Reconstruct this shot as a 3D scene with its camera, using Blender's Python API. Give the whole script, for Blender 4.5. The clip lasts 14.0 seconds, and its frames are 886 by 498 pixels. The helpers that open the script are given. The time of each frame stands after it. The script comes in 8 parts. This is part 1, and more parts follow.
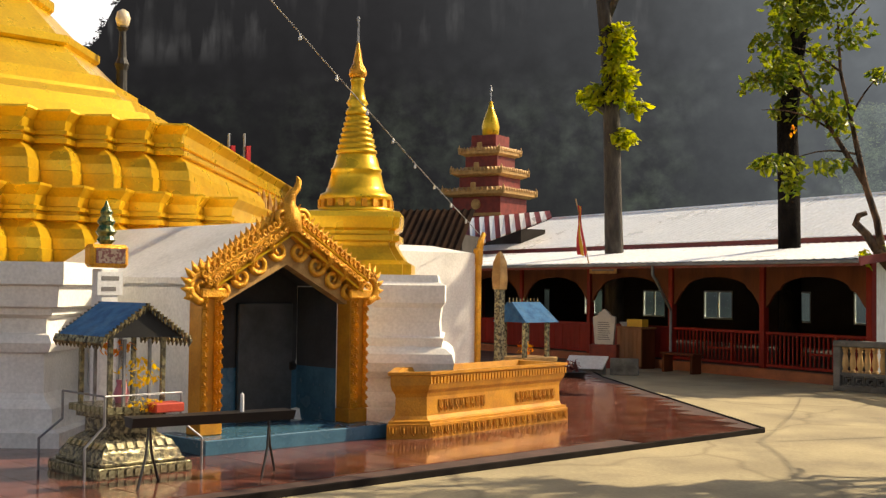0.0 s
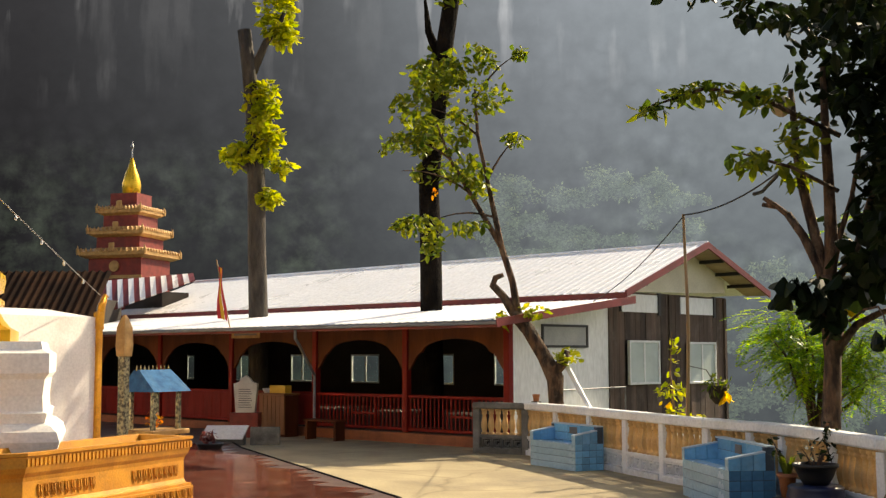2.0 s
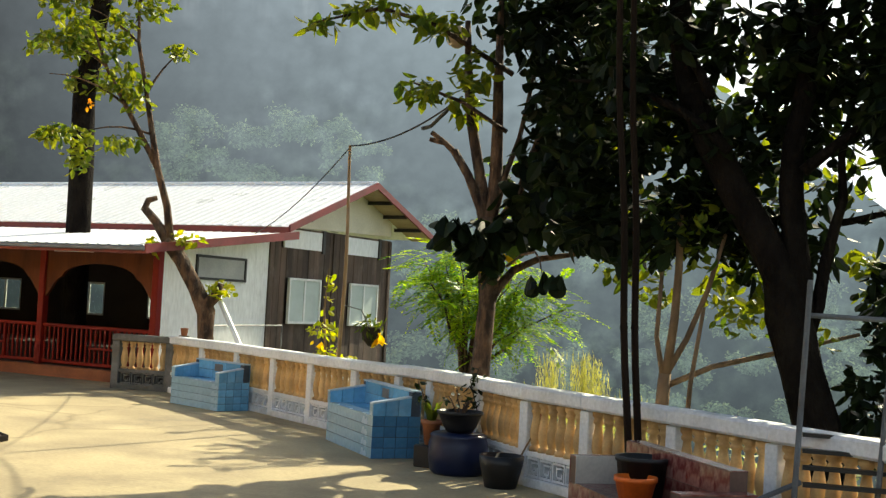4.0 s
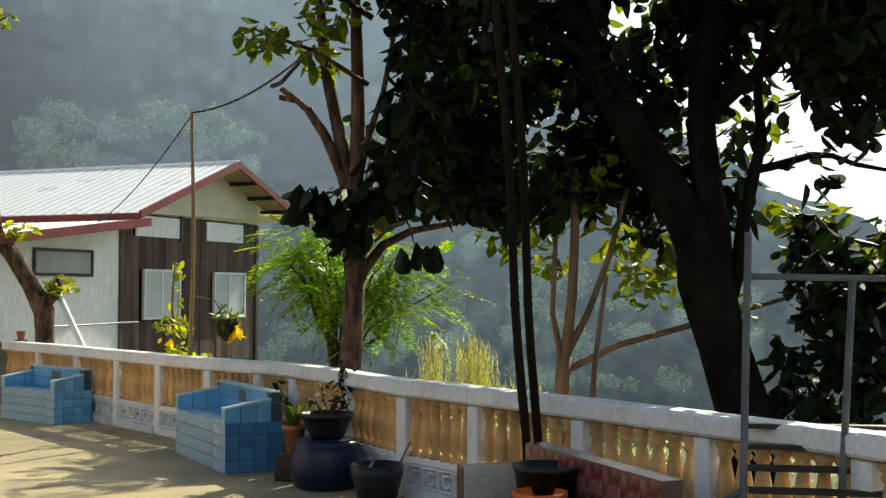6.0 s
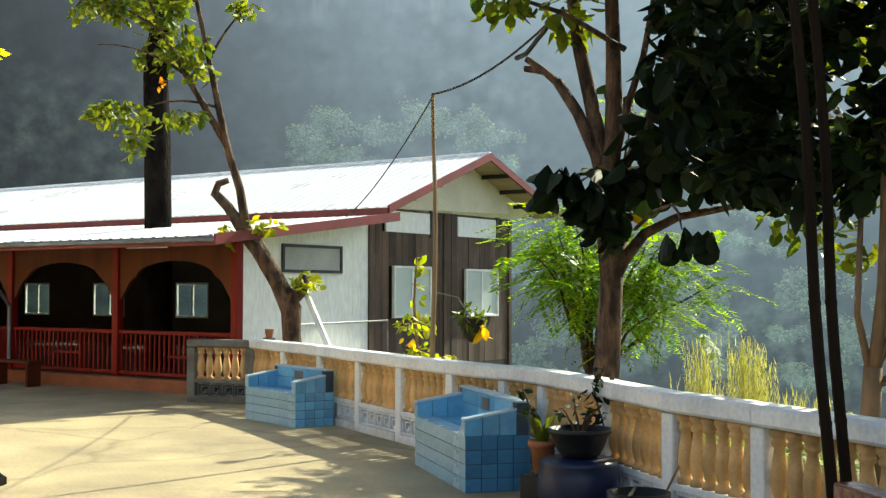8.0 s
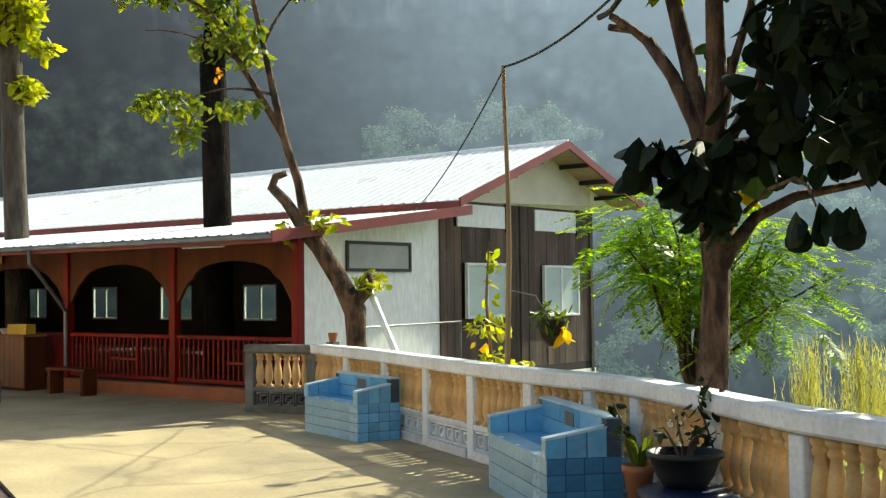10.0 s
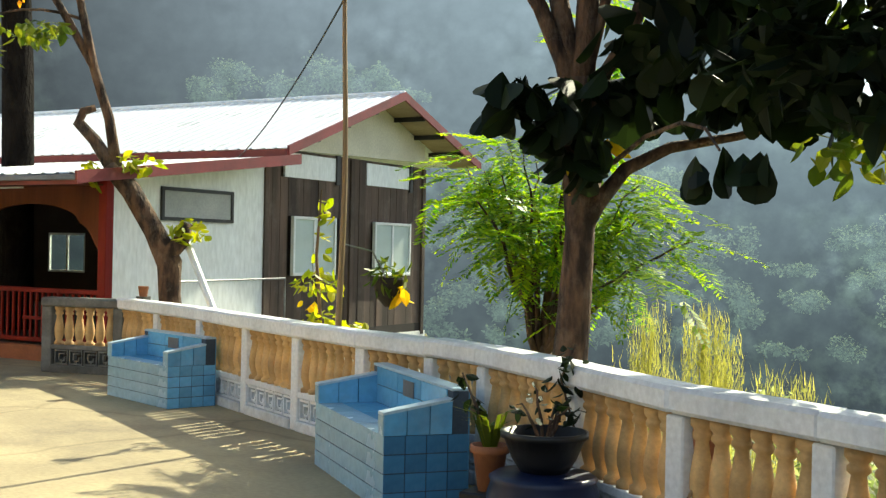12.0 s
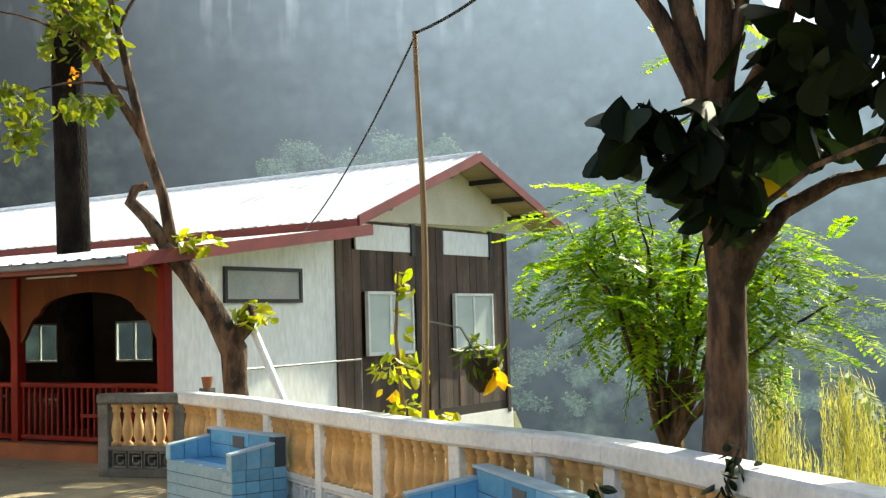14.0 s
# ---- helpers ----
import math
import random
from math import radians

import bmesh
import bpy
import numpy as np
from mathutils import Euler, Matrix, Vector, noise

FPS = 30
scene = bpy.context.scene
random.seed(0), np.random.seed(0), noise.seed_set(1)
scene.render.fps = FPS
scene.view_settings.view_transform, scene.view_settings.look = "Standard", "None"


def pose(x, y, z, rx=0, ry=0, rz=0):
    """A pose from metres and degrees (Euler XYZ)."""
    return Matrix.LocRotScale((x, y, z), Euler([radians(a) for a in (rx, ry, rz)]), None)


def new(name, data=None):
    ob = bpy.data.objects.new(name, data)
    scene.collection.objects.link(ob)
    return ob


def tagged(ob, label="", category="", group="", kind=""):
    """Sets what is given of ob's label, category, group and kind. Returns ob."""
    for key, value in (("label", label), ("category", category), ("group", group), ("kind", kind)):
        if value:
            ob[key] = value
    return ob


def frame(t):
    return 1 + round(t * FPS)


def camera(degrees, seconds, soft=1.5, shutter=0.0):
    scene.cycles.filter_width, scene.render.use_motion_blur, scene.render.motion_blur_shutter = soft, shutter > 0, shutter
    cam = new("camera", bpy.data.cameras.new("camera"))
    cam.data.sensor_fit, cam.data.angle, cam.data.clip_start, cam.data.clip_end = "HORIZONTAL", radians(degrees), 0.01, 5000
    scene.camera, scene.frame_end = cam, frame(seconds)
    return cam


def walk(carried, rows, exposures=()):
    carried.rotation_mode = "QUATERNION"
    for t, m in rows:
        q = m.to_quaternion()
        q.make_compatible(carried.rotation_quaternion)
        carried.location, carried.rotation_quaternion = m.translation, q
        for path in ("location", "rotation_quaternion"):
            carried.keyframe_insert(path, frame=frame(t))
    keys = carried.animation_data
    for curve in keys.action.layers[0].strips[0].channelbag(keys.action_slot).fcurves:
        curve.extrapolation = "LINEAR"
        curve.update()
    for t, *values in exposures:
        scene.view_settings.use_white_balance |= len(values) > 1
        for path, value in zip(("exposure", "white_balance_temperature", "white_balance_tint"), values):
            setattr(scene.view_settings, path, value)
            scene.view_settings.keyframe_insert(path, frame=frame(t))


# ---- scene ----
cam = camera(41.20, 14.0, soft=1.35)
# seconds, eye x y z, yaw, pitch, roll
ROWS = [
    (0.0, 2.810, 2.150, 1.650, 59.70, 1.91, -0.72),
    (0.5, 2.591, 2.433, 1.636, 56.17, 3.98, -0.65),
    (1.0, 2.586, 2.575, 1.636, 51.85, 4.35, -0.49),
    (1.5, 2.464, 2.773, 1.650, 47.03, 4.71, -0.13),
    (2.0, 2.249, 2.974, 1.651, 43.16, 5.14, 0.17),
    (2.5, 2.168, 3.175, 1.620, 40.21, 4.27, 0.97),
    (3.0, 2.032, 3.477, 1.604, 37.49, 3.69, 1.64),
    (3.5, 1.931, 3.742, 1.590, 33.39, 4.79, -0.36),
    (4.0, 1.840, 3.993, 1.569, 27.34, 2.70, -2.99),
    (4.2, 1.793, 4.120, 1.561, 24.76, 2.16, -3.42),
    (6.3, 1.161, 5.814, 1.546, 21.80, 2.06, -0.02),
    (6.5, 1.094, 5.960, 1.546, 22.59, 2.17, -0.01),
    (7.0, 0.959, 6.274, 1.540, 25.51, 2.16, 0.22),
    (7.5, 0.851, 6.536, 1.542, 29.87, 2.02, 0.23),
    (8.0, 0.714, 6.757, 1.524, 34.31, 1.99, -0.14),
    (8.2, 0.647, 6.853, 1.513, 35.78, 1.98, -0.17),
    (10.3, -0.097, 7.981, 1.514, 38.13, 1.97, 0.66),
    (10.5, -0.154, 8.048, 1.502, 37.12, 1.83, 0.49),
    (11.0, -0.286, 8.188, 1.479, 34.34, 1.53, 0.18),
    (11.5, -0.460, 8.401, 1.464, 32.05, -0.07, -0.15),
    (12.0, -0.657, 8.643, 1.463, 29.53, 0.09, -1.18),
    (12.5, -0.820, 8.863, 1.461, 27.28, 0.13, -0.67),
    (13.0, -0.989, 9.101, 1.482, 26.83, 0.94, 0.26),
    (13.5, -1.247, 9.466, 1.465, 30.05, 1.86, 1.03),
    (14.0, -1.489, 9.751, 1.500, 33.14, 3.49, 1.62),
]
walk(cam, [(t, pose(x, y, z, 90 + pitch, roll, yaw)) for t, x, y, z, yaw, pitch, roll in ROWS],
     exposures=[(0.0, 0.36, 6850, 11), (0.7, 0.26, 6750, 10), (1.5, 0.46, 6850, 12), (4.2, 0.88, 6300, 1), (6.5, 0.52, 6050, 0), (7.0, 0.66, 6050, 0), (8.0, 1.02, 5950, -3), (10.5, 0.92, 5950, -3), (11.5, 0.98, 5950, -3), (12.5, 1.12, 6000, -2), (13.0, 0.90, 6050, -1), (13.5, 1.0, 6050, -1), (14.0, 1.16, 6050, 0)])

# ---- light ----
SUN_EL, SUN_ROT = radians(36.5), radians(9)      # rotation from +y towards +x
world = bpy.data.worlds.new("world")
scene.world = world
world.use_nodes = True
wn = world.node_tree
sky = wn.nodes.new("ShaderNodeTexSky")
sky.sky_type, sky.sun_disc = "NISHITA", False
sky.sun_elevation, sky.sun_rotation = SUN_EL, SUN_ROT
sky.air_density, sky.dust_density = 1.0, 4.0
wn.links.new(sky.outputs[0], wn.nodes["Background"].inputs[0])
wn.nodes["Background"].inputs[1].default_value = 0.088
sun_data = bpy.data.lights.new("sun", "SUN")
sun_data.energy, sun_data.angle, sun_data.color = 5.0, radians(0.6), (1.0, 0.86, 0.61)
sun_ob = new("sun", sun_data)
SUN_DIR = Vector((math.sin(SUN_ROT) * math.cos(SUN_EL), math.cos(SUN_ROT) * math.cos(SUN_EL), math.sin(SUN_EL)))
sun_ob.rotation_euler = SUN_DIR.to_track_quat("Z", "Y").to_euler()
sun_ob.location = (10, 20, 30)


# ---- materials ----
def mat(name, a, b=None, rough=0.7, metal=0.0, scale=3.0, fine=40.0, bump=0.25, spread=0.5, vary=0.0, stain=None, stain_amount=0.35, stretch=(1, 1, 1), spec=0.4, dist=0.01):
    """Two colours mixed by broad noise, fine grain with relief, stains, and a shift from piece to piece."""
    m = bpy.data.materials.new(name)
    m.use_nodes = True
    t = m.node_tree
    n, l = t.nodes, t.links
    bs = n["Principled BSDF"]
    b = b or tuple(c * 0.75 for c in a)
    co = n.new("ShaderNodeTexCoord")
    mp = n.new("ShaderNodeMapping")
    mp.inputs["Scale"].default_value = stretch
    l.new(co.outputs["Object"], mp.inputs[0])
    big = n.new("ShaderNodeTexNoise")
    big.inputs["Scale"].default_value, big.inputs["Detail"].default_value = scale, 6
    small = n.new("ShaderNodeTexNoise")
    small.inputs["Scale"].default_value, small.inputs["Detail"].default_value = fine, 4
    l.new(mp.outputs[0], big.inputs[0])
    l.new(mp.outputs[0], small.inputs[0])
    ramp = n.new("ShaderNodeValToRGB")
    ramp.color_ramp.elements[0].position, ramp.color_ramp.elements[1].position = 0.5 - spread * 0.3, 0.5 + spread * 0.3
    ramp.color_ramp.elements[0].color, ramp.color_ramp.elements[1].color = (*a, 1), (*b, 1)
    l.new(big.outputs[0], ramp.inputs[0])
    last = ramp.outputs[0]
    if stain:
        sn = n.new("ShaderNodeTexNoise")
        sn.inputs["Scale"].default_value, sn.inputs["Detail"].default_value, sn.inputs["Roughness"].default_value = scale * 0.7, 9, 0.7
        l.new(co.outputs["Object"], sn.inputs[0])
        sr = n.new("ShaderNodeValToRGB")
        sr.color_ramp.elements[0].position, sr.color_ramp.elements[1].position = 0.5, 0.72
        sr.color_ramp.elements[0].color = (0, 0, 0, 1)
        sr.color_ramp.elements[1].color = (stain_amount,) * 3 + (1,)
        l.new(sn.outputs[0], sr.inputs[0])
        mx = n.new("ShaderNodeMixRGB")
        l.new(sr.outputs[0], mx.inputs[0])
        l.new(last, mx.inputs[1])
        mx.inputs[2].default_value = (*stain, 1)
        last = mx.outputs[0]
    gr = n.new("ShaderNodeMixRGB")
    gr.blend_type = "MULTIPLY"
    gr.inputs[0].default_value = 0.45
    gm = n.new("ShaderNodeMapRange")
    gm.inputs["From Min"].default_value, gm.inputs["From Max"].default_value = 0.3, 0.7
    gm.inputs["To Min"].default_value, gm.inputs["To Max"].default_value = 0.7, 1.1
    l.new(small.outputs[0], gm.inputs[0])
    l.new(last, gr.inputs[1])
    l.new(gm.outputs[0], gr.inputs[2])
    last = gr.outputs[0]
    if vary:
        oi = n.new("ShaderNodeObjectInfo")
        vr = n.new("ShaderNodeMapRange")
        vr.inputs["To Min"].default_value, vr.inputs["To Max"].default_value = 1 - vary, 1 + vary
        l.new(oi.outputs["Random"], vr.inputs[0])
        hv = n.new("ShaderNodeHueSaturation")
        l.new(vr.outputs[0], hv.inputs["Value"])
        l.new(last, hv.inputs["Color"])
        last = hv.outputs[0]
    l.new(last, bs.inputs["Base Color"])
    rm = n.new("ShaderNodeMapRange")
    rm.inputs["To Min"].default_value, rm.inputs["To Max"].default_value = max(rough - 0.12, 0.02), min(rough + 0.12, 1)
    l.new(big.outputs[0], rm.inputs[0])
    l.new(rm.outputs[0], bs.inputs["Roughness"])
    bs.inputs["Metallic"].default_value = metal
    bs.inputs["Specular IOR Level"].default_value = spec
    if bump:
        bp = n.new("ShaderNodeBump")
        bp.inputs["Strength"].default_value, bp.inputs["Distance"].default_value = bump, dist
        l.new(small.outputs[0], bp.inputs["Height"])
        l.new(bp.outputs[0], bs.inputs["Normal"])
    return m


def leaf_mat(name, a, b, glow=0.5, gloss=0.45):
    """Leaves: a glossy face and light that shines through, varied from leaf to leaf."""
    m = bpy.data.materials.new(name)
    m.use_nodes = True
    t = m.node_tree
    n, l = t.nodes, t.links
    bs, out = n["Principled BSDF"], n["Material Output"]
    gi = n.new("ShaderNodeNewGeometry")
    ramp = n.new("ShaderNodeValToRGB")
    ramp.color_ramp.elements[0].color, ramp.color_ramp.elements[1].color = (*a, 1), (*b, 1)
    l.new(gi.outputs["Random Per Island"], ramp.inputs[0])
    l.new(ramp.outputs[0], bs.inputs["Base Color"])
    bs.inputs["Roughness"].default_value = gloss
    bs.inputs["Specular IOR Level"].default_value = 0.18
    tr = n.new("ShaderNodeBsdfTranslucent")
    br = n.new("ShaderNodeHueSaturation")
    br.inputs["Value"].default_value, br.inputs["Saturation"].default_value = 2.2, 1.1
    l.new(ramp.outputs[0], br.inputs["Color"])
    l.new(br.outputs[0], tr.inputs[0])
    mx = n.new("ShaderNodeMixShader")
    mx.inputs[0].default_value = glow
    l.new(bs.outputs[0], mx.inputs[1])
    l.new(tr.outputs[0], mx.inputs[2])
    l.new(mx.outputs[0], out.inputs[0])
    return m


def glass_mat(name, tint=(0.75, 0.85, 0.8), rough=0.05):
    m = bpy.data.materials.new(name)
    m.use_nodes = True
    bs = m.node_tree.nodes["Principled BSDF"]
    bs.inputs["Base Color"].default_value = (*tint, 1)
    bs.inputs["Roughness"].default_value = rough
    bs.inputs["Transmission Weight"].default_value = 1.0
    bs.inputs["IOR"].default_value = 1.3
    return m


M = {}
M["concrete"] = mat("concrete_yard", (0.47, 0.385, 0.225), (0.33, 0.27, 0.165), 0.85, scale=0.8, fine=25, bump=0.35, stain=(0.12, 0.10, 0.08), stain_amount=0.6)
M["tile"] = mat("red_stone_tile", (0.17, 0.055, 0.034), (0.10, 0.034, 0.025), 0.13, scale=4, fine=18, bump=0.05, vary=0.35, stain=(0.32, 0.2, 0.15), stain_amount=0.6, spec=0.6)
M["grout"] = mat("tile_bed", (0.12, 0.07, 0.055), (0.08, 0.05, 0.04), 0.6)
M["white"] = mat("white_limewash", (0.88, 0.86, 0.82), (0.80, 0.78, 0.73), 0.75, scale=1.5, fine=30, bump=0.15, stain=(0.45, 0.43, 0.38), stain_amount=0.45)
M["rail_white"] = mat("balustrade_white_paint", (0.82, 0.83, 0.84), (0.70, 0.71, 0.73), 0.7, scale=2.0, fine=35, bump=0.2, stain=(0.28, 0.27, 0.25), stain_amount=0.55, vary=0.05)
M["rail_grey"] = mat("weathered_grey_cement", (0.22, 0.21, 0.19), (0.12, 0.115, 0.10), 0.9, scale=4, fine=40, bump=0.5, stain=(0.05, 0.05, 0.04), stain_amount=0.7)
M["baluster"] = mat("ochre_cement_baluster", (0.64, 0.41, 0.17), (0.44, 0.27, 0.11), 0.7, scale=6, fine=50, bump=0.3, stain=(0.16, 0.11, 0.07), stain_amount=0.7, vary=0.18)
M["gold"] = mat("gold_paint", (0.80, 0.50, 0.022), (0.66, 0.38, 0.016), 0.30, metal=0.5, scale=2.0, fine=30, bump=0.1, stain=(0.42, 0.22, 0.03), stain_amount=0.35, vary=0.06)
M["carved_gold"] = mat("carved_gilt", (0.86, 0.42, 0.03), (0.66, 0.29, 0.02), 0.34, metal=0.45, scale=9, fine=60, bump=0.7, stain=(0.22, 0.09, 0.02), stain_amount=0.6, dist=0.02)
M["tub_gold"] = mat("ochre_gold_cement", (0.64, 0.29, 0.02), (0.50, 0.21, 0.015), 0.5, metal=0.15, scale=4, fine=40, bump=0.3, stain=(0.28, 0.12, 0.02), stain_amount=0.5)
M["red_wood"] = mat("red_painted_wood", (0.21, 0.010, 0.005), (0.14, 0.008, 0.004), 0.5, spec=0.15, scale=3, fine=30, bump=0.15, stretch=(1, 1, 0.2), vary=0.12)
M["brown_wood"] = mat("brown_red_timber", (0.125, 0.033, 0.009), (0.08, 0.021, 0.007), 0.55, spec=0.15, scale=3, fine=25, bump=0.2, stretch=(1, 1, 0.15), vary=0.15)
M["plinth"] = mat("orange_plinth", (0.30, 0.095, 0.035), (0.21, 0.065, 0.026), 0.6, scale=3, fine=30)
M["maroon"] = mat("maroon_fascia", (0.20, 0.025, 0.025), (0.13, 0.02, 0.02), 0.5, scale=2, fine=20, bump=0.1)
M["old_wood"] = mat("weathered_grey_planks", (0.115, 0.075, 0.055), (0.055, 0.04, 0.032), 0.85, scale=3.5, fine=30, bump=0.5, stretch=(1, 1, 0.12), vary=0.35, stain=(0.2, 0.17, 0.14), stain_amount=0.4)
M["panel_white"] = mat("white_wall_panel", (0.88, 0.89, 0.90), (0.83, 0.85, 0.86), 0.55, scale=1.2, fine=20, bump=0.1, stain=(0.5, 0.48, 0.44), stain_amount=0.3, stretch=(1, 1, 0.3))
M["cream"] = mat("cream_gable_panel", (0.72, 0.68, 0.56), (0.62, 0.58, 0.47), 0.7, scale=2, fine=30, bump=0.1)
M["tan_board"] = mat("tan_soffit_board", (0.42, 0.33, 0.22), (0.31, 0.24, 0.16), 0.75, scale=4, fine=40, bump=0.2, stretch=(0.3, 1, 1))
M["roof"] = mat("white_metal_roof", (0.93, 0.94, 0.95), (0.87, 0.89, 0.91), 0.30, metal=0.1, scale=0.6, fine=12, bump=0.05, stain=(0.62, 0.62, 0.62), stain_amount=0.3, spec=0.8)
# near-black for recesses: their shade is put into the colour
M["dark"] = mat("shade_black", (0.03, 0.022, 0.018), (0.02, 0.015, 0.012), 0.8, scale=2, fine=20, bump=0.1)
M["frame_white"] = mat("white_window_frame", (0.75, 0.77, 0.76), (0.66, 0.68, 0.67), 0.4, scale=5, fine=40, bump=0.05)
M["frame_dark"] = mat("dark_frame", (0.03, 0.028, 0.026), (0.018, 0.017, 0.016), 0.5, scale=5, fine=40, bump=0.1)
M["pane"] = mat("window_pane", (0.60, 0.67, 0.64), (0.48, 0.55, 0.53), 0.08, scale=0.8, fine=3, bump=0.02, spec=0.8)
M["glass"] = glass_mat("clear_pane")
M["blue_tile"] = mat("glazed_blue_tile", (0.17, 0.42, 0.66), (0.12, 0.34, 0.58), 0.2, scale=3, fine=20, bump=0.05, vary=0.16, stain=(0.35, 0.45, 0.5), stain_amount=0.35, spec=0.55)
# bench-side tile with the tree's shade mixed into its blue
M["shaded_tile"] = mat("shaded_blue_tile", (0.075, 0.21, 0.37), (0.05, 0.16, 0.31), 0.2, scale=3, fine=20, bump=0.05, vary=0.16, stain=(0.2, 0.3, 0.38), stain_amount=0.3, spec=0.55)
M["pale_tile"] = mat("pale_blue_tile", (0.36, 0.53, 0.66), (0.29, 0.46, 0.60), 0.25, scale=3, fine=20, bump=0.05, vary=0.12, stain=(0.30, 0.36, 0.38), stain_amount=0.4, spec=0.5)
M["blue_grout"] = mat("bench_cement", (0.05, 0.07, 0.10), (0.035, 0.05, 0.07), 0.8)
M["blue_edge"] = mat("pale_blue_trim", (0.42, 0.55, 0.64), (0.34, 0.46, 0.56), 0.4, scale=5, fine=30, bump=0.1)
M["blue_paint"] = mat("blue_paint", (0.10, 0.26, 0.42), (0.07, 0.18, 0.31), 0.5, scale=4, fine=30, bump=0.15, stain=(0.2, 0.27, 0.33))
M["bark"] = mat("brown_bark", (0.135, 0.075, 0.042), (0.028, 0.016, 0.011), 0.9, spread=0.3, scale=10, fine=34, bump=0.9, stretch=(1, 1, 0.35), dist=0.03, stain=(0.25, 0.2, 0.15), stain_amount=0.4)
M["pale_bark"] = mat("pale_bark", (0.24, 0.15, 0.08), (0.11, 0.07, 0.04), 0.9, scale=6, fine=30, bump=0.6, stretch=(1, 1, 0.3), dist=0.02)
M["grey_bark"] = mat("grey_bark", (0.075, 0.062, 0.05), (0.03, 0.026, 0.022), 0.9, scale=6, fine=26, bump=0.9, stretch=(1, 1, 0.3), dist=0.03)
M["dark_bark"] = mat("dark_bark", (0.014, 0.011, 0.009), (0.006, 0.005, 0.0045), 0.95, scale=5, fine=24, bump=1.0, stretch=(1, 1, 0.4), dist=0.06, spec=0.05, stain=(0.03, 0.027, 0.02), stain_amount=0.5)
M["metal"] = mat("grey_metal", (0.35, 0.36, 0.37), (0.22, 0.22, 0.23), 0.45, metal=0.7, scale=6, fine=50, bump=0.1, stain=(0.2, 0.1, 0.05))
M["dull_steel"] = mat("dull_painted_steel", (0.12, 0.13, 0.14), (0.07, 0.075, 0.08), 0.6, scale=6, fine=50, bump=0.1, stain=(0.12, 0.06, 0.03))
M["black"] = mat("black_plastic", (0.016, 0.016, 0.017), (0.01, 0.01, 0.011), 0.45, scale=6, fine=50, bump=0.1)
M["bamboo"] = mat("dry_bamboo", (0.33, 0.22, 0.11), (0.21, 0.13, 0.065), 0.55, scale=5, fine=30, bump=0.2, stretch=(1, 1, 0.2))
M["leaf_lime"] = leaf_mat("lime_leaves", (0.16, 0.20, 0.012), (0.34, 0.32, 0.02), 0.5)
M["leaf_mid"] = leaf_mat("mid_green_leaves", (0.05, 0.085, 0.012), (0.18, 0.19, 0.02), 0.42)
# near-black green: deep crown shade is put into the leaf colour
M["leaf_shaded"] = leaf_mat("shade_darkened_leaves", (0.0035, 0.007, 0.0028), (0.014, 0.023, 0.005), 0.24, 0.55)
M["leaf_fern"] = leaf_mat("feathery_leaves", (0.045, 0.12, 0.014), (0.27, 0.35, 0.03), 0.55)
M["leaf_yellow"] = leaf_mat("yellow_leaves", (0.55, 0.36, 0.02), (0.62, 0.45, 0.03), 0.5)
M["leaf_red"] = leaf_mat("orange_leaves", (0.55, 0.14, 0.02), (0.6, 0.3, 0.02), 0.4)
M["reed"] = leaf_mat("dry_reeds", (0.22, 0.22, 0.05), (0.36, 0.33, 0.09), 0.45)


# ---- mesh helpers ----
def thing(name, loc=(0, 0, 0), rz=0.0, label="", category="", group="", kind="", rx=0.0, ry=0.0):
    ob = new(name)
    ob.matrix_basis = pose(*loc, rx, ry, rz)
    ob.empty_display_size = 0.1
    return tagged(ob, label, category, group, kind)


def part(name, bm, material, parent=None, label="", smooth=False, at=None):
    me = bpy.data.meshes.new(name)
    bm.normal_update()
    bm.to_mesh(me)
    bm.free()
    me.materials.append(material)
    if smooth:
        me.polygons.foreach_set("use_smooth", [True] * len(me.polygons))
        me.update()
    ob = new(name, me)
    if parent:
        ob.parent = parent
    if at is not None:
        ob.matrix_basis = at
    if label:
        ob["label"] = label
    return ob


def share(name, mesh, parent, m, label=""):
    ob = new(name, mesh)
    ob.parent = parent
    ob.matrix_basis = m
    if label:
        ob["label"] = label
    return ob


def setting(name, bm, material, label, category, smooth=False):
    return tagged(part(name, bm, material, smooth=smooth), label, category, kind="structure")


def box(bm, x0, x1, y0, y1, z0, z1, m=None, bev=0.0):
    vs = [bm.verts.new(Vector((x, y, z))) for z in (z0, z1) for x, y in ((x0, y0), (x1, y0), (x1, y1), (x0, y1))]
    fs = [bm.faces.new([vs[i] for i in q]) for q in ((3, 2, 1, 0), (4, 5, 6, 7), (0, 1, 5, 4), (1, 2, 6, 5), (2, 3, 7, 6), (3, 0, 4, 7))]
    if bev:
        es = list({e for f in fs for e in f.edges})
        r = bmesh.ops.bevel(bm, geom=es, offset=bev, segments=1, affect="EDGES")
        vs = list({v for f in r["faces"] for v in f.verts} | {v for v in vs if v.is_valid})
    if m is not None:
        bmesh.ops.transform(bm, matrix=m, verts=vs)
    return bm


def bx(x0, x1, y0, y1, z0, z1, m=None, bev=0.0):
    return box(bmesh.new(), x0, x1, y0, y1, z0, z1, m, bev)


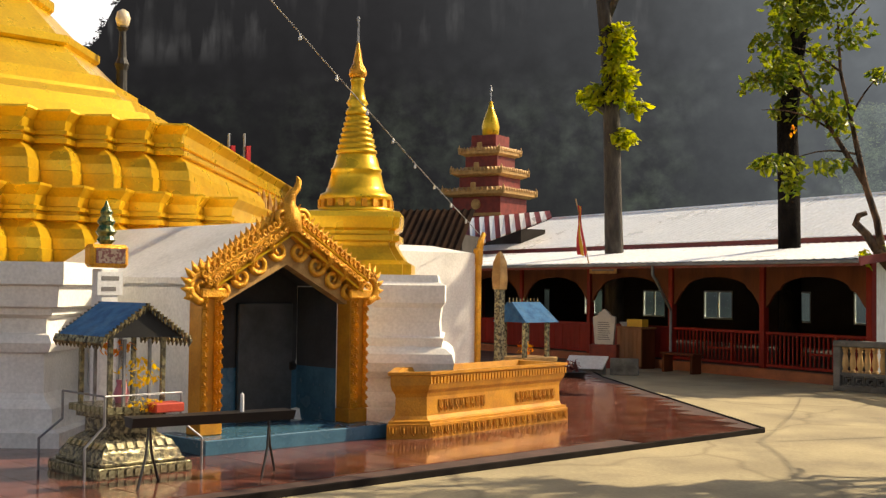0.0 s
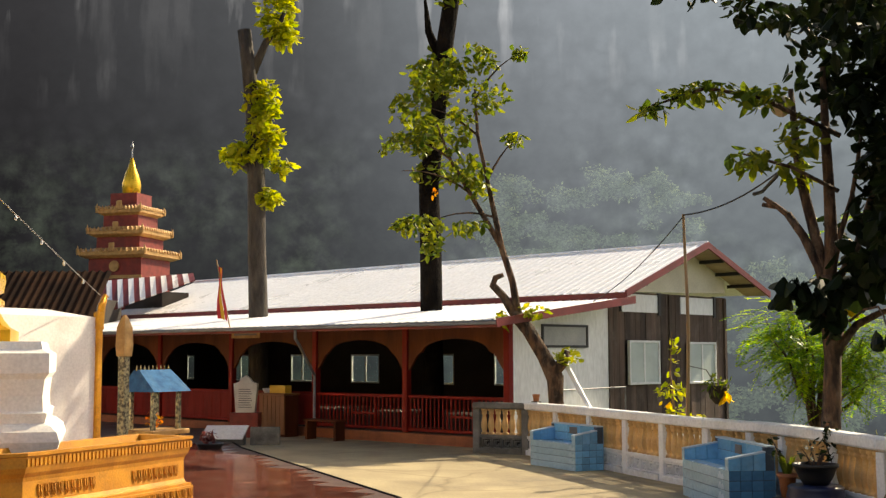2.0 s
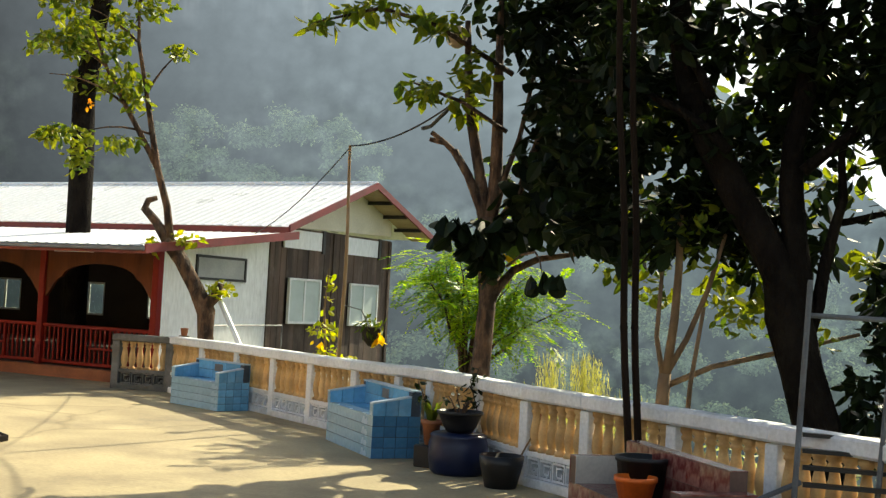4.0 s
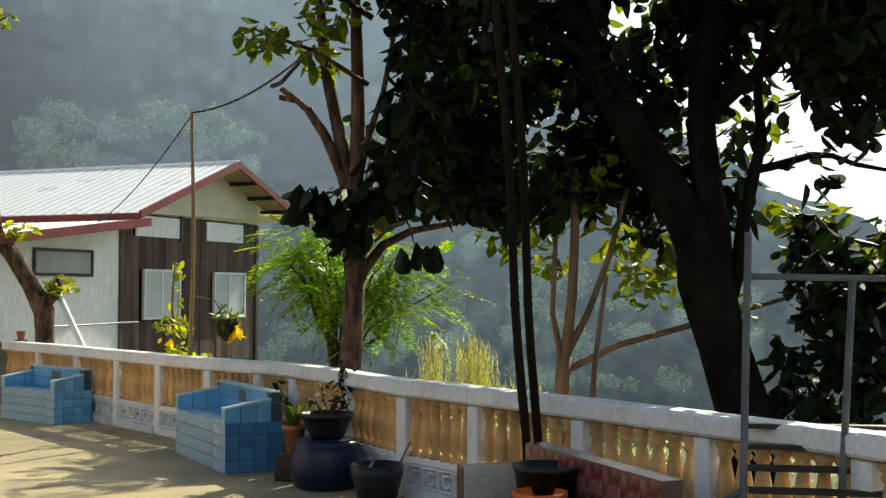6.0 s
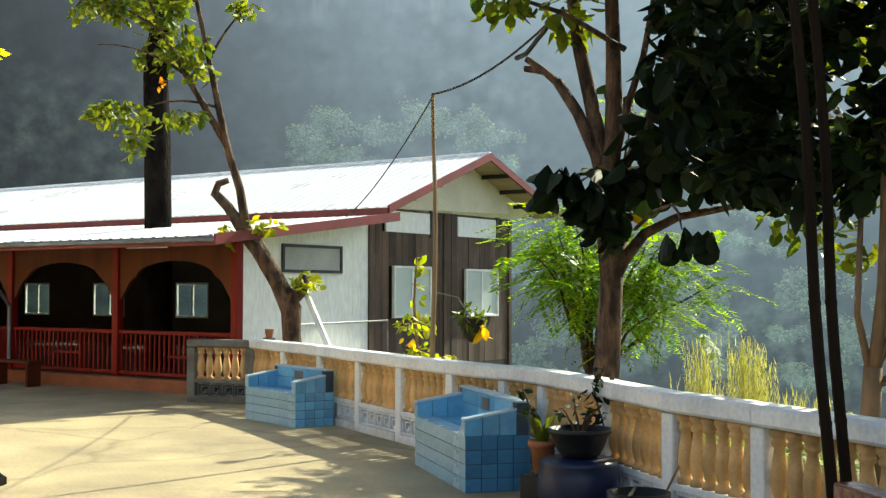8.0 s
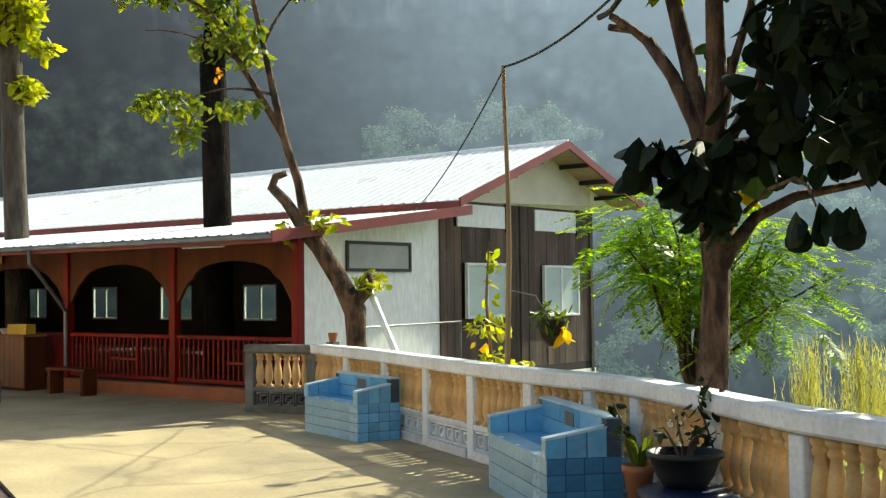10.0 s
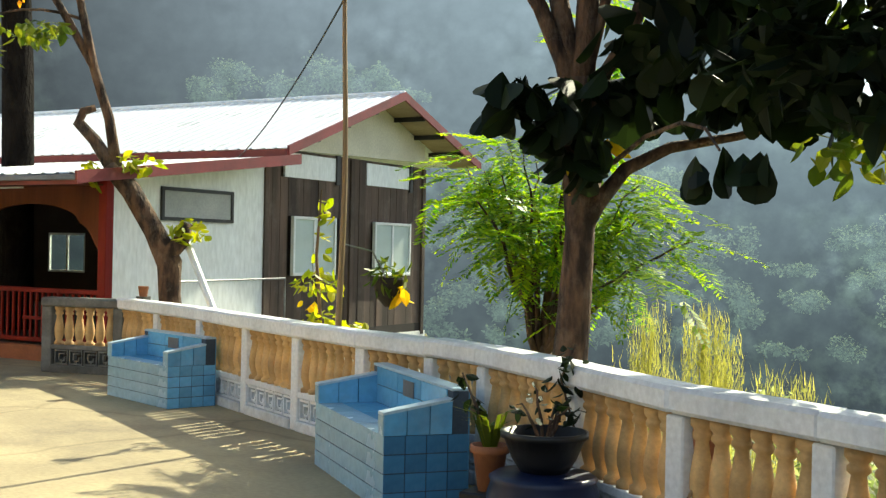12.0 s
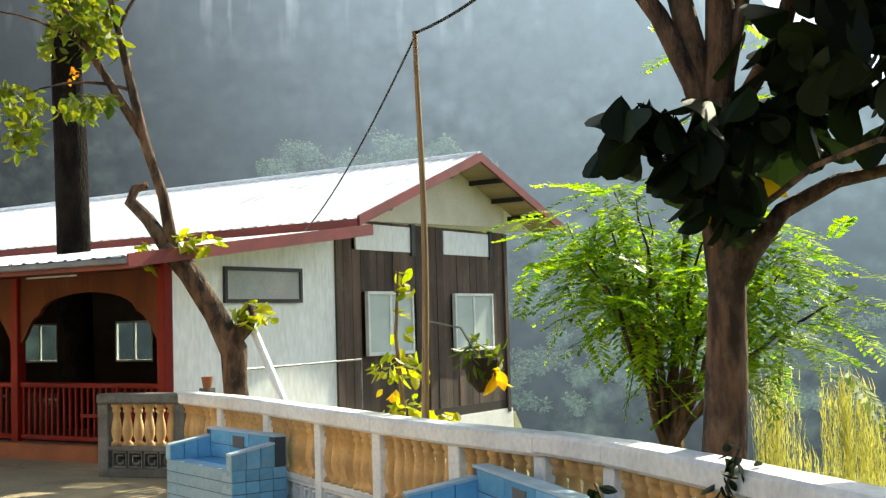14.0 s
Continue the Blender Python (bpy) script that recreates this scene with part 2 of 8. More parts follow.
def prism(bm, pts, z0, z1, m=None):
    """A plan outline (counter-clockwise) raised from z0 to z1."""
    lo = [bm.verts.new((x, y, z0)) for x, y in pts]
    hi = [bm.verts.new((x, y, z1)) for x, y in pts]
    n = len(pts)
    bm.faces.new(lo[::-1])
    bm.faces.new(hi)
    for i in range(n):
        bm.faces.new((lo[i], lo[(i + 1) % n], hi[(i + 1) % n], hi[i]))
    if m is not None:
        bmesh.ops.transform(bm, matrix=m, verts=lo + hi)
    return bm


def loft(bm, rings, close=True, cap=True):
    """Skins rings of points of one count."""
    rs = [[bm.verts.new(p) for p in r] for r in rings]
    n = len(rs[0])
    for a, b in zip(rs, rs[1:]):
        for i in range(n if close else n - 1):
            j = (i + 1) % n
            bm.faces.new((a[i], a[j], b[j], b[i]))
    if cap and close:
        bm.faces.new(rs[0][::-1])
        bm.faces.new(rs[-1])
    return bm


def lathe(bm, profile, n=20, x=0, y=0, sq=0.0):
    rings = []
    for r, z in profile:
        rings.append([(x + max(r, 0.0005) * math.cos(2 * math.pi * i / n), y + max(r, 0.0005) * math.sin(2 * math.pi * i / n), z) for i in range(n)])
    return loft(bm, rings)


def tube(bm, pts, radii, n=8, wob=0.0):
    """A limb along points with a radius at each."""
    pts = [Vector(p) for p in pts]
    rings = []
    for i, p in enumerate(pts):
        d = (pts[min(i + 1, len(pts) - 1)] - pts[max(i - 1, 0)]).normalized()
        a = d.cross(Vector((0.31, 0.93, 0.17))).normalized()
        b = d.cross(a)
        r = radii[i] if isinstance(radii, (list, tuple)) else radii
        rings.append([p + (a * math.cos(2 * math.pi * k / n) + b * math.sin(2 * math.pi * k / n)) * r * (1 + wob * (random.random() - 0.5)) for k in range(n)])
    return loft(bm, rings)


def bend(a, b, n=8, sag=(0, 0, 0), jitter=0.0):
    """Points from a to b, bowed by sag at the middle."""
    a, b, s = Vector(a), Vector(b), Vector(sag)
    out = []
    for i in range(n + 1):
        u = i / n
        p = a.lerp(b, u) + s * (4 * u * (1 - u))
        if jitter and 0 < i < n:
            p += Vector((random.uniform(-1, 1), random.uniform(-1, 1), random.uniform(-1, 1))) * jitter
        out.append(p)
    return out


def leaves(places, size, shape="oval", lean=0.6, up=0.2):
    """One mesh of leaves: each a folded, drooping blade at a place, turned at random."""
    verts, faces = [], []
    w = {"oval": 0.36, "round": 0.46, "thin": 0.17}[shape]
    rim = ((0.14, 0.34), (0.34, 0.72), (0.56, 1.0), (0.78, 0.94), (0.93, 0.6))
    for p in places:
        s = size * random.uniform(0.65, 1.25)
        d = Vector((random.gauss(0, 1), random.gauss(0, 1), random.gauss(-lean, 0.6))).normalized()
        side = d.cross(Vector((random.gauss(0, 0.5), random.gauss(0, 0.5), 1))).normalized()
        nrm = d.cross(side) * s * 0.12
        p = Vector(p)
        k = len(verts)
        if shape == "round":
            # paddle-shaped blade with a drooping tip
            droop = Vector((0, 0, -0.10 * s))
            one = [p + d * s * a + side * s * w * 0.88 * b + nrm * b + droop * a * a for a, b in rim]
            two = [p + d * s * a - side * s * w * 0.88 * b + nrm * b + droop * a * a for a, b in rim]
            verts += [p] + one + [p + d * s + droop] + two
            faces += [(k, k + 1, k + 2, k + 3, k + 4, k + 5, k + 6), (k, k + 6, k + 11, k + 10, k + 9, k + 8, k + 7)]
            continue
        sag = Vector((0, 0, -0.14 * s))
        blade = ((0.16, 0.55), (0.36, 0.98), (0.6, 0.92), (0.84, 0.5))
        one = [p + d * s * a + side * s * w * 0.85 * b + nrm * b + sag * a * a for a, b in blade]
        two = [p + d * s * a - side * s * w * 0.85 * b + nrm * b + sag * a * a for a, b in blade]
        verts += [p] + one + [p + d * s + sag] + two
        faces += [(k, k + 1, k + 2, k + 3, k + 4, k + 5), (k, k + 5, k + 9, k + 8, k + 7, k + 6)]
    bm = bmesh.new()
    vs = [bm.verts.new(v) for v in verts]
    for f in faces:
        bm.faces.new([vs[i] for i in f])
    return bm


def blob(c, r, n):
    """n places scattered in an uneven ball of half-axes r about c."""
    out = []
    while len(out) < n:
        v = Vector((random.uniform(-1, 1), random.uniform(-1, 1), random.uniform(-1, 1)))
        if v.length < 1 and random.random() < 0.3 + 0.7 * v.length:
            q = (c[0] + v.x * r[0], c[1] + v.y * r[1], c[2] + v.z * r[2])
            # wide crowns gather in clumps with gaps between
            if max(r) < 0.45 or noise.noise((q[0] * 2.3, q[1] * 2.3, q[2] * 2.3)) > -0.02:
                out.append(q)
    return out




# ---- distance: wooded mountain in haze ----
def ramp_node(n, stops, mode="LINEAR"):
    r = n.new("ShaderNodeValToRGB")
    r.color_ramp.interpolation = mode
    e = r.color_ramp.elements
    while len(e) < len(stops):
        e.new(0.5)
    for k, (p, c) in zip(e, stops):
        k.position, k.color = p, (*c, 1)
    return r


def haze_mat():
    """Far slopes with haze put into their own glow, brightest towards the sun."""
    m = bpy.data.materials.new("painted_haze_slope")
    m.use_nodes = True
    t = m.node_tree
    n, l = t.nodes, t.links
    n.remove(n["Principled BSDF"])
    out = n["Material Output"]
    co = n.new("ShaderNodeTexCoord")
    sep = n.new("ShaderNodeSeparateXYZ")
    l.new(co.outputs["Object"], sep.inputs[0])
    neg = n.new("ShaderNodeMath")
    neg.operation, neg.inputs[1].default_value = "MULTIPLY", -1
    l.new(sep.outputs[0], neg.inputs[0])
    az = n.new("ShaderNodeMath")
    az.operation = "ARCTAN2"
    l.new(neg.outputs[0], az.inputs[0])
    l.new(sep.outputs[1], az.inputs[1])
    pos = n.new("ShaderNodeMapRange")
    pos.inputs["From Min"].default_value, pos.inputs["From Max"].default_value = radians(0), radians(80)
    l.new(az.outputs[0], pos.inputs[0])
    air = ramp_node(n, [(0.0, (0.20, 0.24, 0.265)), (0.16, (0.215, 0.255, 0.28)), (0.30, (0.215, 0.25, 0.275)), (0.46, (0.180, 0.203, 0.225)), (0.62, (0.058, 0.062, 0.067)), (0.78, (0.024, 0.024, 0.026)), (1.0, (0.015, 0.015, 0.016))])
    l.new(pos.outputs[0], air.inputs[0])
    # a flat chart of the slope: bearing and height angle, in equal units
    hyp = n.new("ShaderNodeVectorMath")
    hyp.operation = "LENGTH"
    flat = n.new("ShaderNodeVectorMath")
    flat.operation = "MULTIPLY"
    flat.inputs[1].default_value = (1, 1, 0)
    l.new(co.outputs["Object"], flat.inputs[0])
    l.new(flat.outputs[0], hyp.inputs[0])
    ratio = n.new("ShaderNodeMath")
    ratio.operation = "DIVIDE"
    l.new(sep.outputs[2], ratio.inputs[0])
    l.new(hyp.outputs["Value"], ratio.inputs[1])
    cxyz = n.new("ShaderNodeCombineXYZ")
    l.new(az.outputs[0], cxyz.inputs[0])
    l.new(ratio.outputs[0], cxyz.inputs[1])
    chart = n.new("ShaderNodeVectorMath")
    chart.operation = "SCALE"
    chart.inputs["Scale"].default_value = 600
    l.new(cxyz.outputs[0], chart.inputs[0])
    # the painted haze glows more higher up towards the sun
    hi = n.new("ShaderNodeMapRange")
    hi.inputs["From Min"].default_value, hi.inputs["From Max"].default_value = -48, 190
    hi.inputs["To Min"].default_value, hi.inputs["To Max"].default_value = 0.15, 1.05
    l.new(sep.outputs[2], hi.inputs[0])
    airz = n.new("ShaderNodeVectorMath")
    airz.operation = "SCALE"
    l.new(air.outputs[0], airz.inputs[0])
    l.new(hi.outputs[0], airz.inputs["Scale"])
    # woods: crowns as cells, broken by noise, added as green glow
    wood = n.new("ShaderNodeTexNoise")
    wood.inputs["Scale"].default_value, wood.inputs["Detail"].default_value, wood.inputs["Roughness"].default_value = 0.08, 9, 0.68
    l.new(chart.outputs[0], wood.inputs[0])
    patch = n.new("ShaderNodeTexNoise")
    patch.inputs["Scale"].default_value, patch.inputs["Detail"].default_value = 0.016, 4
    l.new(chart.outputs[0], patch.inputs[0])
    low = n.new("ShaderNodeMapRange")
    low.inputs["From Min"].default_value, low.inputs["From Max"].default_value = 110, 20
    l.new(sep.outputs[2], low.inputs[0])
    wr = ramp_node(n, [(0.42, (0, 0, 0)), (0.68, (1, 1, 1))])
    l.new(wood.outputs[0], wr.inputs[0])
    pr = ramp_node(n, [(0.42, (0.12, 0.12, 0.12)), (0.62, (1, 1, 1))])
    l.new(patch.outputs[0], pr.inputs[0])
    mul = n.new("ShaderNodeMath")
    mul.operation = "MULTIPLY"
    l.new(wr.outputs[0], mul.inputs[0])
    l.new(pr.outputs[0], mul.inputs[1])
    mul2 = n.new("ShaderNodeMath")
    mul2.operation = "MULTIPLY"
    l.new(mul.outputs[0], mul2.inputs[0])
    l.new(low.outputs[0], mul2.inputs[1])
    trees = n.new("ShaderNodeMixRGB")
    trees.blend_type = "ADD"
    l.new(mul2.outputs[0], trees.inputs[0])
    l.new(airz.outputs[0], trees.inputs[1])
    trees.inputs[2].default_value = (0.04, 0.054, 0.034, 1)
    # pale rock streaks high on the face
    st = n.new("ShaderNodeMapping")
    st.inputs["Scale"].default_value = (0.085, 0.014, 1.0)
    l.new(chart.outputs[0], st.inputs[0])
    sn = n.new("ShaderNodeTexNoise")
    sn.inputs["Scale"].default_value, sn.inputs["Detail"].default_value = 1.0, 7
    l.new(st.outputs[0], sn.inputs[0])
    sr = ramp_node(n, [(0.53, (0, 0, 0)), (0.64, (1, 1, 1))])
    l.new(sn.outputs[0], sr.inputs[0])
    high = n.new("ShaderNodeMapRange")
    high.inputs["From Min"].default_value, high.inputs["From Max"].default_value = 120, 180
    l.new(sep.outputs[2], high.inputs[0])
    ph = n.new("ShaderNodeMath")
    ph.operation = "MULTIPLY"
    l.new(sr.outputs[0], ph.inputs[0])
    l.new(high.outputs[0], ph.inputs[1])
    ph2 = n.new("ShaderNodeMath")
    ph2.operation = "MULTIPLY"
    l.new(ph.outputs[0], ph2.inputs[0])
    l.new(pr.outputs[0], ph2.inputs[1])
    rock = n.new("ShaderNodeMixRGB")
    rock.blend_type = "ADD"
    l.new(ph2.outputs[0], rock.inputs[0])
    l.new(trees.outputs[0], rock.inputs[1])
    rock.inputs[2].default_value = (0.15, 0.15, 0.15, 1)
    # fine mottling
    fm = n.new("ShaderNodeMapRange")
    fm.inputs["From Min"].default_value, fm.inputs["From Max"].default_value = 0.3, 0.7
    fm.inputs["To Min"].default_value, fm.inputs["To Max"].default_value = 0.93, 1.07
    l.new(wood.outputs[0], fm.inputs[0])
    # tree crowns as rounded cells painted lit inside, shaded between, strongest on lower slopes
    vo = n.new("ShaderNodeTexVoronoi")
    vo.inputs["Scale"].default_value, vo.inputs["Randomness"].default_value = 0.10, 1.0
    vo.feature = "SMOOTH_F1"
    vo.inputs["Smoothness"].default_value = 0.35
    wn2 = n.new("ShaderNodeTexNoise")
    wn2.inputs["Scale"].default_value, wn2.inputs["Detail"].default_value = 0.07, 4
    l.new(chart.outputs[0], wn2.inputs[0])
    sc = n.new("ShaderNodeVectorMath")
    sc.operation = "SCALE"
    sc.inputs["Scale"].default_value = 16.0
    l.new(wn2.outputs["Color"], sc.inputs[0])
    ad = n.new("ShaderNodeVectorMath")
    ad.operation = "ADD"
    l.new(chart.outputs[0], ad.inputs[0])
    l.new(sc.outputs[0], ad.inputs[1])
    l.new(ad.outputs[0], vo.inputs[0])
    cm = n.new("ShaderNodeMapRange")
    cm.inputs["From Min"].default_value, cm.inputs["From Max"].default_value = 0.15, 0.85
    cm.inputs["To Min"].default_value, cm.inputs["To Max"].default_value = 1.30, 0.80
    l.new(vo.outputs["Distance"], cm.inputs[0])
    lm = n.new("ShaderNodeMapRange")
    lm.inputs["From Min"].default_value, lm.inputs["From Max"].default_value = 190, 50
    lm.inputs["To Min"].default_value, lm.inputs["To Max"].default_value = 0.05, 1.0
    l.new(sep.outputs[2], lm.inputs[0])
    cmix = n.new("ShaderNodeMix")
    pm = n.new("ShaderNodeMath")
    pm.operation = "MULTIPLY"
    l.new(lm.outputs[0], pm.inputs[0])
    l.new(pr.outputs[0], pm.inputs[1])
    l.new(pm.outputs[0], cmix.inputs["Factor"])
    cmix.inputs["A"].default_value = 1.0
    l.new(cm.outputs[0], cmix.inputs["B"])
    both = n.new("ShaderNodeMath")
    both.operation = "MULTIPLY"
    l.new(fm.outputs[0], both.inputs[0])
    l.new(cmix.outputs[0], both.inputs[1])
    fin = n.new("ShaderNodeVectorMath")
    fin.operation = "SCALE"
    l.new(rock.outputs[0], fin.inputs[0])
    l.new(both.outputs[0], fin.inputs["Scale"])
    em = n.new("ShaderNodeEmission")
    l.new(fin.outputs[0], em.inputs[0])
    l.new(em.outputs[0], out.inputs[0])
    return m


RIDGE_YAW = [-180, -120, -60, -30, 0, 5, 10, 15, 20, 25, 30, 40, 55, 62, 67, 71, 75, 76, 78, 90, 120, 180]
RIDGE_EL = [10, 9, 8, 5, 2.2, 4.6, 7.6, 11.5, 18, 24, 28, 29, 25, 21, 18, 15.0, 13.8, 11.5, 9, 8, 9, 10]


def mountain():
    bm = bmesh.new()
    rings = []
    R = 700
    steps = 540
    for i in range(steps):
        yaw = -180 + i * 360 / steps
        el = np.interp(yaw, RIDGE_YAW, RIDGE_EL) + 0.55 * noise.noise((yaw * 0.25, 0, 0)) + 0.3 * noise.noise((yaw * 1.1, 3, 0))
        top = R * math.tan(radians(el))
        col = []
        for k in range(26):
            u = k / 25
            z = -48 + (top + 48) * u
            r = R - 320 * (1 - u) ** 1.4 + (26 * noise.noise((yaw * 0.12, u * 4, 1)) + 8 * noise.noise((yaw * 0.5, u * 14, 2))) * u
            a = radians(yaw)
            col.append((-math.sin(a) * r, math.cos(a) * r, z))
        rings.append(col)
    vs = [[bm.verts.new(p) for p in c] for c in rings]
    for a, b in zip(vs, vs[1:] + vs[:1]):
        for k in range(25):
            bm.faces.new((a[k], a[k + 1], b[k + 1], b[k]))
    tagged(part("backdrop", bm, haze_mat(), smooth=True), "steep wooded limestone mountain with bluish morning haze painted into its glow", "mountain", kind="structure")
    # tree crowns standing proud of the lower slope
    random.seed(6)
    crowns = []
    spots = [(random.uniform(30.5, 41.5), random.uniform(4.6, 8.4)) for _ in range(34)]
    spots += [(random.uniform(6, 30), random.uniform(-3.8, 1.2)) for _ in range(58)]
    spots += [(random.uniform(18, 32), random.uniform(1.0, 6.0)) for _ in range(16)]
    for yaw, el in spots:
        top = R * math.tan(radians(np.interp(yaw, RIDGE_YAW, RIDGE_EL)))
        zs = [-48 + (top + 48) * u / 60 for u in range(61)]
        els = [math.degrees(math.atan2(z, R - 320 * (1 - u / 60) ** 1.4)) for u, z in enumerate(zs)]
        z = float(np.interp(el, els, zs))
        u = (z + 48) / (top + 48)
        r = R - 320 * (1 - u) ** 1.4 - 34
        a, q = radians(yaw), random.uniform(3.2, 6.5) * r / 480
        for _ in range(4):
            c = (-math.sin(a) * r + random.gauss(0, q * 0.8), math.cos(a) * r + random.gauss(0, q * 0.5), z + random.gauss(0, q * 0.35))
            crowns += blob(c, (q * 0.8, q * 0.8, q * 0.6), 110)
    far = bpy.data.materials["painted_haze_slope"].copy()
    far.name = "glowing_tree_crowns"
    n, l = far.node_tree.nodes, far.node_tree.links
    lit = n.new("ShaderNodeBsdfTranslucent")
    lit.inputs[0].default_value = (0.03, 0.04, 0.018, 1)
    # random green glow per leaf stands in for hazy sunlight
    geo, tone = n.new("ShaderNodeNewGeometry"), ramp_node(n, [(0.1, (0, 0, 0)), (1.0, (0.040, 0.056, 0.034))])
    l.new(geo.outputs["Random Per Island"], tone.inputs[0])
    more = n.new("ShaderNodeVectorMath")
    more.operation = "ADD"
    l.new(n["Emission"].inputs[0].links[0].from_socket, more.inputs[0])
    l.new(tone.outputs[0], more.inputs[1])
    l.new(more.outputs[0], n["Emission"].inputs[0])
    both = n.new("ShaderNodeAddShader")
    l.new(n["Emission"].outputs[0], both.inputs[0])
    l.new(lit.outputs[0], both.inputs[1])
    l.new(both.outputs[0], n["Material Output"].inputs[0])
    tagged(part("hillside_woods", leaves(crowns, 1.5, "oval", 0.1), far), "pale green tree crowns with painted haze glow on the far slope", "woods", kind="stuff")
    # single trees standing out along the skyline
    random.seed(5)
    pl = []
    for i in range(70):
        yaw = random.uniform(57, 79)
        el = np.interp(yaw, RIDGE_YAW, RIDGE_EL) + 0.55 * noise.noise((yaw * 0.25, 0, 0)) + 0.3 * noise.noise((yaw * 1.1, 3, 0))
        a, top = radians(yaw), R * math.tan(radians(el))
        s = random.uniform(1.5, 4.5)
        pl += blob((-math.sin(a) * R, math.cos(a) * R, top + s * random.uniform(0.1, 0.9)), (s, s, s * random.uniform(0.6, 1.1)), int(14 + 6 * s))
    tagged(part("skyline_trees", leaves(pl, 1.9, "oval", 0.2), bpy.data.materials["painted_haze_slope"]), "dark trees along the mountain's skyline", "trees", kind="stuff")


mountain()


def horizon_haze():
    """Glowing ring in place of white haze low over the horizon, thinning out upwards."""
    R, rows = 2200, (-4, 4, 10, 15, 20, 25, 28)
    bm = bmesh.new()
    vs = [[bm.verts.new((R * math.cos(2 * math.pi * k / 72), R * math.sin(2 * math.pi * k / 72), R * math.tan(radians(e)))) for k in range(72)] for e in rows]
    for a, b in zip(vs, vs[1:]):
        for k in range(72):
            bm.faces.new((a[k], b[k], b[(k + 1) % 72], a[(k + 1) % 72]))
    m = bpy.data.materials.new("white_horizon_haze")
    m.use_nodes = True
    n, l = m.node_tree.nodes, m.node_tree.links
    n.remove(n["Principled BSDF"])
    co, sep = n.new("ShaderNodeTexCoord"), n.new("ShaderNodeSeparateXYZ")
    l.new(co.outputs["Object"], sep.inputs[0])
    fade = n.new("ShaderNodeMapRange")
    fade.interpolation_type = "SMOOTHSTEP"
    fade.inputs["From Min"].default_value, fade.inputs["From Max"].default_value = R * math.tan(radians(13)), R * math.tan(radians(28))
    fade.inputs["To Min"].default_value, fade.inputs["To Max"].default_value = 0.0, 1.0
    l.new(sep.outputs[2], fade.inputs[0])
    em, clear, mx = n.new("ShaderNodeEmission"), n.new("ShaderNodeBsdfTransparent"), n.new("ShaderNodeMixShader")
    em.inputs[0].default_value, em.inputs[1].default_value = (0.98, 0.98, 1.0, 1), 0.95
    l.new(fade.outputs[0], mx.inputs[0])
    l.new(em.outputs[0], mx.inputs[1])
    l.new(clear.outputs[0], mx.inputs[2])
    l.new(mx.outputs[0], n["Material Output"].inputs[0])
    tagged(part("backdrop", bm, m, smooth=True), "bright white hazy sky low above the horizon", "sky", kind="structure")


horizon_haze()


# ---- ground, yard and tiled terrace ----
RAIL = [(-10.25, 18.35), (-9.29, 17.92), (-8.28, 17.43), (-7.24, 16.85), (-6.31, 16.34), (-5.38, 15.87), (-4.6, 15.53), (-4.02, 15.19), (-3.1, 14.48), (-2.32, 13.82), (-1.58, 13.38), (-0.67, 12.8), (0.2, 12.2), (1.05, 11.6), (1.9, 11.0), (2.8, 10.4), (3.7, 9.7)]
rail_x, rail_y = [p[0] for p in RAIL], [p[1] for p in RAIL]


def yard_end(x):
    if x < -11.0:
        return 27.2
    if x > 3.7:
        return 9.7 - (x - 3.7) * 0.75
    return float(np.interp(x, rail_x, rail_y)) + 0.25


def build_ground():
    xs = sorted(set([-2600, -1200, -600, -300, -150, -90, -60, -45, -38] + [-34 + 0.75 * i for i in range(66)] + [17, 20, 26, 40, 70, 150, 300, 600, 1200, 2600]))
    ys = sorted(set([-2600, -1200, -500, -200, -80, -40, -20, -10] + [-5 + 0.75 * i for i in range(62)] + [43, 48, 56, 70, 100, 160, 300, 600, 1200, 2600]))
    bm = bmesh.new()
    grid = []
    for y in ys:
        row = []
        for x in xs:
            d = y - yard_end(x)
            z = -0.06
            if d > 0.1:
                z = -0.75 - min(0.42 * d, 46) + (0.15 * noise.noise((x * 0.4, y * 0.4, 0)) if d > 1 else 0)
            row.append(bm.verts.new((x, y, z)))
        grid.append(row)
    for a, b in zip(grid, grid[1:]):
        for i in range(len(xs) - 1):
            bm.faces.new((a[i], a[i + 1], b[i + 1], b[i]))
    earth = mat("earth_and_scrub", (0.10, 0.11, 0.04), (0.06, 0.075, 0.03), 0.95, scale=0.6, fine=6, bump=0.8, dist=0.1, stain=(0.16, 0.12, 0.07), stain_amount=0.6)
    setting("ground", bm, earth, "green and brown scrubby earth falling away below the terrace", "ground", True)


build_ground()


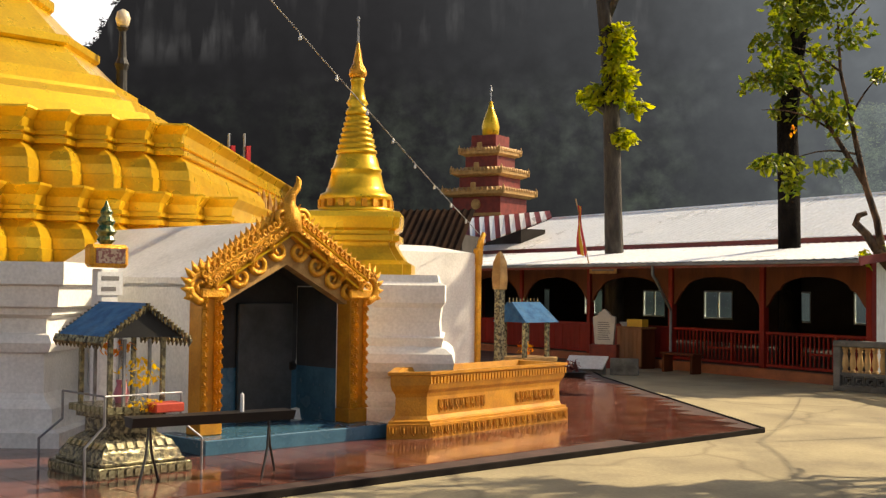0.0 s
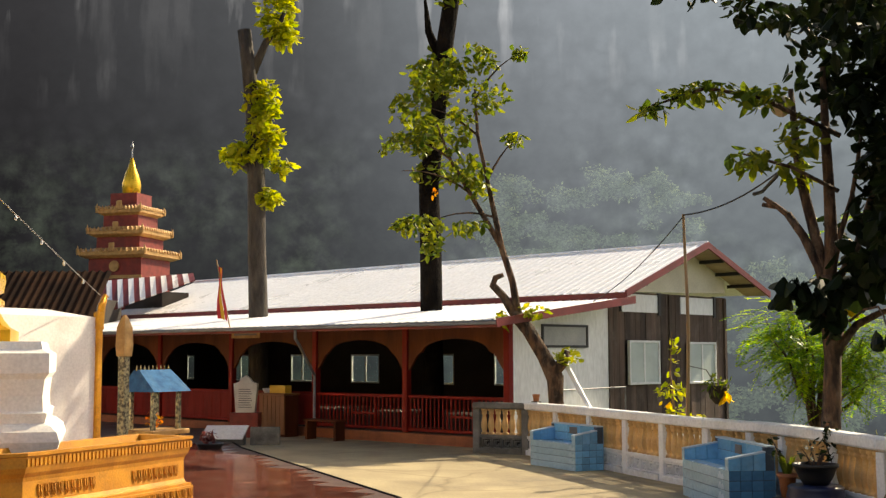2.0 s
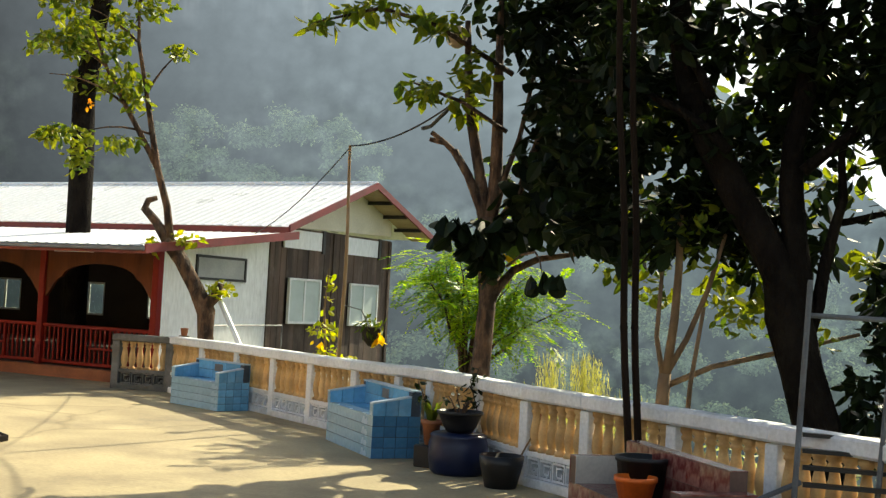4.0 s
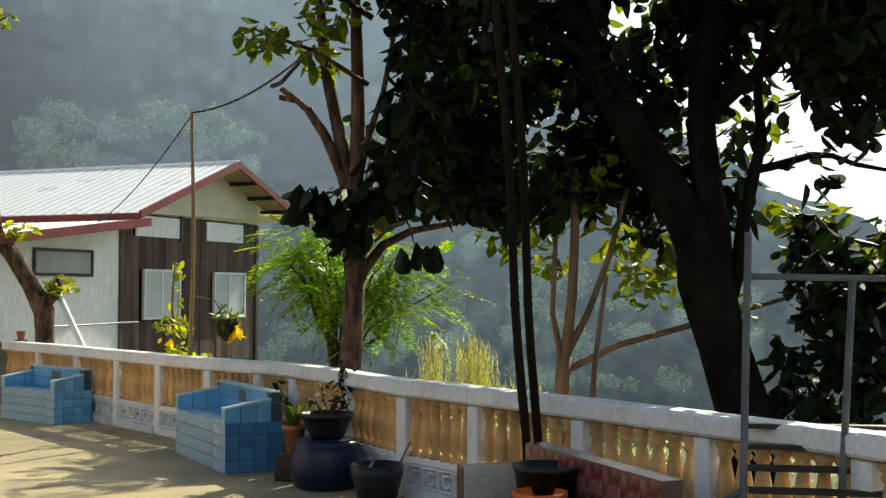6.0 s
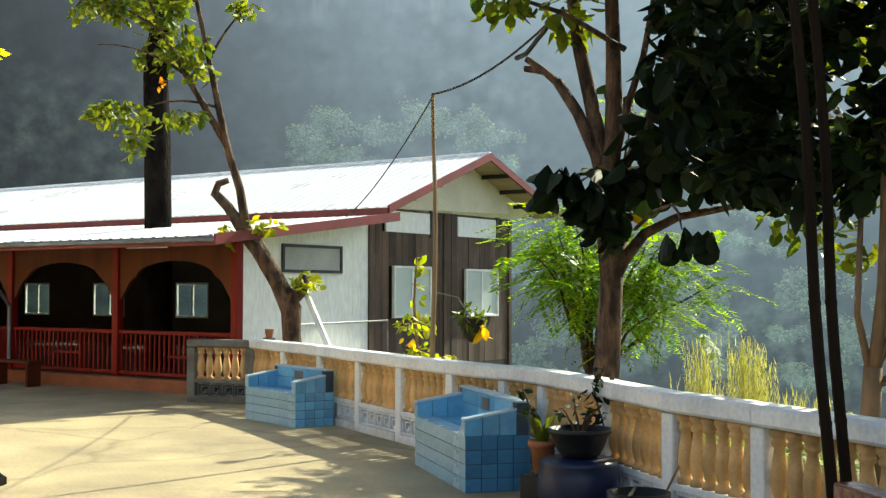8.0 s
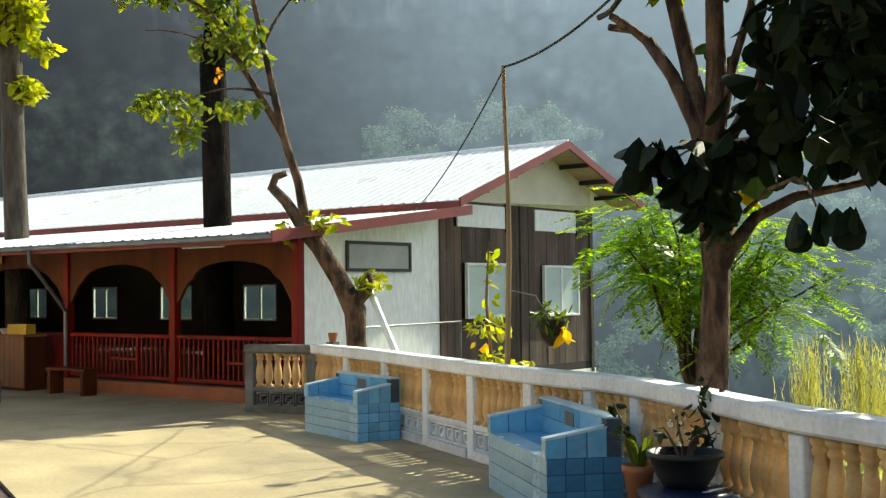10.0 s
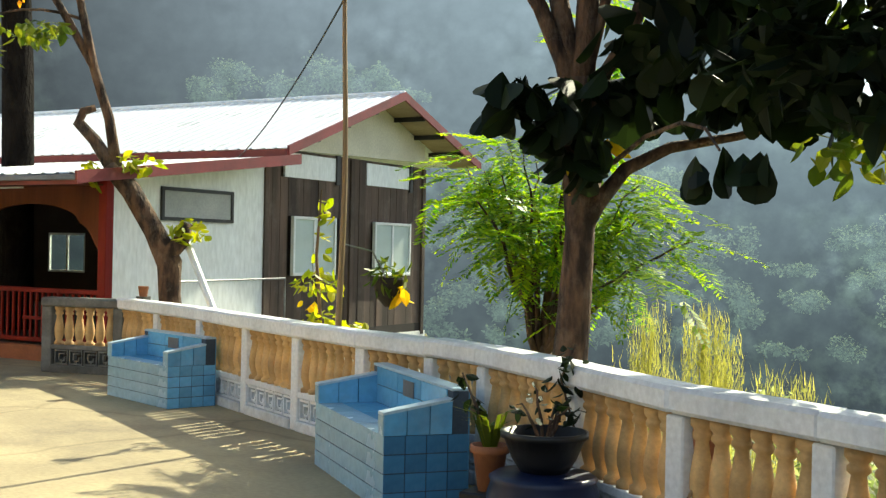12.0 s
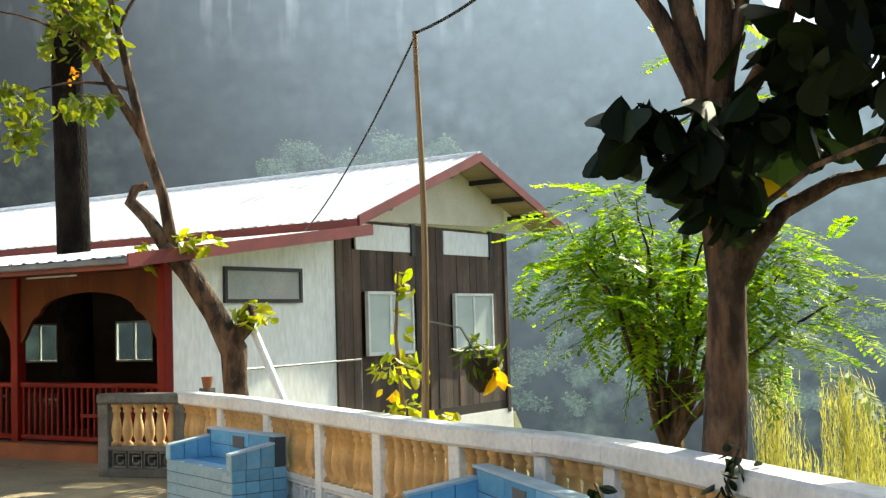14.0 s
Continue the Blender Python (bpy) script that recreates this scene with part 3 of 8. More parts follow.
def yard():
    bm = bmesh.new()
    pts = [(-34, -9), (14, -9), (14, 1.9)] + [(x, y + 0.14) for x, y in RAIL[::-1]] + [(-10.9, 18.6), (-10.9, 19.2), (-34, 19.2)]
    prism(bm, pts, -0.2, 0.0)
    m = M["concrete"]
    t = m.node_tree
    n, l = t.nodes, t.links
    bs = n["Principled BSDF"]
    co = n["Texture Coordinate"]
    # thin wandering cracks
    dn = n.new("ShaderNodeTexNoise")
    dn.inputs["Scale"].default_value = 0.8
    add = n.new("ShaderNodeMixRGB")
    add.inputs[0].default_value = 0.45
    l.new(co.outputs["Object"], dn.inputs[0])
    l.new(co.outputs["Object"], add.inputs[1])
    l.new(dn.outputs["Color"], add.inputs[2])
    vo = n.new("ShaderNodeTexVoronoi")
    vo.feature = "DISTANCE_TO_EDGE"
    vo.inputs["Scale"].default_value = 0.42
    l.new(add.outputs[0], vo.inputs[0])
    cr = ramp_node(n, [(0.0, (0.35, 0.33, 0.3)), (0.012, (1, 1, 1))])
    l.new(vo.outputs["Distance"], cr.inputs[0])
    mx = n.new("ShaderNodeMixRGB")
    mx.blend_type, mx.inputs[0].default_value = "MULTIPLY", 0.4
    src = bs.inputs["Base Color"].links[0].from_socket
    l.new(src, mx.inputs[1])
    l.new(cr.outputs[0], mx.inputs[2])
    l.new(mx.outputs[0], bs.inputs["Base Color"])
    setting("pavement", bm, m, "sunlit tan concrete yard with cracks and dark stains", "pavement")


yard()

# terrace outline: the edge towards the yard, then back under the shrine
TER = [(-5.55, 4.4), (-7.32, 12.45), (-14.6, 15.75), (-19.5, 18.6), (-24, 18.6), (-24, -2), (-4.1, -2)]


def inside(x, y, poly):
    c = False
    for (x0, y0), (x1, y1) in zip(poly, poly[1:] + poly[:1]):
        if (y0 > y) != (y1 > y) and x < (x1 - x0) * (y - y0) / (y1 - y0) + x0:
            c = not c
    return c


def terrace():
    bm = bmesh.new()
    prism(bm, TER, 0.0, 0.045)
    bed = setting("floor", bm, M["grout"], "polished red-brown stone terrace tiles with a dark edge", "floor")
    ed = bmesh.new()
    for (a, b) in zip(TER[:4], TER[1:4]):
        d = Vector((b[0] - a[0], b[1] - a[1], 0))
        m = pose(a[0], a[1], 0, 0, 0, math.degrees(math.atan2(d.y, d.x)))
        box(ed, 0, d.length, -0.035, 0.0, 0.0, 0.06, m, 0.006)
    part("edging", ed, mat("dark_edging", (0.022, 0.018, 0.016), (0.013, 0.011, 0.010), 0.9, spec=0.05), bed, "thin dark edge strip")
    s = 0.4
    me = None
    ang = 104
    c, sn = math.cos(radians(ang)), math.sin(radians(ang))
    count = 0
    far = bmesh.new()
    for i in range(-26, 46):
        for j in range(-6, 40):
            x, y = -6.9 + i * s * c - j * s * sn, 6 + i * s * sn + j * s * c
            x, y = x + 0.1, y
            h = s / 2 - 0.01
            if not all(inside(x + (a * c - b * sn) * h, y + (a * sn + b * c) * h, TER) for a in (-1, 1) for b in (-1, 1)):
                continue
            if y < 2.5 or x < -16:
                continue
            m = pose(x, y, 0.045, 0, 0, ang)
            near = 4.2 < y < 13 and x > -9.6
            if near and count < 300:
                if me is None:
                    b0 = bx(-s / 2 + 0.003, s / 2 - 0.003, -s / 2 + 0.003, s / 2 - 0.003, 0, 0.008)
                    me = bpy.data.meshes.new("tile")
                    b0.to_mesh(me)
                    b0.free()
                    me.materials.append(M["tile"])
                share("tile", me, bed, m)
                count += 1
            else:
                box(far, -s / 2 + 0.003, s / 2 - 0.003, -s / 2 + 0.003, s / 2 - 0.003, 0, 0.008, m)
    o = part("tiling", far, M["tile"], bed)
    o["kind"] = "stuff"


# ---- the long hall with its arched veranda ----
XW, YF, YM, YB = -11.16, 19.0, 22.0, 26.5
LEFT = -33.0
POSTS = [-11.2, -13.73, -16.36, -19.2, -22.0, -24.8, -27.6, -30.4]


def wall_y(bm, x0, x1, y, th, z0, z1, holes):
    """A wall along x, with openings (xa, xb, za, zb)."""
    cuts = sorted({x0, x1} | {h[0] for h in holes} | {h[1] for h in holes})
    for a, b in zip(cuts, cuts[1:]):
        hs = sorted([(h[2], h[3]) for h in holes if h[0] <= a + 1e-6 and h[1] >= b - 1e-6])
        z = z0
        for p, q in hs:
            box(bm, a, b, y, y + th, z, p)
            z = q
        box(bm, a, b, y, y + th, z, z1)


def window_unit(name, w, h, parent=None, frame="frame_white", glass="pane", th=0.06, split=True):
    """A sliding window in a frame; local x along the wall, y out of it, z up from the sill."""
    bm = bmesh.new()
    f = 0.045
    box(bm, 0, w, -th, 0, 0, f, None, 0.004)
    box(bm, 0, w, -th, 0, h - f, h, None, 0.004)
    box(bm, 0, f, -th, 0, f, h - f, None, 0.004)
    box(bm, w - f, w, -th, 0, f, h - f, None, 0.004)
    if split:
        box(bm, w / 2 - 0.03, w / 2 + 0.03, -th + 0.012, -0.006, f, h - f, None, 0.004)
    top = thing(name, label="", kind="")
    part("window_frame", bm, M[frame], top)
    for a, b in (((f, w / 2 - 0.03), (w / 2 + 0.03, w - f)) if split else ((f, w - f),)):
        part("pane", bx(a, b, -th * 0.55, -th * 0.45, f, h - f), M[glass], top)
    return top


def corrugated(x0, x1, ya, za, yb, zb, th=0.03, pitch=0.22):
    """A ribbed metal sheet between two level edges."""
    bm = bmesh.new()
    top, bot = [], []
    n = int((x1 - x0) / pitch)
    prof = []
    for i in range(n):
        x = x0 + i * pitch
        prof += [(x, 0), (x + pitch * 0.62, 0), (x + pitch * 0.72, 0.014), (x + pitch * 0.88, 0.014), (x + pitch * 0.98, 0)]
    prof.append((x1, 0))
    rows = []
    for y, z in ((ya, za), ((ya + yb) / 2, (za + zb) / 2), (yb, zb)):
        rows.append([bm.verts.new((x, y, z + h)) for x, h in prof])
    for a, b in zip(rows, rows[1:]):
        for i in range(len(prof) - 1):
            bm.faces.new((a[i], a[i + 1], b[i + 1], b[i]))
    lo = [bm.verts.new(p) for p in ((x0, ya, za - th), (x1, ya, za - th), (x1, yb, zb - th), (x0, yb, zb - th))]
    bm.faces.new(lo[::-1])
    return bm


def porch_z(y):
    return 2.23 + (y - 17.85) * 0.125


def hall():
    H = thing("long_hall", (0, 0, 0), label="long single-storey hall with white metal roof, red arched veranda and weathered plank gable end", category="building", kind="structure")
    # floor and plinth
    # the near-black floor carries the room's shade in its colour
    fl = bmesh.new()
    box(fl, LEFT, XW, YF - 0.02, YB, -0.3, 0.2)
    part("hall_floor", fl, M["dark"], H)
    part("plinth", bx(LEFT, XW + 0.03, YF - 0.14, YF - 0.02, -0.05, 0.19, None, 0.01), M["plinth"], H, "orange-brown painted plinth")
    # veranda posts
    pb = bx(-0.065, 0.065, -0.065, 0.065, 0.19, 2.3, None, 0.008)
    pm = bpy.data.meshes.new("post")
    pb.to_mesh(pm)
    pb.free()
    pm.materials.append(M["red_wood"])
    for x in POSTS:
        share("post", pm, H, pose(x, YF, 0))
    # arched boards between posts
    for xa, xb in zip(POSTS[1:], POSTS):
        w = xb - xa - 0.13
        bm = bmesh.new()
        N = 40
        pts = []
        for i in range(N + 1):
            u = i / N
            e = min(u, 1 - u) * w
            if e < 0.12:
                z = 1.36 + e * 0.9
            elif e < 0.32:
                z = 1.49 + 0.20 * math.sin((e - 0.12) / 0.2 * math.pi / 2)
            elif e < 0.37:
                z = 1.71
            else:
                v = (u - 0.5) * 2 / (1 - 0.72 / w)
                z = 1.70 + 0.25 * math.sqrt(max(0, 1 - v * v))
            pts.append((u * w, z))
        f0 = [bm.verts.new((x, 0, z)) for x, z in pts]
        b0 = [bm.verts.new((x, 0.05, z)) for x, z in pts]
        f1 = [bm.verts.new((x, 0, 2.3)) for x, z in pts]
        b1 = [bm.verts.new((x, 0.05, 2.3)) for x, z in pts]
        for i in range(N):
            bm.faces.new((f0[i], f0[i + 1], f1[i + 1], f1[i]))
            bm.faces.new((b0[i + 1], b0[i], b1[i], b1[i + 1]))
            bm.faces.new((f0[i + 1], f0[i], b0[i], b0[i + 1]))
        part("arch_board", bm, M["brown_wood"], H, at=pose(xa + 0.065, YF - 0.02, 0))
    # railings: barred in the two bays by the gable end, boarded further on
    bar = bx(-0.016, 0.016, -0.014, 0.014, 0.28, 0.84, None, 0.003)
    barm = bpy.data.meshes.new("bar")
    bar.to_mesh(barm)
    bar.free()
    barm.materials.append(M["red_wood"])
    for k, (xb, xa) in enumerate(zip(POSTS, POSTS[1:])):
        part("top_rail", bx(xa + 0.065, xb - 0.065, YF - 0.03, YF + 0.03, 0.84, 0.9, None, 0.008), M["red_wood"], H)
        part("bottom_rail", bx(xa + 0.065, xb - 0.065, YF - 0.025, YF + 0.025, 0.22, 0.28, None, 0.008), M["red_wood"], H)
        if k < 2:
            n = 24
            for i in range(1, n):
                share("bar", barm, H, pose(xa + (xb - xa) * i / n, YF, 0))
            part("mid_rail", bx(xa + 1.15, xa + 1.75, YF - 0.03, YF - 0.015, 0.50, 0.54), M["red_wood"], H)
            part("gate_stile", bx(xa + 1.75, xa + 1.80, YF - 0.035, YF + 0.02, 0.24, 0.88, None, 0.004), M["red_wood"], H)
        else:
            n = 8
            for i in range(n):
                x0 = xa + 0.07 + (xb - xa - 0.14) * i / n
                part("board", bx(x0 + 0.004, x0 + (xb - xa - 0.14) / n - 0.004, YF - 0.012, YF + 0.012, 0.28, 0.84), M["red_wood"], H)
    # side wall of the veranda, boarded white
    n = 14
    sp = (YM - YF - 0.07) / n
    for i in range(n):
        y0, y1 = YF + 0.07 + i * sp, YF + 0.07 + (i + 1) * sp - 0.0015
        bm = bmesh.new()
        vs = [bm.verts.new((x, y, z)) for x in (XW - 0.06, XW) for y, z in ((y0, -0.1), (y1, -0.1), (y1, porch_z(y1) - 0.02), (y0, porch_z(y0) - 0.02))]
        for q in ((3, 2, 1, 0), (4, 5, 6, 7), (0, 1, 5, 4), (1, 2, 6, 5), (2, 3, 7, 6), (3, 0, 4, 7)):
            bm.faces.new([vs[k] for k in q])
        part("wall_board", bm, M["panel_white"], H)
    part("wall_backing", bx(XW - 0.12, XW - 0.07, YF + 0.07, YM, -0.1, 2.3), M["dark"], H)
    # notice frame on the white wall
    bm = bmesh.new()
    for q in ((19.88, 21.28, 1.78, 1.825), (19.88, 21.28, 2.165, 2.21), (19.88, 19.925, 1.825, 2.165), (21.235, 21.28, 1.825, 2.165)):
        box(bm, XW + 0.004, XW + 0.04, q[0], q[1], q[2], q[3])
    board = thing("notice_board", (0, 0, 0), label="pale grey notice board in a dark frame on the white wall", category="notice board")
    part("frame", bm, M["frame_dark"], board)
    part("panel", bx(XW + 0.006, XW + 0.02, 19.925, 21.235, 1.825, 2.165), mat("grey_panel", (0.42, 0.43, 0.42), (0.35, 0.36, 0.36), 0.5, scale=3), board)
    # gable end: weathered planks round the windows
    holes = [(22.60, 23.70, 1.05, 1.93), (24.80, 25.93, 1.03, 1.91), (22.46, 23.75, 2.50, 2.86), (24.64, 25.95, 2.50, 2.86)]
    back = bmesh.new()
    box(back, XW - 0.14, XW - 0.09, YM, YB, -0.1, 2.9)
    part("gable_backing", back, M["dark"], H)
    n, tot = 24, YB - YM
    random.seed(4)
    for i in range(n):
        y0 = YM + tot * i / n
        y1 = YM + tot * (i + 1) / n - 0.006
        top = 2.9
        cut = [(h[2], h[3]) for h in holes if h[0] < y1 - 0.01 and h[1] > y0 + 0.01]
        z = 0.08 + random.uniform(-0.02, 0.02)
        pr = random.uniform(0, 0.012)
        for p, q in sorted(cut) + [(top, None)]:
            if p - z > 0.02:
                part("plank", bx(XW - 0.05, XW - 0.012 + pr, y0, y1, z, p), M["old_wood"], H)
            z = q
    for y in (22.03, 24.2, 26.44):
        part("stud", bx(XW - 0.02, XW + 0.03, y - 0.05, y + 0.05, 0.0, 2.88, None, 0.006), M["old_wood"], H)
    part("footing", bx(XW - 0.1, XW + 0.02, YM - 0.3, YB + 0.05, -1.6, 0.06), M["white"], H, "whitewashed footing")
    for (ya, yb, za, zb) in holes[:2]:
        w = window_unit("window", yb - ya, zb - za)
        w.parent = H
        w.matrix_basis = pose(XW + 0.02, ya, za, 0, 0, 90)
    for (ya, yb, za, zb) in holes[2:]:
        part("upper_panel", bx(XW - 0.03, XW + 0.002, ya, yb, za, zb), M["panel_white"], H, "white infill panel")
        part("panel_post", bx(XW - 0.03, XW + 0.03, yb, yb + 0.09, za - 0.05, zb + 0.05), M["frame_dark"], H)
    # gable triangle
    RY, RZ = 24.8, 3.97
    bm = bmesh.new()
    tri = [(YM, 2.88), (YB, 3.0), (YB, 3.28), (RY, RZ - 0.06), (YM, 2.90)]
    vs0 = [bm.verts.new((XW - 0.05, y, z)) for y, z in tri]
    vs1 = [bm.verts.new((XW - 0.01, y, z)) for y, z in tri]
    bm.faces.new(vs0[::-1])
    bm.faces.new(vs1)
    for i in range(5):
        j = (i + 1) % 5
        bm.faces.new((vs0[i], vs0[j], vs1[j], vs1[i]))
    part("gable_panel", bm, M["cream"], H, "cream gable panel")
    # main roof
    xr = -10.57
    near, far = (21.75, 2.84), (27.45, 3.02)
    part("roof", corrugated(LEFT + 4, xr, near[0], near[1], RY, RZ), M["roof"], H, "white ribbed metal roof slope")
    part("roof", corrugated(LEFT + 4, xr, far[0], far[1], RY, RZ), M["roof"], H, "white ribbed metal roof slope")
    part("ridge_cap", tube(bmesh.new(), [(LEFT + 4, RY, RZ + 0.01), (xr, RY, RZ + 0.01)], 0.05, 8), M["roof"], H)
    # fascias, barge boards, rafters under the overhang
    # fascia made deeper to stand in for the eave's shadow band
    part("fascia", bx(LEFT + 4, xr, near[0] - 0.03, near[0] + 0.005, near[1] - 0.19, near[1] - 0.01), M["maroon"], H, "maroon fascia")
    for a in (near, far):
        d = Vector((0, RY - a[0], RZ - a[1]))
        bm = bmesh.new()
        for x0, x1 in ((xr - 0.02, xr + 0.02),):
            vs = [bm.verts.new((x, y, z)) for x in (x0, x1) for y, z in ((a[0], a[1] - 0.10), (RY, RZ - 0.10), (RY, RZ + 0.035), (a[0], a[1] + 0.035))]
            for q in ((3, 2, 1, 0), (4, 5, 6, 7), (0, 1, 5, 4), (1, 2, 6, 5), (2, 3, 7, 6), (3, 0, 4, 7)):
                bm.faces.new([vs[k] for k in q])
        bmesh.ops.recalc_face_normals(bm, faces=bm.faces)
        part("barge_board", bm, M["maroon"], H, "maroon barge board")
        sf = bmesh.new()
        vs = [sf.verts.new((x, y, z)) for x in (XW - 0.02, xr - 0.025) for y, z in ((a[0], a[1] - 0.055), (RY, RZ - 0.055), (RY, RZ - 0.045), (a[0], a[1] - 0.045))]
        for q in ((3, 2, 1, 0), (4, 5, 6, 7), (0, 1, 5, 4), (1, 2, 6, 5), (2, 3, 7, 6), (3, 0, 4, 7)):
            sf.faces.new([vs[k] for k in q])
        bmesh.ops.recalc_face_normals(sf, faces=sf.faces)
        part("soffit", sf, M["tan_board"], H, "tan underside of the roof overhang")
        for k in range(1, 4):
            u = k / 4
            y, z = a[0] + (RY - a[0]) * u, a[1] + (RZ - a[1]) * u
            part("purlin", bx(XW - 0.1, xr - 0.02, y - 0.025, y + 0.025, z - 0.13, z - 0.056), M["frame_dark"], H)
    # porch roof
    xp = -10.45
    part("porch_roof", corrugated(LEFT + 4, xp, 17.85, porch_z(17.85), 21.9, porch_z(21.9)), M["roof"], H, "white ribbed veranda roof")
    part("gutter", bx(LEFT + 4, xp, 17.79, 17.85, porch_z(17.85) - 0.075, porch_z(17.85) - 0.012, None, 0.01), mat("gutter_grey", (0.20, 0.22, 0.25), (0.12, 0.13, 0.15), 0.5), H)
    part("eave_board", bx(LEFT + 4, xp, 17.86, 17.90, porch_z(17.85) - 0.12, porch_z(17.85) - 0.035), M["maroon"], H)
    bm = bmesh.new()
    vs = [bm.verts.new((x, y, z)) for x in (xp - 0.01, xp + 0.03) for y, z in ((17.8, porch_z(17.8) - 0.11), (21.86, porch_z(21.86) - 0.11), (21.86, porch_z(21.86) + 0.03), (17.8, porch_z(17.8) + 0.03))]
    for q in ((3, 2, 1, 0), (4, 5, 6, 7), (0, 1, 5, 4), (1, 2, 6, 5), (2, 3, 7, 6), (3, 0, 4, 7)):
        bm.faces.new([vs[k] for k in q])
    part("rake_board", bm, M["maroon"], H, "maroon rake board")
    part("porch_soffit", bx(LEFT + 4, XW, 17.95, 18.9, 2.16, 2.18), M["brown_wood"], H)
    # inner ceiling, back wall with windows, far end, all in the shade-black colour
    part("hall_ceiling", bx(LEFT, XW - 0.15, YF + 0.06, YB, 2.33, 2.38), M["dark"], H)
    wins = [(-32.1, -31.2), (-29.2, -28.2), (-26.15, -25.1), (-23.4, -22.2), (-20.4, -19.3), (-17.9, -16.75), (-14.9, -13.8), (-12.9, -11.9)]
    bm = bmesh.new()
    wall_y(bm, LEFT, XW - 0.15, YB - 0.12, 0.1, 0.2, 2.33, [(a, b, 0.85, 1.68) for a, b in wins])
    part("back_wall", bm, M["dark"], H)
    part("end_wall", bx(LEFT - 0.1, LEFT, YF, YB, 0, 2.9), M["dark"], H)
    for a, b in wins:
        w = window_unit("window", b - a, 0.83, glass="glass")
        w.parent = H
        w.matrix_basis = pose(a, YB - 0.05, 0.85)
        for c in w.children:
            if c.name.startswith("pane"):
                c.visible_shadow = False
    return H


hall()


# ---- balustrade ----
BAL_PROFILE = [(0.055, 0), (0.055, 0.03), (0.034, 0.045), (0.04, 0.07), (0.053, 0.12), (0.054, 0.17), (0.046, 0.23), (0.035, 0.29), (0.030, 0.33), (0.046, 0.345), (0.046, 0.365), (0.036, 0.375), (0.055, 0.40), (0.055, 0.43)]


def balustrade():
    base = thing("balustrade", label="white-painted cement balustrade with ochre turned balusters and stained coping", category="balustrade", kind="structure")
    b0 = lathe(bmesh.new(), BAL_PROFILE, 10)
    bme = bpy.data.meshes.new("baluster")
    b0.to_mesh(bme)
    b0.free()
    bme.materials.append(M["baluster"])
    bme.polygons.foreach_set("use_smooth", [True] * len(bme.polygons))
    # pierced block
    bb = bmesh.new()
    s, t = 0.17, 0.02
    box(bb, 0, s, -0.04, 0.04, 0, t)
    box(bb, 0, s, -0.04, 0.04, s - t, s)
    box(bb, 0, t * 0.6, -0.04, 0.04, t, s - t)
    box(bb, s - t * 0.6, s, -0.04, 0.04, t, s - t)
    # a squared scroll in the opening
    box(bb, s * 0.24, s * 0.76, -0.03, 0.03, s * 0.68, s * 0.78)
    box(bb, s * 0.24, s * 0.34, -0.03, 0.03, s * 0.32, s * 0.68)
    box(bb, s * 0.34, s * 0.76, -0.03, 0.03, s * 0.22, s * 0.32)
    box(bb, s * 0.66, s * 0.76, -0.03, 0.03, s * 0.32, s * 0.50)
    box(bb, s * 0.46, s * 0.56, -0.025, 0.025, t, s * 0.22)
    blk = bpy.data.meshes.new("block")
    bb.to_mesh(blk)
    bb.free()
    blk.materials.append(M["rail_white"])
    pb = bx(-0.06, 0.06, -0.06, 0.06, 0.0, 0.745, None, 0.008)
    pme = bpy.data.meshes.new("post")
    pb.to_mesh(pme)
    pb.free()
    pme.materials.append(M["rail_white"])
    for i, ((xa, ya), (xb, yb)) in enumerate(zip(RAIL, RAIL[1:])):
        L = math.hypot(xb - xa, yb - ya)
        ang = math.degrees(math.atan2(yb - ya, xb - xa))
        m = pose(xa, ya, 0, 0, 0, ang)
        lift = 0.0 if i < 6 else 0.012
        part("coping", bx(-0.01, L + 0.01, -0.1, 0.1, 0.745 + lift, 0.865 + lift + 0.003 * (i % 2), None, 0.02), M["rail_white"], base, at=m)
        part("kerb", bx(0.06, L - 0.06, -0.075, 0.075, 0.0, 0.085, None, 0.008), M["rail_white"], base, at=m)
        part("rail", bx(0.06, L - 0.06, -0.055, 0.055, 0.265, 0.315, None, 0.006), M["rail_white"], base, at=m)
        # dark sheet added where only shade shows through the blocks
        part("backing", bx(0.06, L - 0.06, 0.045, 0.06, 0.085, 0.265), M["dark"], base, "added dark backing in place of shade behind the blocks", at=m)
        share("post", pme, base, m)
        nb = max(1, int((L - 0.12) / 0.175))
        gap = (L - 0.12) / nb
        for k in range(nb):
            share("block", blk, base, m @ pose(0.06 + gap * k + (gap - s) / 2, 0, 0.09))
        n = max(2, round((L - 0.16) / 0.125))
        for k in range(n):
            share("baluster", bme, base, m @ pose(0.06 + (L - 0.12) * (k + 0.5) / n, 0, 0.315, 0, 0, 37 * k))
    # weathered return beside the veranda
    old = thing("old_balustrade", label="weathered grey cement balustrade section beside the veranda", category="balustrade", kind="structure")
    a, b = (-11.15, 18.12), (-10.25, 18.32)
    L = math.hypot(b[0] - a[0], b[1] - a[1])
    m = pose(a[0], a[1], 0, 0, 0, math.degrees(math.atan2(b[1] - a[1], b[0] - a[0])))
    part("coping", bx(-0.06, L + 0.06, -0.1, 0.1, 0.745, 0.85, None, 0.02), M["rail_grey"], old, at=m)
    part("kerb", bx(0.06, L - 0.06, -0.07, 0.07, 0, 0.09, None, 0.008), M["rail_grey"], old, at=m)
    part("rail", bx(0.06, L - 0.06, -0.055, 0.055, 0.265, 0.315, None, 0.006), M["rail_grey"], old, at=m)
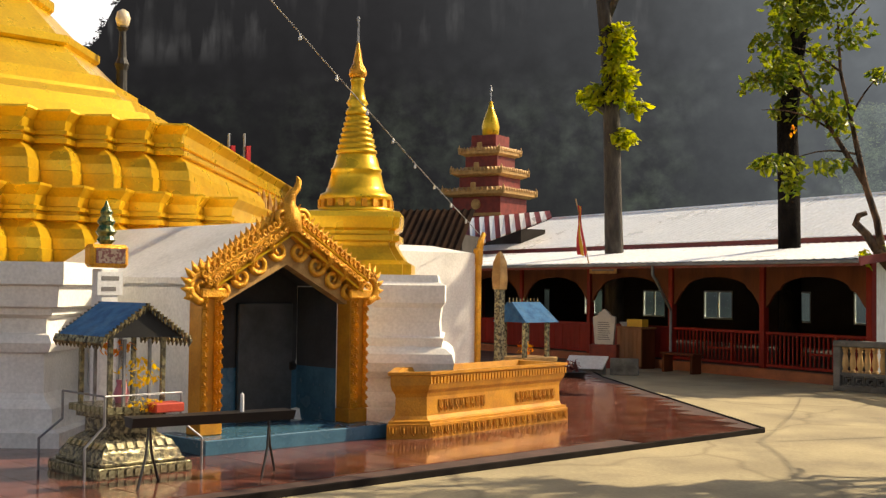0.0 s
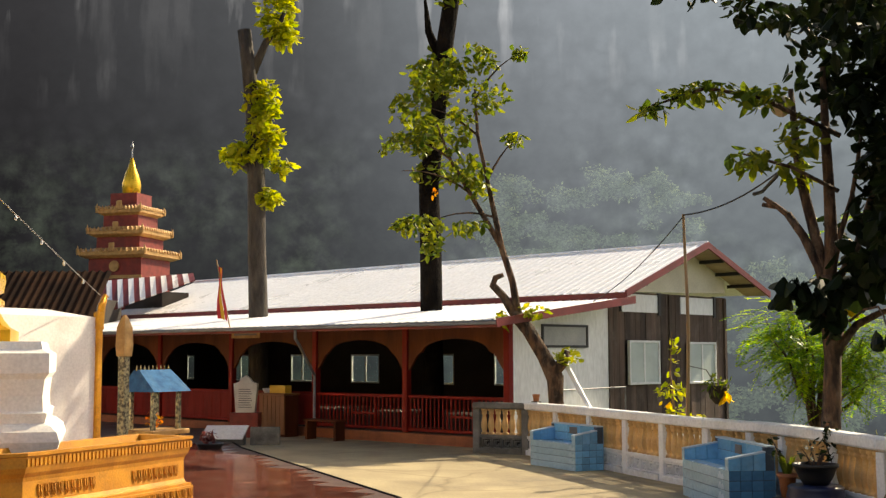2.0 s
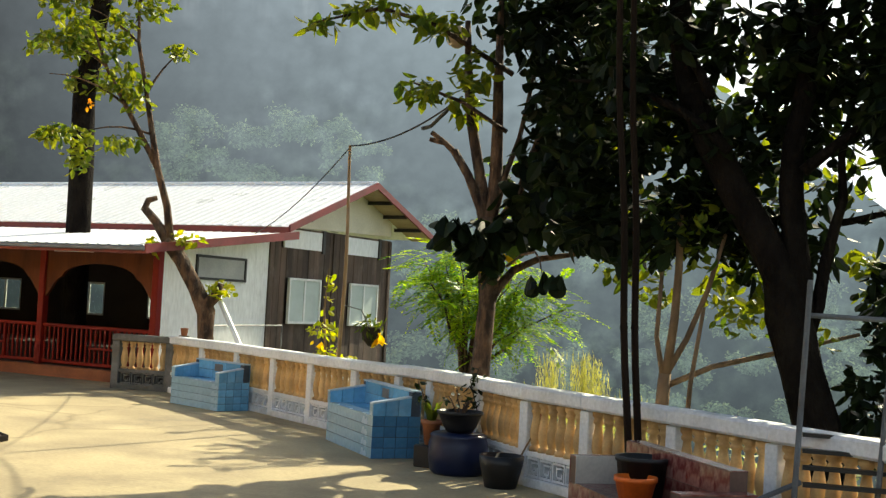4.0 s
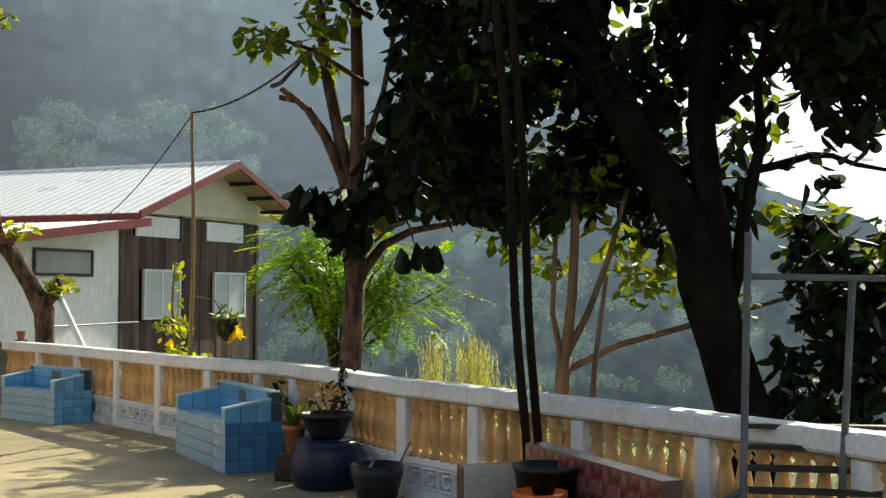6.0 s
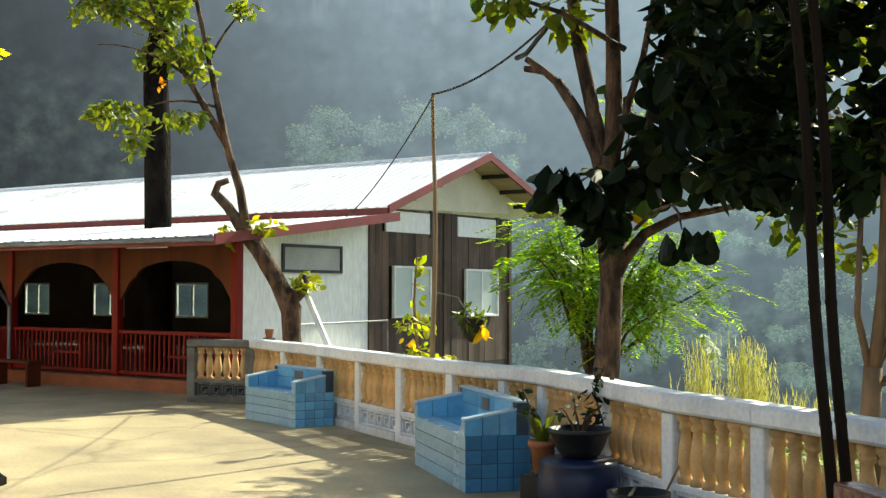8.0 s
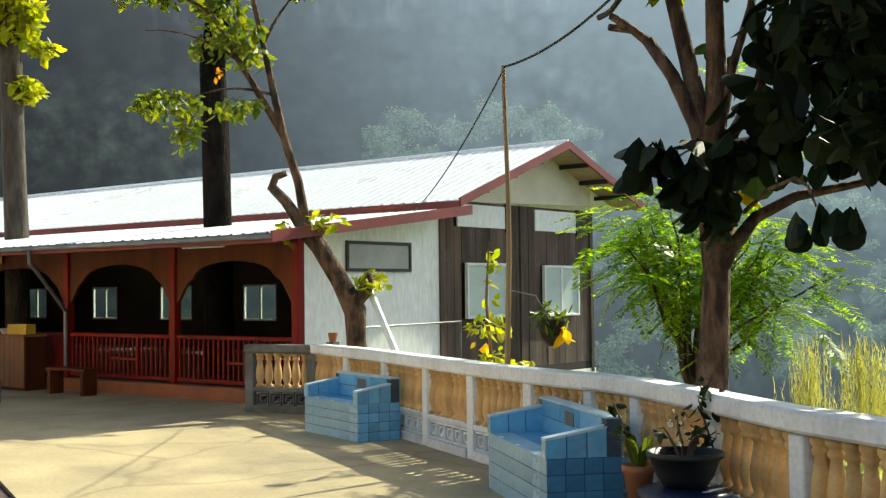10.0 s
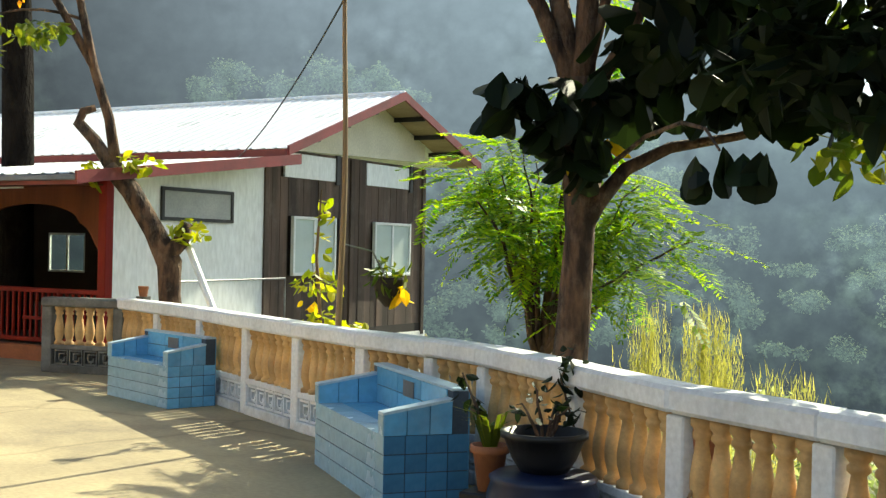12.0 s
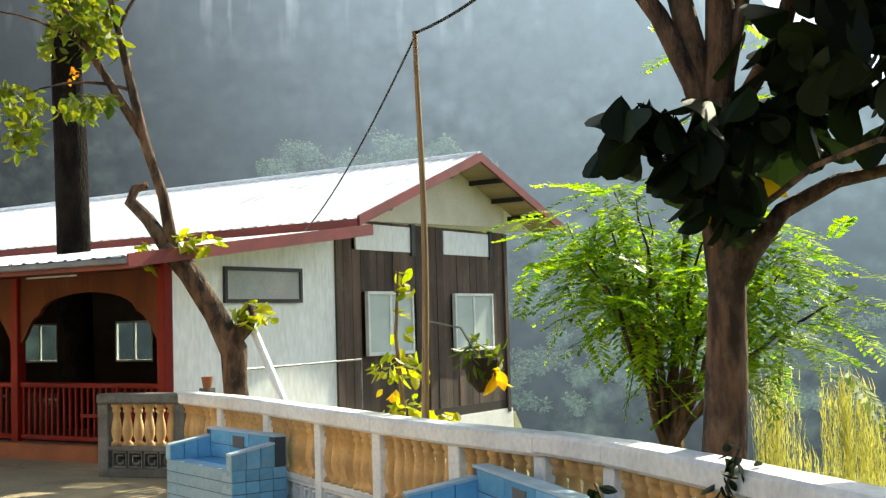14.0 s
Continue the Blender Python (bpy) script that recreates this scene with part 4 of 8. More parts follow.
    for x in (0, L):
        part("post", bx(x - 0.065, x + 0.065, -0.065, 0.065, 0, 0.745, None, 0.01), M["rail_grey"], old, at=m)
    worn = blk.copy()
    worn.materials[0] = M["rail_grey"]
    # the same added dark sheet, for shade behind the worn blocks
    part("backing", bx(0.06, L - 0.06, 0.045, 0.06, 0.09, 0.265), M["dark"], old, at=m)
    for k in range(4):
        share("block", worn, old, m @ pose(0.1 + 0.19 * k, 0, 0.09))
    for k in range(6):
        share("baluster", bme, old, m @ pose(0.06 + (L - 0.12) * (k + 0.5) / 6, 0, 0.315))


balustrade()


# ---- tiled benches ----
def bench(x, y, rz, w, D, S, A0, K, side, label):
    """Local origin at the front foot nearest the veranda; x along the front, y to the back."""
    B = thing("tiled_bench", (x, y, 0), rz, label, "bench", "tiled benches")
    A1 = K - 0.06
    bm = bmesh.new()
    box(bm, 0.006, w - 0.006, 0.006, D - 0.006, 0, S - 0.006)
    box(bm, 0.0, w, D - 0.10, D - 0.006, S - 0.006, K - 0.006)
    part("core", bm, M["blue_grout"], B)

    def sheet(u0, u1, v0, v1, nu, nv, m, material="blue_tile"):
        du, dv = (u1 - u0) / nu, (v1 - v0) / nv
        g = 0.003
        b0 = bx(-du / 2 + g, du / 2 - g, -dv / 2 + g, dv / 2 - g, -0.004, 0.006)
        me = bpy.data.meshes.new("tile")
        b0.to_mesh(me)
        b0.free()
        me.materials.append(M[material])
        for i in range(nu):
            for j in range(nv):
                share("tile", me, B, m @ pose(u0 + du * (i + 0.5), v0 + dv * (j + 0.5), 0))
    sheet(0, w, 0, S, 1, 4, pose(0, 0.006, 0, 90), "pale_tile")
    sheet(0, D, 0, S, 4, 4, pose(w - 0.006, 0, 0, 90, 0, 90), side)
    sheet(0, D, 0, S, 4, 4, pose(0.006, D, 0, 90, 0, -90))
    sheet(0.085, w - 0.085, 0, 0.16, 3, 1, pose(0, 0, S - 0.006), "pale_tile")
    sheet(0.085, w - 0.085, 0.16, D - 0.10, 3, 1, pose(0, 0, S - 0.006))
    sheet(0.085, w - 0.085, S, K, 3, 2, pose(0, D - 0.10, 0, 90))
    for x0 in (0.0, w - 0.085):
        # arms rise from the front to the back, in three tiles either side
        for k in range(3):
            y0, y1 = (D - 0.10) * k / 3 + 0.003, (D - 0.10) * (k + 1) / 3 - 0.003
            h0, h1 = A0 + (A1 - A0) * y0 / (D - 0.10), A0 + (A1 - A0) * y1 / (D - 0.10)
            part("arm_tile", loft(bmesh.new(), [[(x, y0, S), (x, y1, S), (x, y1, h1), (x, y0, h0)] for x in (x0, x0 + 0.085)]), M["blue_tile"], B)
        part("arm_trim", loft(bmesh.new(), [[(x, -0.006, A0), (x, D - 0.10, A1), (x, D - 0.10, A1 + 0.016), (x, -0.006, A0 + 0.016)] for x in (x0 - 0.004, x0 + 0.089)]), M["blue_edge"], B)
        part("arm_front", bx(x0, x0 + 0.085, -0.006, 0.002, S, A0 - 0.002), M["pale_tile"], B)
    part("back_trim", bx(-0.004, w + 0.004, D - 0.105, D + 0.002, K - 0.004, K + 0.014, None, 0.004), M["blue_edge"], B)
    part("back_panel", bx(0.0, w, D - 0.004, D + 0.004, 0, K - 0.006), M["blue_paint"], B)
    part("plaque", bx(w / 2 - 0.1, w / 2 + 0.1, D - 0.112, D - 0.104, K - 0.13, K - 0.03), mat("grey_plaque", (0.12, 0.12, 0.12), (0.08, 0.08, 0.085), 0.5), B, "small dark plaque")
    return B


# ---- materials of the shrine and small things ----
M["mosaic"] = mat("mirror_mosaic", (0.40, 0.35, 0.20), (0.09, 0.08, 0.055), 0.2, metal=0.6, scale=26, fine=70, bump=0.8, spread=0.25, stain=(0.05, 0.05, 0.04), stain_amount=0.8)
M["mirror_tile"] = mat("gilt_mirror_tile", (0.62, 0.58, 0.36), (0.40, 0.36, 0.20), 0.15, metal=0.7, scale=30, fine=80, bump=0.3, stain=(0.08, 0.07, 0.05), stain_amount=0.4)
M["blue_roof"] = mat("blue_shrine_roof", (0.05, 0.15, 0.31), (0.035, 0.10, 0.22), 0.85, spec=0.1, scale=8, fine=40, bump=0.2, stain=(0.2, 0.3, 0.36), stain_amount=0.25)
M["teal_step"] = mat("blue_glazed_step", (0.07, 0.17, 0.25), (0.045, 0.12, 0.19), 0.25, scale=5, fine=30, bump=0.1)
# gate interior: its shade is put into this near-black grey
M["grey_wall"] = mat("shade_grey_plaster", (0.05, 0.052, 0.055), (0.03, 0.032, 0.034), 0.8, scale=2, fine=20)
M["terracotta"] = mat("terracotta", (0.36, 0.14, 0.06), (0.26, 0.10, 0.05), 0.7, scale=8, fine=50)
M["orange"] = mat("orange_plastic", (0.75, 0.16, 0.02), (0.65, 0.13, 0.02), 0.4, scale=8, fine=50, bump=0.05)
M["barrel"] = mat("dark_blue_plastic", (0.007, 0.014, 0.055), (0.005, 0.01, 0.038), 0.4, scale=5, fine=40, bump=0.1)
M["marble"] = mat("red_marble", (0.13, 0.03, 0.028), (0.26, 0.13, 0.11), 0.2, scale=9, fine=40, bump=0.05, vary=0.3, spread=0.3, stain=(0.08, 0.02, 0.02), stain_amount=0.6)
M["stone"] = mat("pale_stone", (0.62, 0.58, 0.50), (0.50, 0.46, 0.40), 0.7, scale=5, fine=40, bump=0.2)
M["paper"] = mat("white_board", (0.72, 0.72, 0.72), (0.62, 0.62, 0.63), 0.6, scale=3, fine=30, bump=0.05)
M["ink"] = mat("grey_print", (0.20, 0.19, 0.18), (0.14, 0.13, 0.13), 0.7)
M["red_flag"] = mat("red_cloth", (0.60, 0.04, 0.06), (0.5, 0.03, 0.05), 0.8, scale=6, fine=80)
M["yellow_flag"] = mat("yellow_cloth", (0.75, 0.45, 0.03), (0.65, 0.38, 0.03), 0.8, scale=6, fine=80)
M["red_lacquer"] = mat("red_lacquer", (0.22, 0.022, 0.010), (0.14, 0.015, 0.008), 0.5, scale=6, fine=40, bump=0.2)
M["dull_gold"] = mat("dull_gold_trim", (0.50, 0.30, 0.10), (0.34, 0.19, 0.06), 0.5, metal=0.2, scale=8, fine=50, bump=0.4)
M["brown_roof"] = mat("rusty_brown_roof", (0.018, 0.011, 0.008), (0.045, 0.024, 0.014), 0.95, spec=0.05, scale=1.5, fine=20, bump=0.2, stretch=(1, 0.3, 1))
M["soil"] = mat("dark_soil", (0.03, 0.022, 0.016), (0.02, 0.015, 0.011), 0.95, fine=60, bump=0.8)
M["yellow_box"] = mat("yellow_box", (0.70, 0.42, 0.04), (0.6, 0.35, 0.03), 0.5)
M["counter"] = mat("orange_brown_timber", (0.30, 0.12, 0.035), (0.20, 0.08, 0.025), 0.5, scale=3, fine=30, stretch=(1, 1, 0.2))


def place_benches():
    bench(-9.10, 17.0, -20, 1.23, 0.48, 0.38, 0.495, 0.615, "blue_tile", "pale blue tiled bench with arms, standing against the balustrade")
    bench(-5.32, 15.17, -40, 1.52, 0.51, 0.425, 0.54, 0.67, "shaded_tile", "pale blue tiled bench with sunlit seat beside dark flower pots")


# ---- stupa terrace ----
Q = 59.0                                  # the stupa's square: faces look to Q and Q - 90
QM = pose(0, 0, 0, 0, 0, Q)


def redented(half, n, a, b, inset):
    """A square with its corners cut into n steps; faces moved in by inset."""
    pts = []
    corner = [(half - n * a, -half)]
    for k in range(n + 1):
        x = half - (n - k) * a
        y = -half + k * b
        if k:
            corner.append((x - a, y))
        corner.append((x, y))
    corner = corner[1:]
    for q in range(4):
        c, s = ((1, 0), (0, 1), (-1, 0), (0, -1))[q]
        for x, y in corner:
            u, v = x - inset, y + inset
            pts.append((u * c - v * s, u * s + v * c))
    return pts


def stupa():
    # corner of one redent, and from it the middle
    A, N, HALF, I0 = 0.40, 11, 5.55, 6
    k0 = Vector((-11.67, 5.09, 0))
    e1, e2 = Vector((math.cos(radians(Q)), math.sin(radians(Q)), 0)), Vector((-math.sin(radians(Q)), math.cos(radians(Q)), 0))
    # redent I0 of N sits at (half - (N - I0) a, -half + I0 a)
    mid = k0 - e1 * (HALF - (N - I0) * A) + e2 * (HALF - I0 * A)
    S = thing("golden_stupa", (mid.x, mid.y, 0), Q, "great golden stupa with redented terraces on a whitewashed base", "stupa", kind="structure")

    def tier(name, prof, n, half, a, material, label=""):
        # the terraces run on far to the back beyond the stepped corner
        rings = [[(x, y + (8.0 if y > 0 else 0.0), z) for x, y in redented(half, n, a, a, i)] for z, i in prof]
        return part(name, loft(bmesh.new(), rings), material, S, label)

    tier("base", [(0.0, -0.35), (0.25, -0.35), (0.3, -0.2), (1.5, -0.2), (1.55, -0.3), (1.86, -0.3)], N, HALF, A, M["white"], "whitewashed base")
    mold = [(0, 0), (0.2, 0.0), (0.21, 0.02), (0.34, 0.035), (0.46, 0.09), (0.53, 0.17), (0.56, 0.19), (0.57, 0.13), (0.63, 0.12), (0.64, 0.17), (0.67, 0.17), (0.68, 0.125), (0.73, 0.12), (0.74, 0.17), (0.86, 0.15), (0.97, 0.06), (1.0, 0.06), (1.0, 0.3)]
    tier("terrace", [(1.86 + z, i) for z, i in mold], N, HALF, A, M["gold"])
    tier("terrace", [(2.86 + z * 0.98, 0.28 + i) for z, i in mold], N - 2, HALF - A, A, M["gold"])

    def octagon(r, z):
        w = r * 0.414 + 0.48
        out = []
        for k in range(4):
            a = math.pi / 4 + k * math.pi / 2
            for sg in (-1, 1):
                out.append((r * math.cos(a) - sg * w * math.sin(a), r * math.sin(a) + sg * w * math.cos(a), z))
        return out
    # distance of the stepped corner from the middle, along its diagonal
    r = (HALF - N * A / 2) * math.sqrt(2) - 0.72
    z = 3.82
    prof = []
    for k, (dz, dr) in enumerate(((0.14, 0.08), (0.03, 0.18), (0.15, 0.08), (0.03, 0.14), (0.10, 0.1), (0.05, 0.02), (0.02, 0.22), (0.18, 0.02), (0.03, 0.16), (0.42, 0.42), (0.05, -0.05), (0.10, 0.0), (0.02, 0.16), (0.55, 0.52), (0.06, -0.05), (0.12, 0.0), (0.02, 0.2), (0.8, 0.7), (0.08, -0.06), (0.14, 0.0), (0.02, 0.3), (1.0, 0.75))):
        prof.append((r, z))
        z, r = z + dz, r - dr
    prof.append((r, z))
    part("upper_terrace", loft(bmesh.new(), [octagon(rr, zz) for rr, zz in prof]), M["gold"], S)
    top = z
    part("bell", lathe(bmesh.new(), [(r, top), (r * 0.98, top + 0.3), (r * 0.8, top + 0.6), (r * 0.66, top + 1.4), (r * 0.55, top + 2.4), (r * 0.4, top + 3.1), (r * 0.36, top + 3.3), (r * 0.3, top + 4.5), (r * 0.2, top + 5.6), (r * 0.24, top + 6.0), (r * 0.1, top + 7.2), (0.02, top + 9)], 32), M["gold"], S, smooth=True)
    return S


def moulded_block(name, cx, cy, hx, hy, rz, prof, material, label, cat, parent=None):
    """A rectangular block with a moulded side profile of (z, how far out)."""
    rings = [[(x * (hx + o) / hx, y * (hy + o) / hy, z) for x, y in ((-hx, -hy), (hx, -hy), (hx, hy), (-hx, hy))] for z, o in prof]
    ob = part(name, loft(bmesh.new(), rings), material, parent, at=pose(cx, cy, 0, 0, 0, rz))
    if label and not parent:
        tagged(ob, label, cat, kind="structure")
    return ob


PED = [(0.045, 0.30), (0.16, 0.30), (0.17, 0.22), (0.28, 0.20), (0.30, 0.10), (0.36, 0.10), (0.46, 0.02), (0.62, 0.0), (0.63, 0.05), (0.70, 0.12), (0.80, 0.15), (0.90, 0.12), (0.96, 0.05), (0.98, 0.0), (1.08, 0.02), (1.10, -0.02), (1.25, -0.03), (1.42, -0.01), (1.48, 0.03), (1.68, 0.03), (1.72, -0.04), (1.80, -0.06)]


def chedi():
    cx, cy = -10.05, 8.49
    moulded_block("pedestal", cx + 0.10, cy + 0.17, 0.82, 0.82, Q, PED, M["white"], "whitewashed moulded pedestal of the small golden spire", "pedestal")
    C = thing("small_chedi", (cx - 0.03, cy - 0.05, 1.8), Q, "small golden chedi with ringed spire on a white pedestal", "stupa")

    def sq(h, z, n=2):
        c = h * 0.14
        p = [(h - 2 * c, -h), (h - c, -h), (h - c, -h + c), (h, -h + c), (h, -h + 2 * c)]
        out = []
        for q in range(4):
            cs, sn = ((1, 0), (0, 1), (-1, 0), (0, -1))[q]
            out += [(x * cs - y * sn, x * sn + y * cs, z) for x, y in p]
        return out
    pr = [(0.71, 0), (0.71, 0.12), (0.62, 0.17), (0.56, 0.25), (0.51, 0.34), (0.51, 0.38), (0.56, 0.40), (0.56, 0.46), (0.50, 0.48), (0.50, 0.52), (0.55, 0.55), (0.57, 0.68), (0.56, 0.74), (0.46, 0.76)]
    part("base", loft(bmesh.new(), [sq(h, z) for h, z in pr]), M["gold"], C)
    part("bell", lathe(bmesh.new(), [(0.46, 0.74), (0.46, 0.80), (0.43, 0.81), (0.42, 0.90), (0.45, 0.91), (0.43, 0.97), (0.37, 1.0), (0.345, 1.06), (0.32, 1.16), (0.30, 1.24), (0.31, 1.25), (0.31, 1.28), (0.285, 1.30), (0.25, 1.42), (0.235, 1.46)], 28), M["gold"], C, smooth=True)
    bm = bmesh.new()
    for k in range(20):
        a = 2 * math.pi * k / 20
        box(bm, -0.035, 0.035, -0.02, 0.02, 0.81, 0.90, pose(0.44 * math.cos(a), 0.44 * math.sin(a), 0, 0, 0, math.degrees(a) + 90))
    tagged(part("petal_band", bm, M["carved_gold"], C), kind="stuff")
    prof = []
    r, z = 0.235, 1.46
    for k in range(7):
        prof += [(r, z), (r + 0.015, z + 0.025), (r + 0.015, z + 0.05), (r - 0.015, z + 0.065)]
        r, z = r - 0.017, z + 0.068
    part("ring_stack", lathe(bmesh.new(), prof, 24), M["gold"], C, smooth=True)
    part("lotus", lathe(bmesh.new(), [(0.12, 1.93), (0.145, 1.97), (0.12, 2.02), (0.10, 2.04), (0.135, 2.09), (0.105, 2.14), (0.09, 2.2), (0.075, 2.32), (0.09, 2.36), (0.085, 2.4)], 20), M["gold"], C, smooth=True)
    part("finial", lathe(bmesh.new(), [(0.085, 2.4), (0.115, 2.44), (0.105, 2.5), (0.06, 2.58), (0.04, 2.7), (0.022, 2.8), (0.015, 2.83)], 16), M["carved_gold"], C, smooth=True)
    part("mast", lathe(bmesh.new(), [(0.013, 2.8), (0.011, 3.1), (0.02, 3.11), (0.02, 3.14), (0.004, 3.16)], 8), M["metal"], C)
    # slimmer spire behind
    D = thing("slender_chedi", (-20.6, 13.6, 1.86), Q, "slender golden spire on the terrace behind the chedi", "stupa")
    part("body", lathe(bmesh.new(), [(0.8, -1.86), (0.8, 0.3), (0.5, 0.6), (0.4, 1.3), (0.3, 1.7), (0.2, 2.2), (0.15, 2.6), (0.18, 2.75), (0.16, 2.9), (0.08, 3.3), (0.03, 3.6)], 20), M["gold"], D, smooth=True)
    part("mast", lathe(bmesh.new(), [(0.025, 3.5), (0.02, 4.2), (0.005, 4.4)], 6), M["metal"], D)


# ---- gilded gate and its porch ----
GX, GY, GR = -8.432, 6.908, 104.0          # the gate's foot and the way along its front


def spiral(c, r, turns, z=0.0, flip=1, n=26, start=0.0):
    out = []
    for i in range(n + 1):
        u = i / n
        a = start + flip * turns * 2 * math.pi * u
        rr = r * (1 - 0.82 * u)
        out.append(Vector((c[0] + rr * math.cos(a), z, c[1] + rr * math.sin(a))))
    return out


def gate():
    # local x along the front, y into the stupa
    G = thing("gilded_gate", (GX, GY, 0.045), GR, "gilded carved gateway with pointed gable and dark doorway", "gateway", kind="structure")
    W, PW = 0.93, 0.22
    # step
    part("step", bx(-W - 0.26, W + 0.20, -0.30, 0.5, 0, 0.15, None, 0.01), M["teal_step"], G, "blue tiled step")
    for s in (-1, 1):
        bm = bmesh.new()
        x0 = s * W
        box(bm, x0 - 0.13, x0 + 0.13, 0.0, 0.24, 0.15, 0.30, None, 0.01)
        box(bm, x0 - 0.115, x0 + 0.115, 0.02, 0.24, 0.30, 1.50, None, 0.006)
        part("pillar", bm, M["tub_gold"], G)
        vine = bmesh.new()
        for k in range(60):
            z = 0.31 + 1.18 * k / 60
            for off, ph in ((s * -0.085, 0), (s * -0.05, 0.8), (s * 0.085, 1.5)):
                tube(vine, [(x0 + off - 0.018, 0.012, z), (x0 + off + 0.02 * math.sin(k * 1.3 + ph), -0.02, z + 0.012), (x0 + off + 0.018, 0.012, z + 0.02)], [0.012, 0.017, 0.01], 5)
        part("vine_carving", vine, M["carved_gold"], G)
        part("capital", bx(x0 - 0.145, x0 + 0.145, -0.02, 0.26, 1.48, 1.58, None, 0.015), M["carved_gold"], G)
    # gable boards: from the eaves tip to the apex
    apex = (0, 2.28)
    for s in (-1, 1):
        a, b = Vector((s * (W + 0.06), 0.05, 1.60)), Vector((0, 0.05, 2.20))
        bm = bmesh.new()
        n = Vector((-(b.z - a.z) * s, 0, (b.x - a.x) * s)).normalized()
        if n.z < 0:
            n = -n
        vs = []
        for y in (0.0, 0.16):
            for p, o in ((a, -0.06), (b, -0.06), (b, 0.10), (a, 0.10)):
                q = p + n * o
                vs.append(bm.verts.new((q.x, y, q.z)))
        for q in ((3, 2, 1, 0), (4, 5, 6, 7), (0, 1, 5, 4), (1, 2, 6, 5), (2, 3, 7, 6), (3, 0, 4, 7)):
            bm.faces.new([vs[k] for k in q])
        bmesh.ops.recalc_face_normals(bm, faces=bm.faces)
        part("gable_board", bm, M["carved_gold"], G)
        for off in (-0.05, 0.02, 0.09):
            part("bead", tube(bmesh.new(), [a + n * off + Vector((0, -0.06, 0)), b + n * off + Vector((0, -0.06, 0))], 0.016, 6), M["gold"], G)
        # flame crockets along the top
        for k in range(15):
            u = (k + 0.4) / 15.5
            p = a.lerp(b, u) + n * 0.10
            h = 0.15 + 0.07 * u
            fl = bmesh.new()
            tube(fl, [p + Vector((0, 0.04, -0.02)), p + Vector((s * 0.02, 0.03, h * 0.35)), p + Vector((-s * 0.015, 0.02, h * 0.7)), p + Vector((s * 0.025, 0.0, h))], [0.038, 0.046, 0.028, 0.004], 7)
            tube(fl, spiral((p.x + s * 0.03, p.z + 0.02), 0.042, 1.2, -0.02, s, 14), [0.018 - 0.0008 * i for i in range(15)], 6)
            tube(fl, spiral((p.x - s * 0.02, p.z - 0.075), 0.034, 1.2, -0.05, -s, 12), [0.015] * 13, 6)
            part("flame", fl, M["carved_gold"], G)
        # scrolls under the board
        for k, (u, r) in enumerate(((0.13, 0.105), (0.34, 0.12), (0.56, 0.125), (0.80, 0.12))):
            p = a.lerp(b, u) - n * 0.13
            part("scroll", tube(bmesh.new(), spiral((p.x, p.z), r, 1.5, 0.05, -s, 26, math.pi / 2), [0.040 - 0.0009 * i for i in range(27)], 8), M["carved_gold"], G, smooth=True)
            part("acanthus_leaf", tube(bmesh.new(), [(p.x + s * 0.10, 0.03, p.z - 0.02), (p.x + s * 0.14, -0.01, p.z + 0.06), (p.x + s * 0.10, -0.03, p.z + 0.13), (p.x + s * 0.04, -0.03, p.z + 0.15)], [0.035, 0.045, 0.035, 0.006], 6), M["carved_gold"], G, smooth=True)
        # curled eaves end
        e = a + Vector((s * 0.06, 0, -0.02))
        cl = bmesh.new()
        tube(cl, spiral((e.x, e.z + 0.02), 0.15, 1.6, 0.03, s, 30, -math.pi / 2), [0.05 - 0.001 * i for i in range(31)], 8)
        for k in range(7):
            an = -0.6 + k * 0.42
            q = Vector((e.x + s * 0.13 * math.cos(an), 0.02, e.z + 0.02 + 0.15 * math.sin(an)))
            d = Vector((s * math.cos(an), 0, math.sin(an)))
            tube(cl, [q, q + d * 0.05, q + d * 0.10 + Vector((s * 0.01, 0, 0.02))], [0.04, 0.03, 0.004], 6)
        part("eaves_scroll", cl, M["carved_gold"], G, smooth=True)
    # finial: a bird-like curl above the apex
    fn = bmesh.new()
    tube(fn, [(0, 0.05, 2.18), (0, 0.03, 2.34), (-0.03, 0.02, 2.46), (0.0, 0.0, 2.56), (0.05, -0.02, 2.62), (0.07, -0.02, 2.70), (0.04, -0.02, 2.74)], [0.15, 0.12, 0.075, 0.05, 0.04, 0.03, 0.01], 8)
    for s in (-1, 1):
        tube(fn, spiral((s * 0.12, 2.32), 0.09, 1.4, 0.0, s, 22), [0.028] * 23, 6)
    part("finial", fn, M["carved_gold"], G, smooth=True)
    # spandrel over the doorway: a pointed opening
    bm = bmesh.new()
    o = [(-W + 0.12, 1.42), (-W + 0.12, 1.55), (0, 2.14), (W - 0.12, 1.55), (W - 0.12, 1.42), (W - 0.14, 1.42), (0, 1.83), (-W + 0.14, 1.42)]
    f = [bm.verts.new((x, 0.07, z)) for x, z in o]
    bk = [bm.verts.new((x, 0.2, z)) for x, z in o]
    for q in ((0, 7, 6, 2, 1), (2, 6, 5, 4, 3)):
        bm.faces.new([f[k] for k in q])
        bm.faces.new([bk[k] for k in q[::-1]])
    for i, j in ((5, 6), (6, 7)):
        bm.faces.new((f[i], f[j], bk[j], bk[i]))
    bmesh.ops.recalc_face_normals(bm, faces=bm.faces)
    part("spandrel", bm, M["dull_gold"], G)
    # porch walls and roof behind the gilding
    L = 3.6
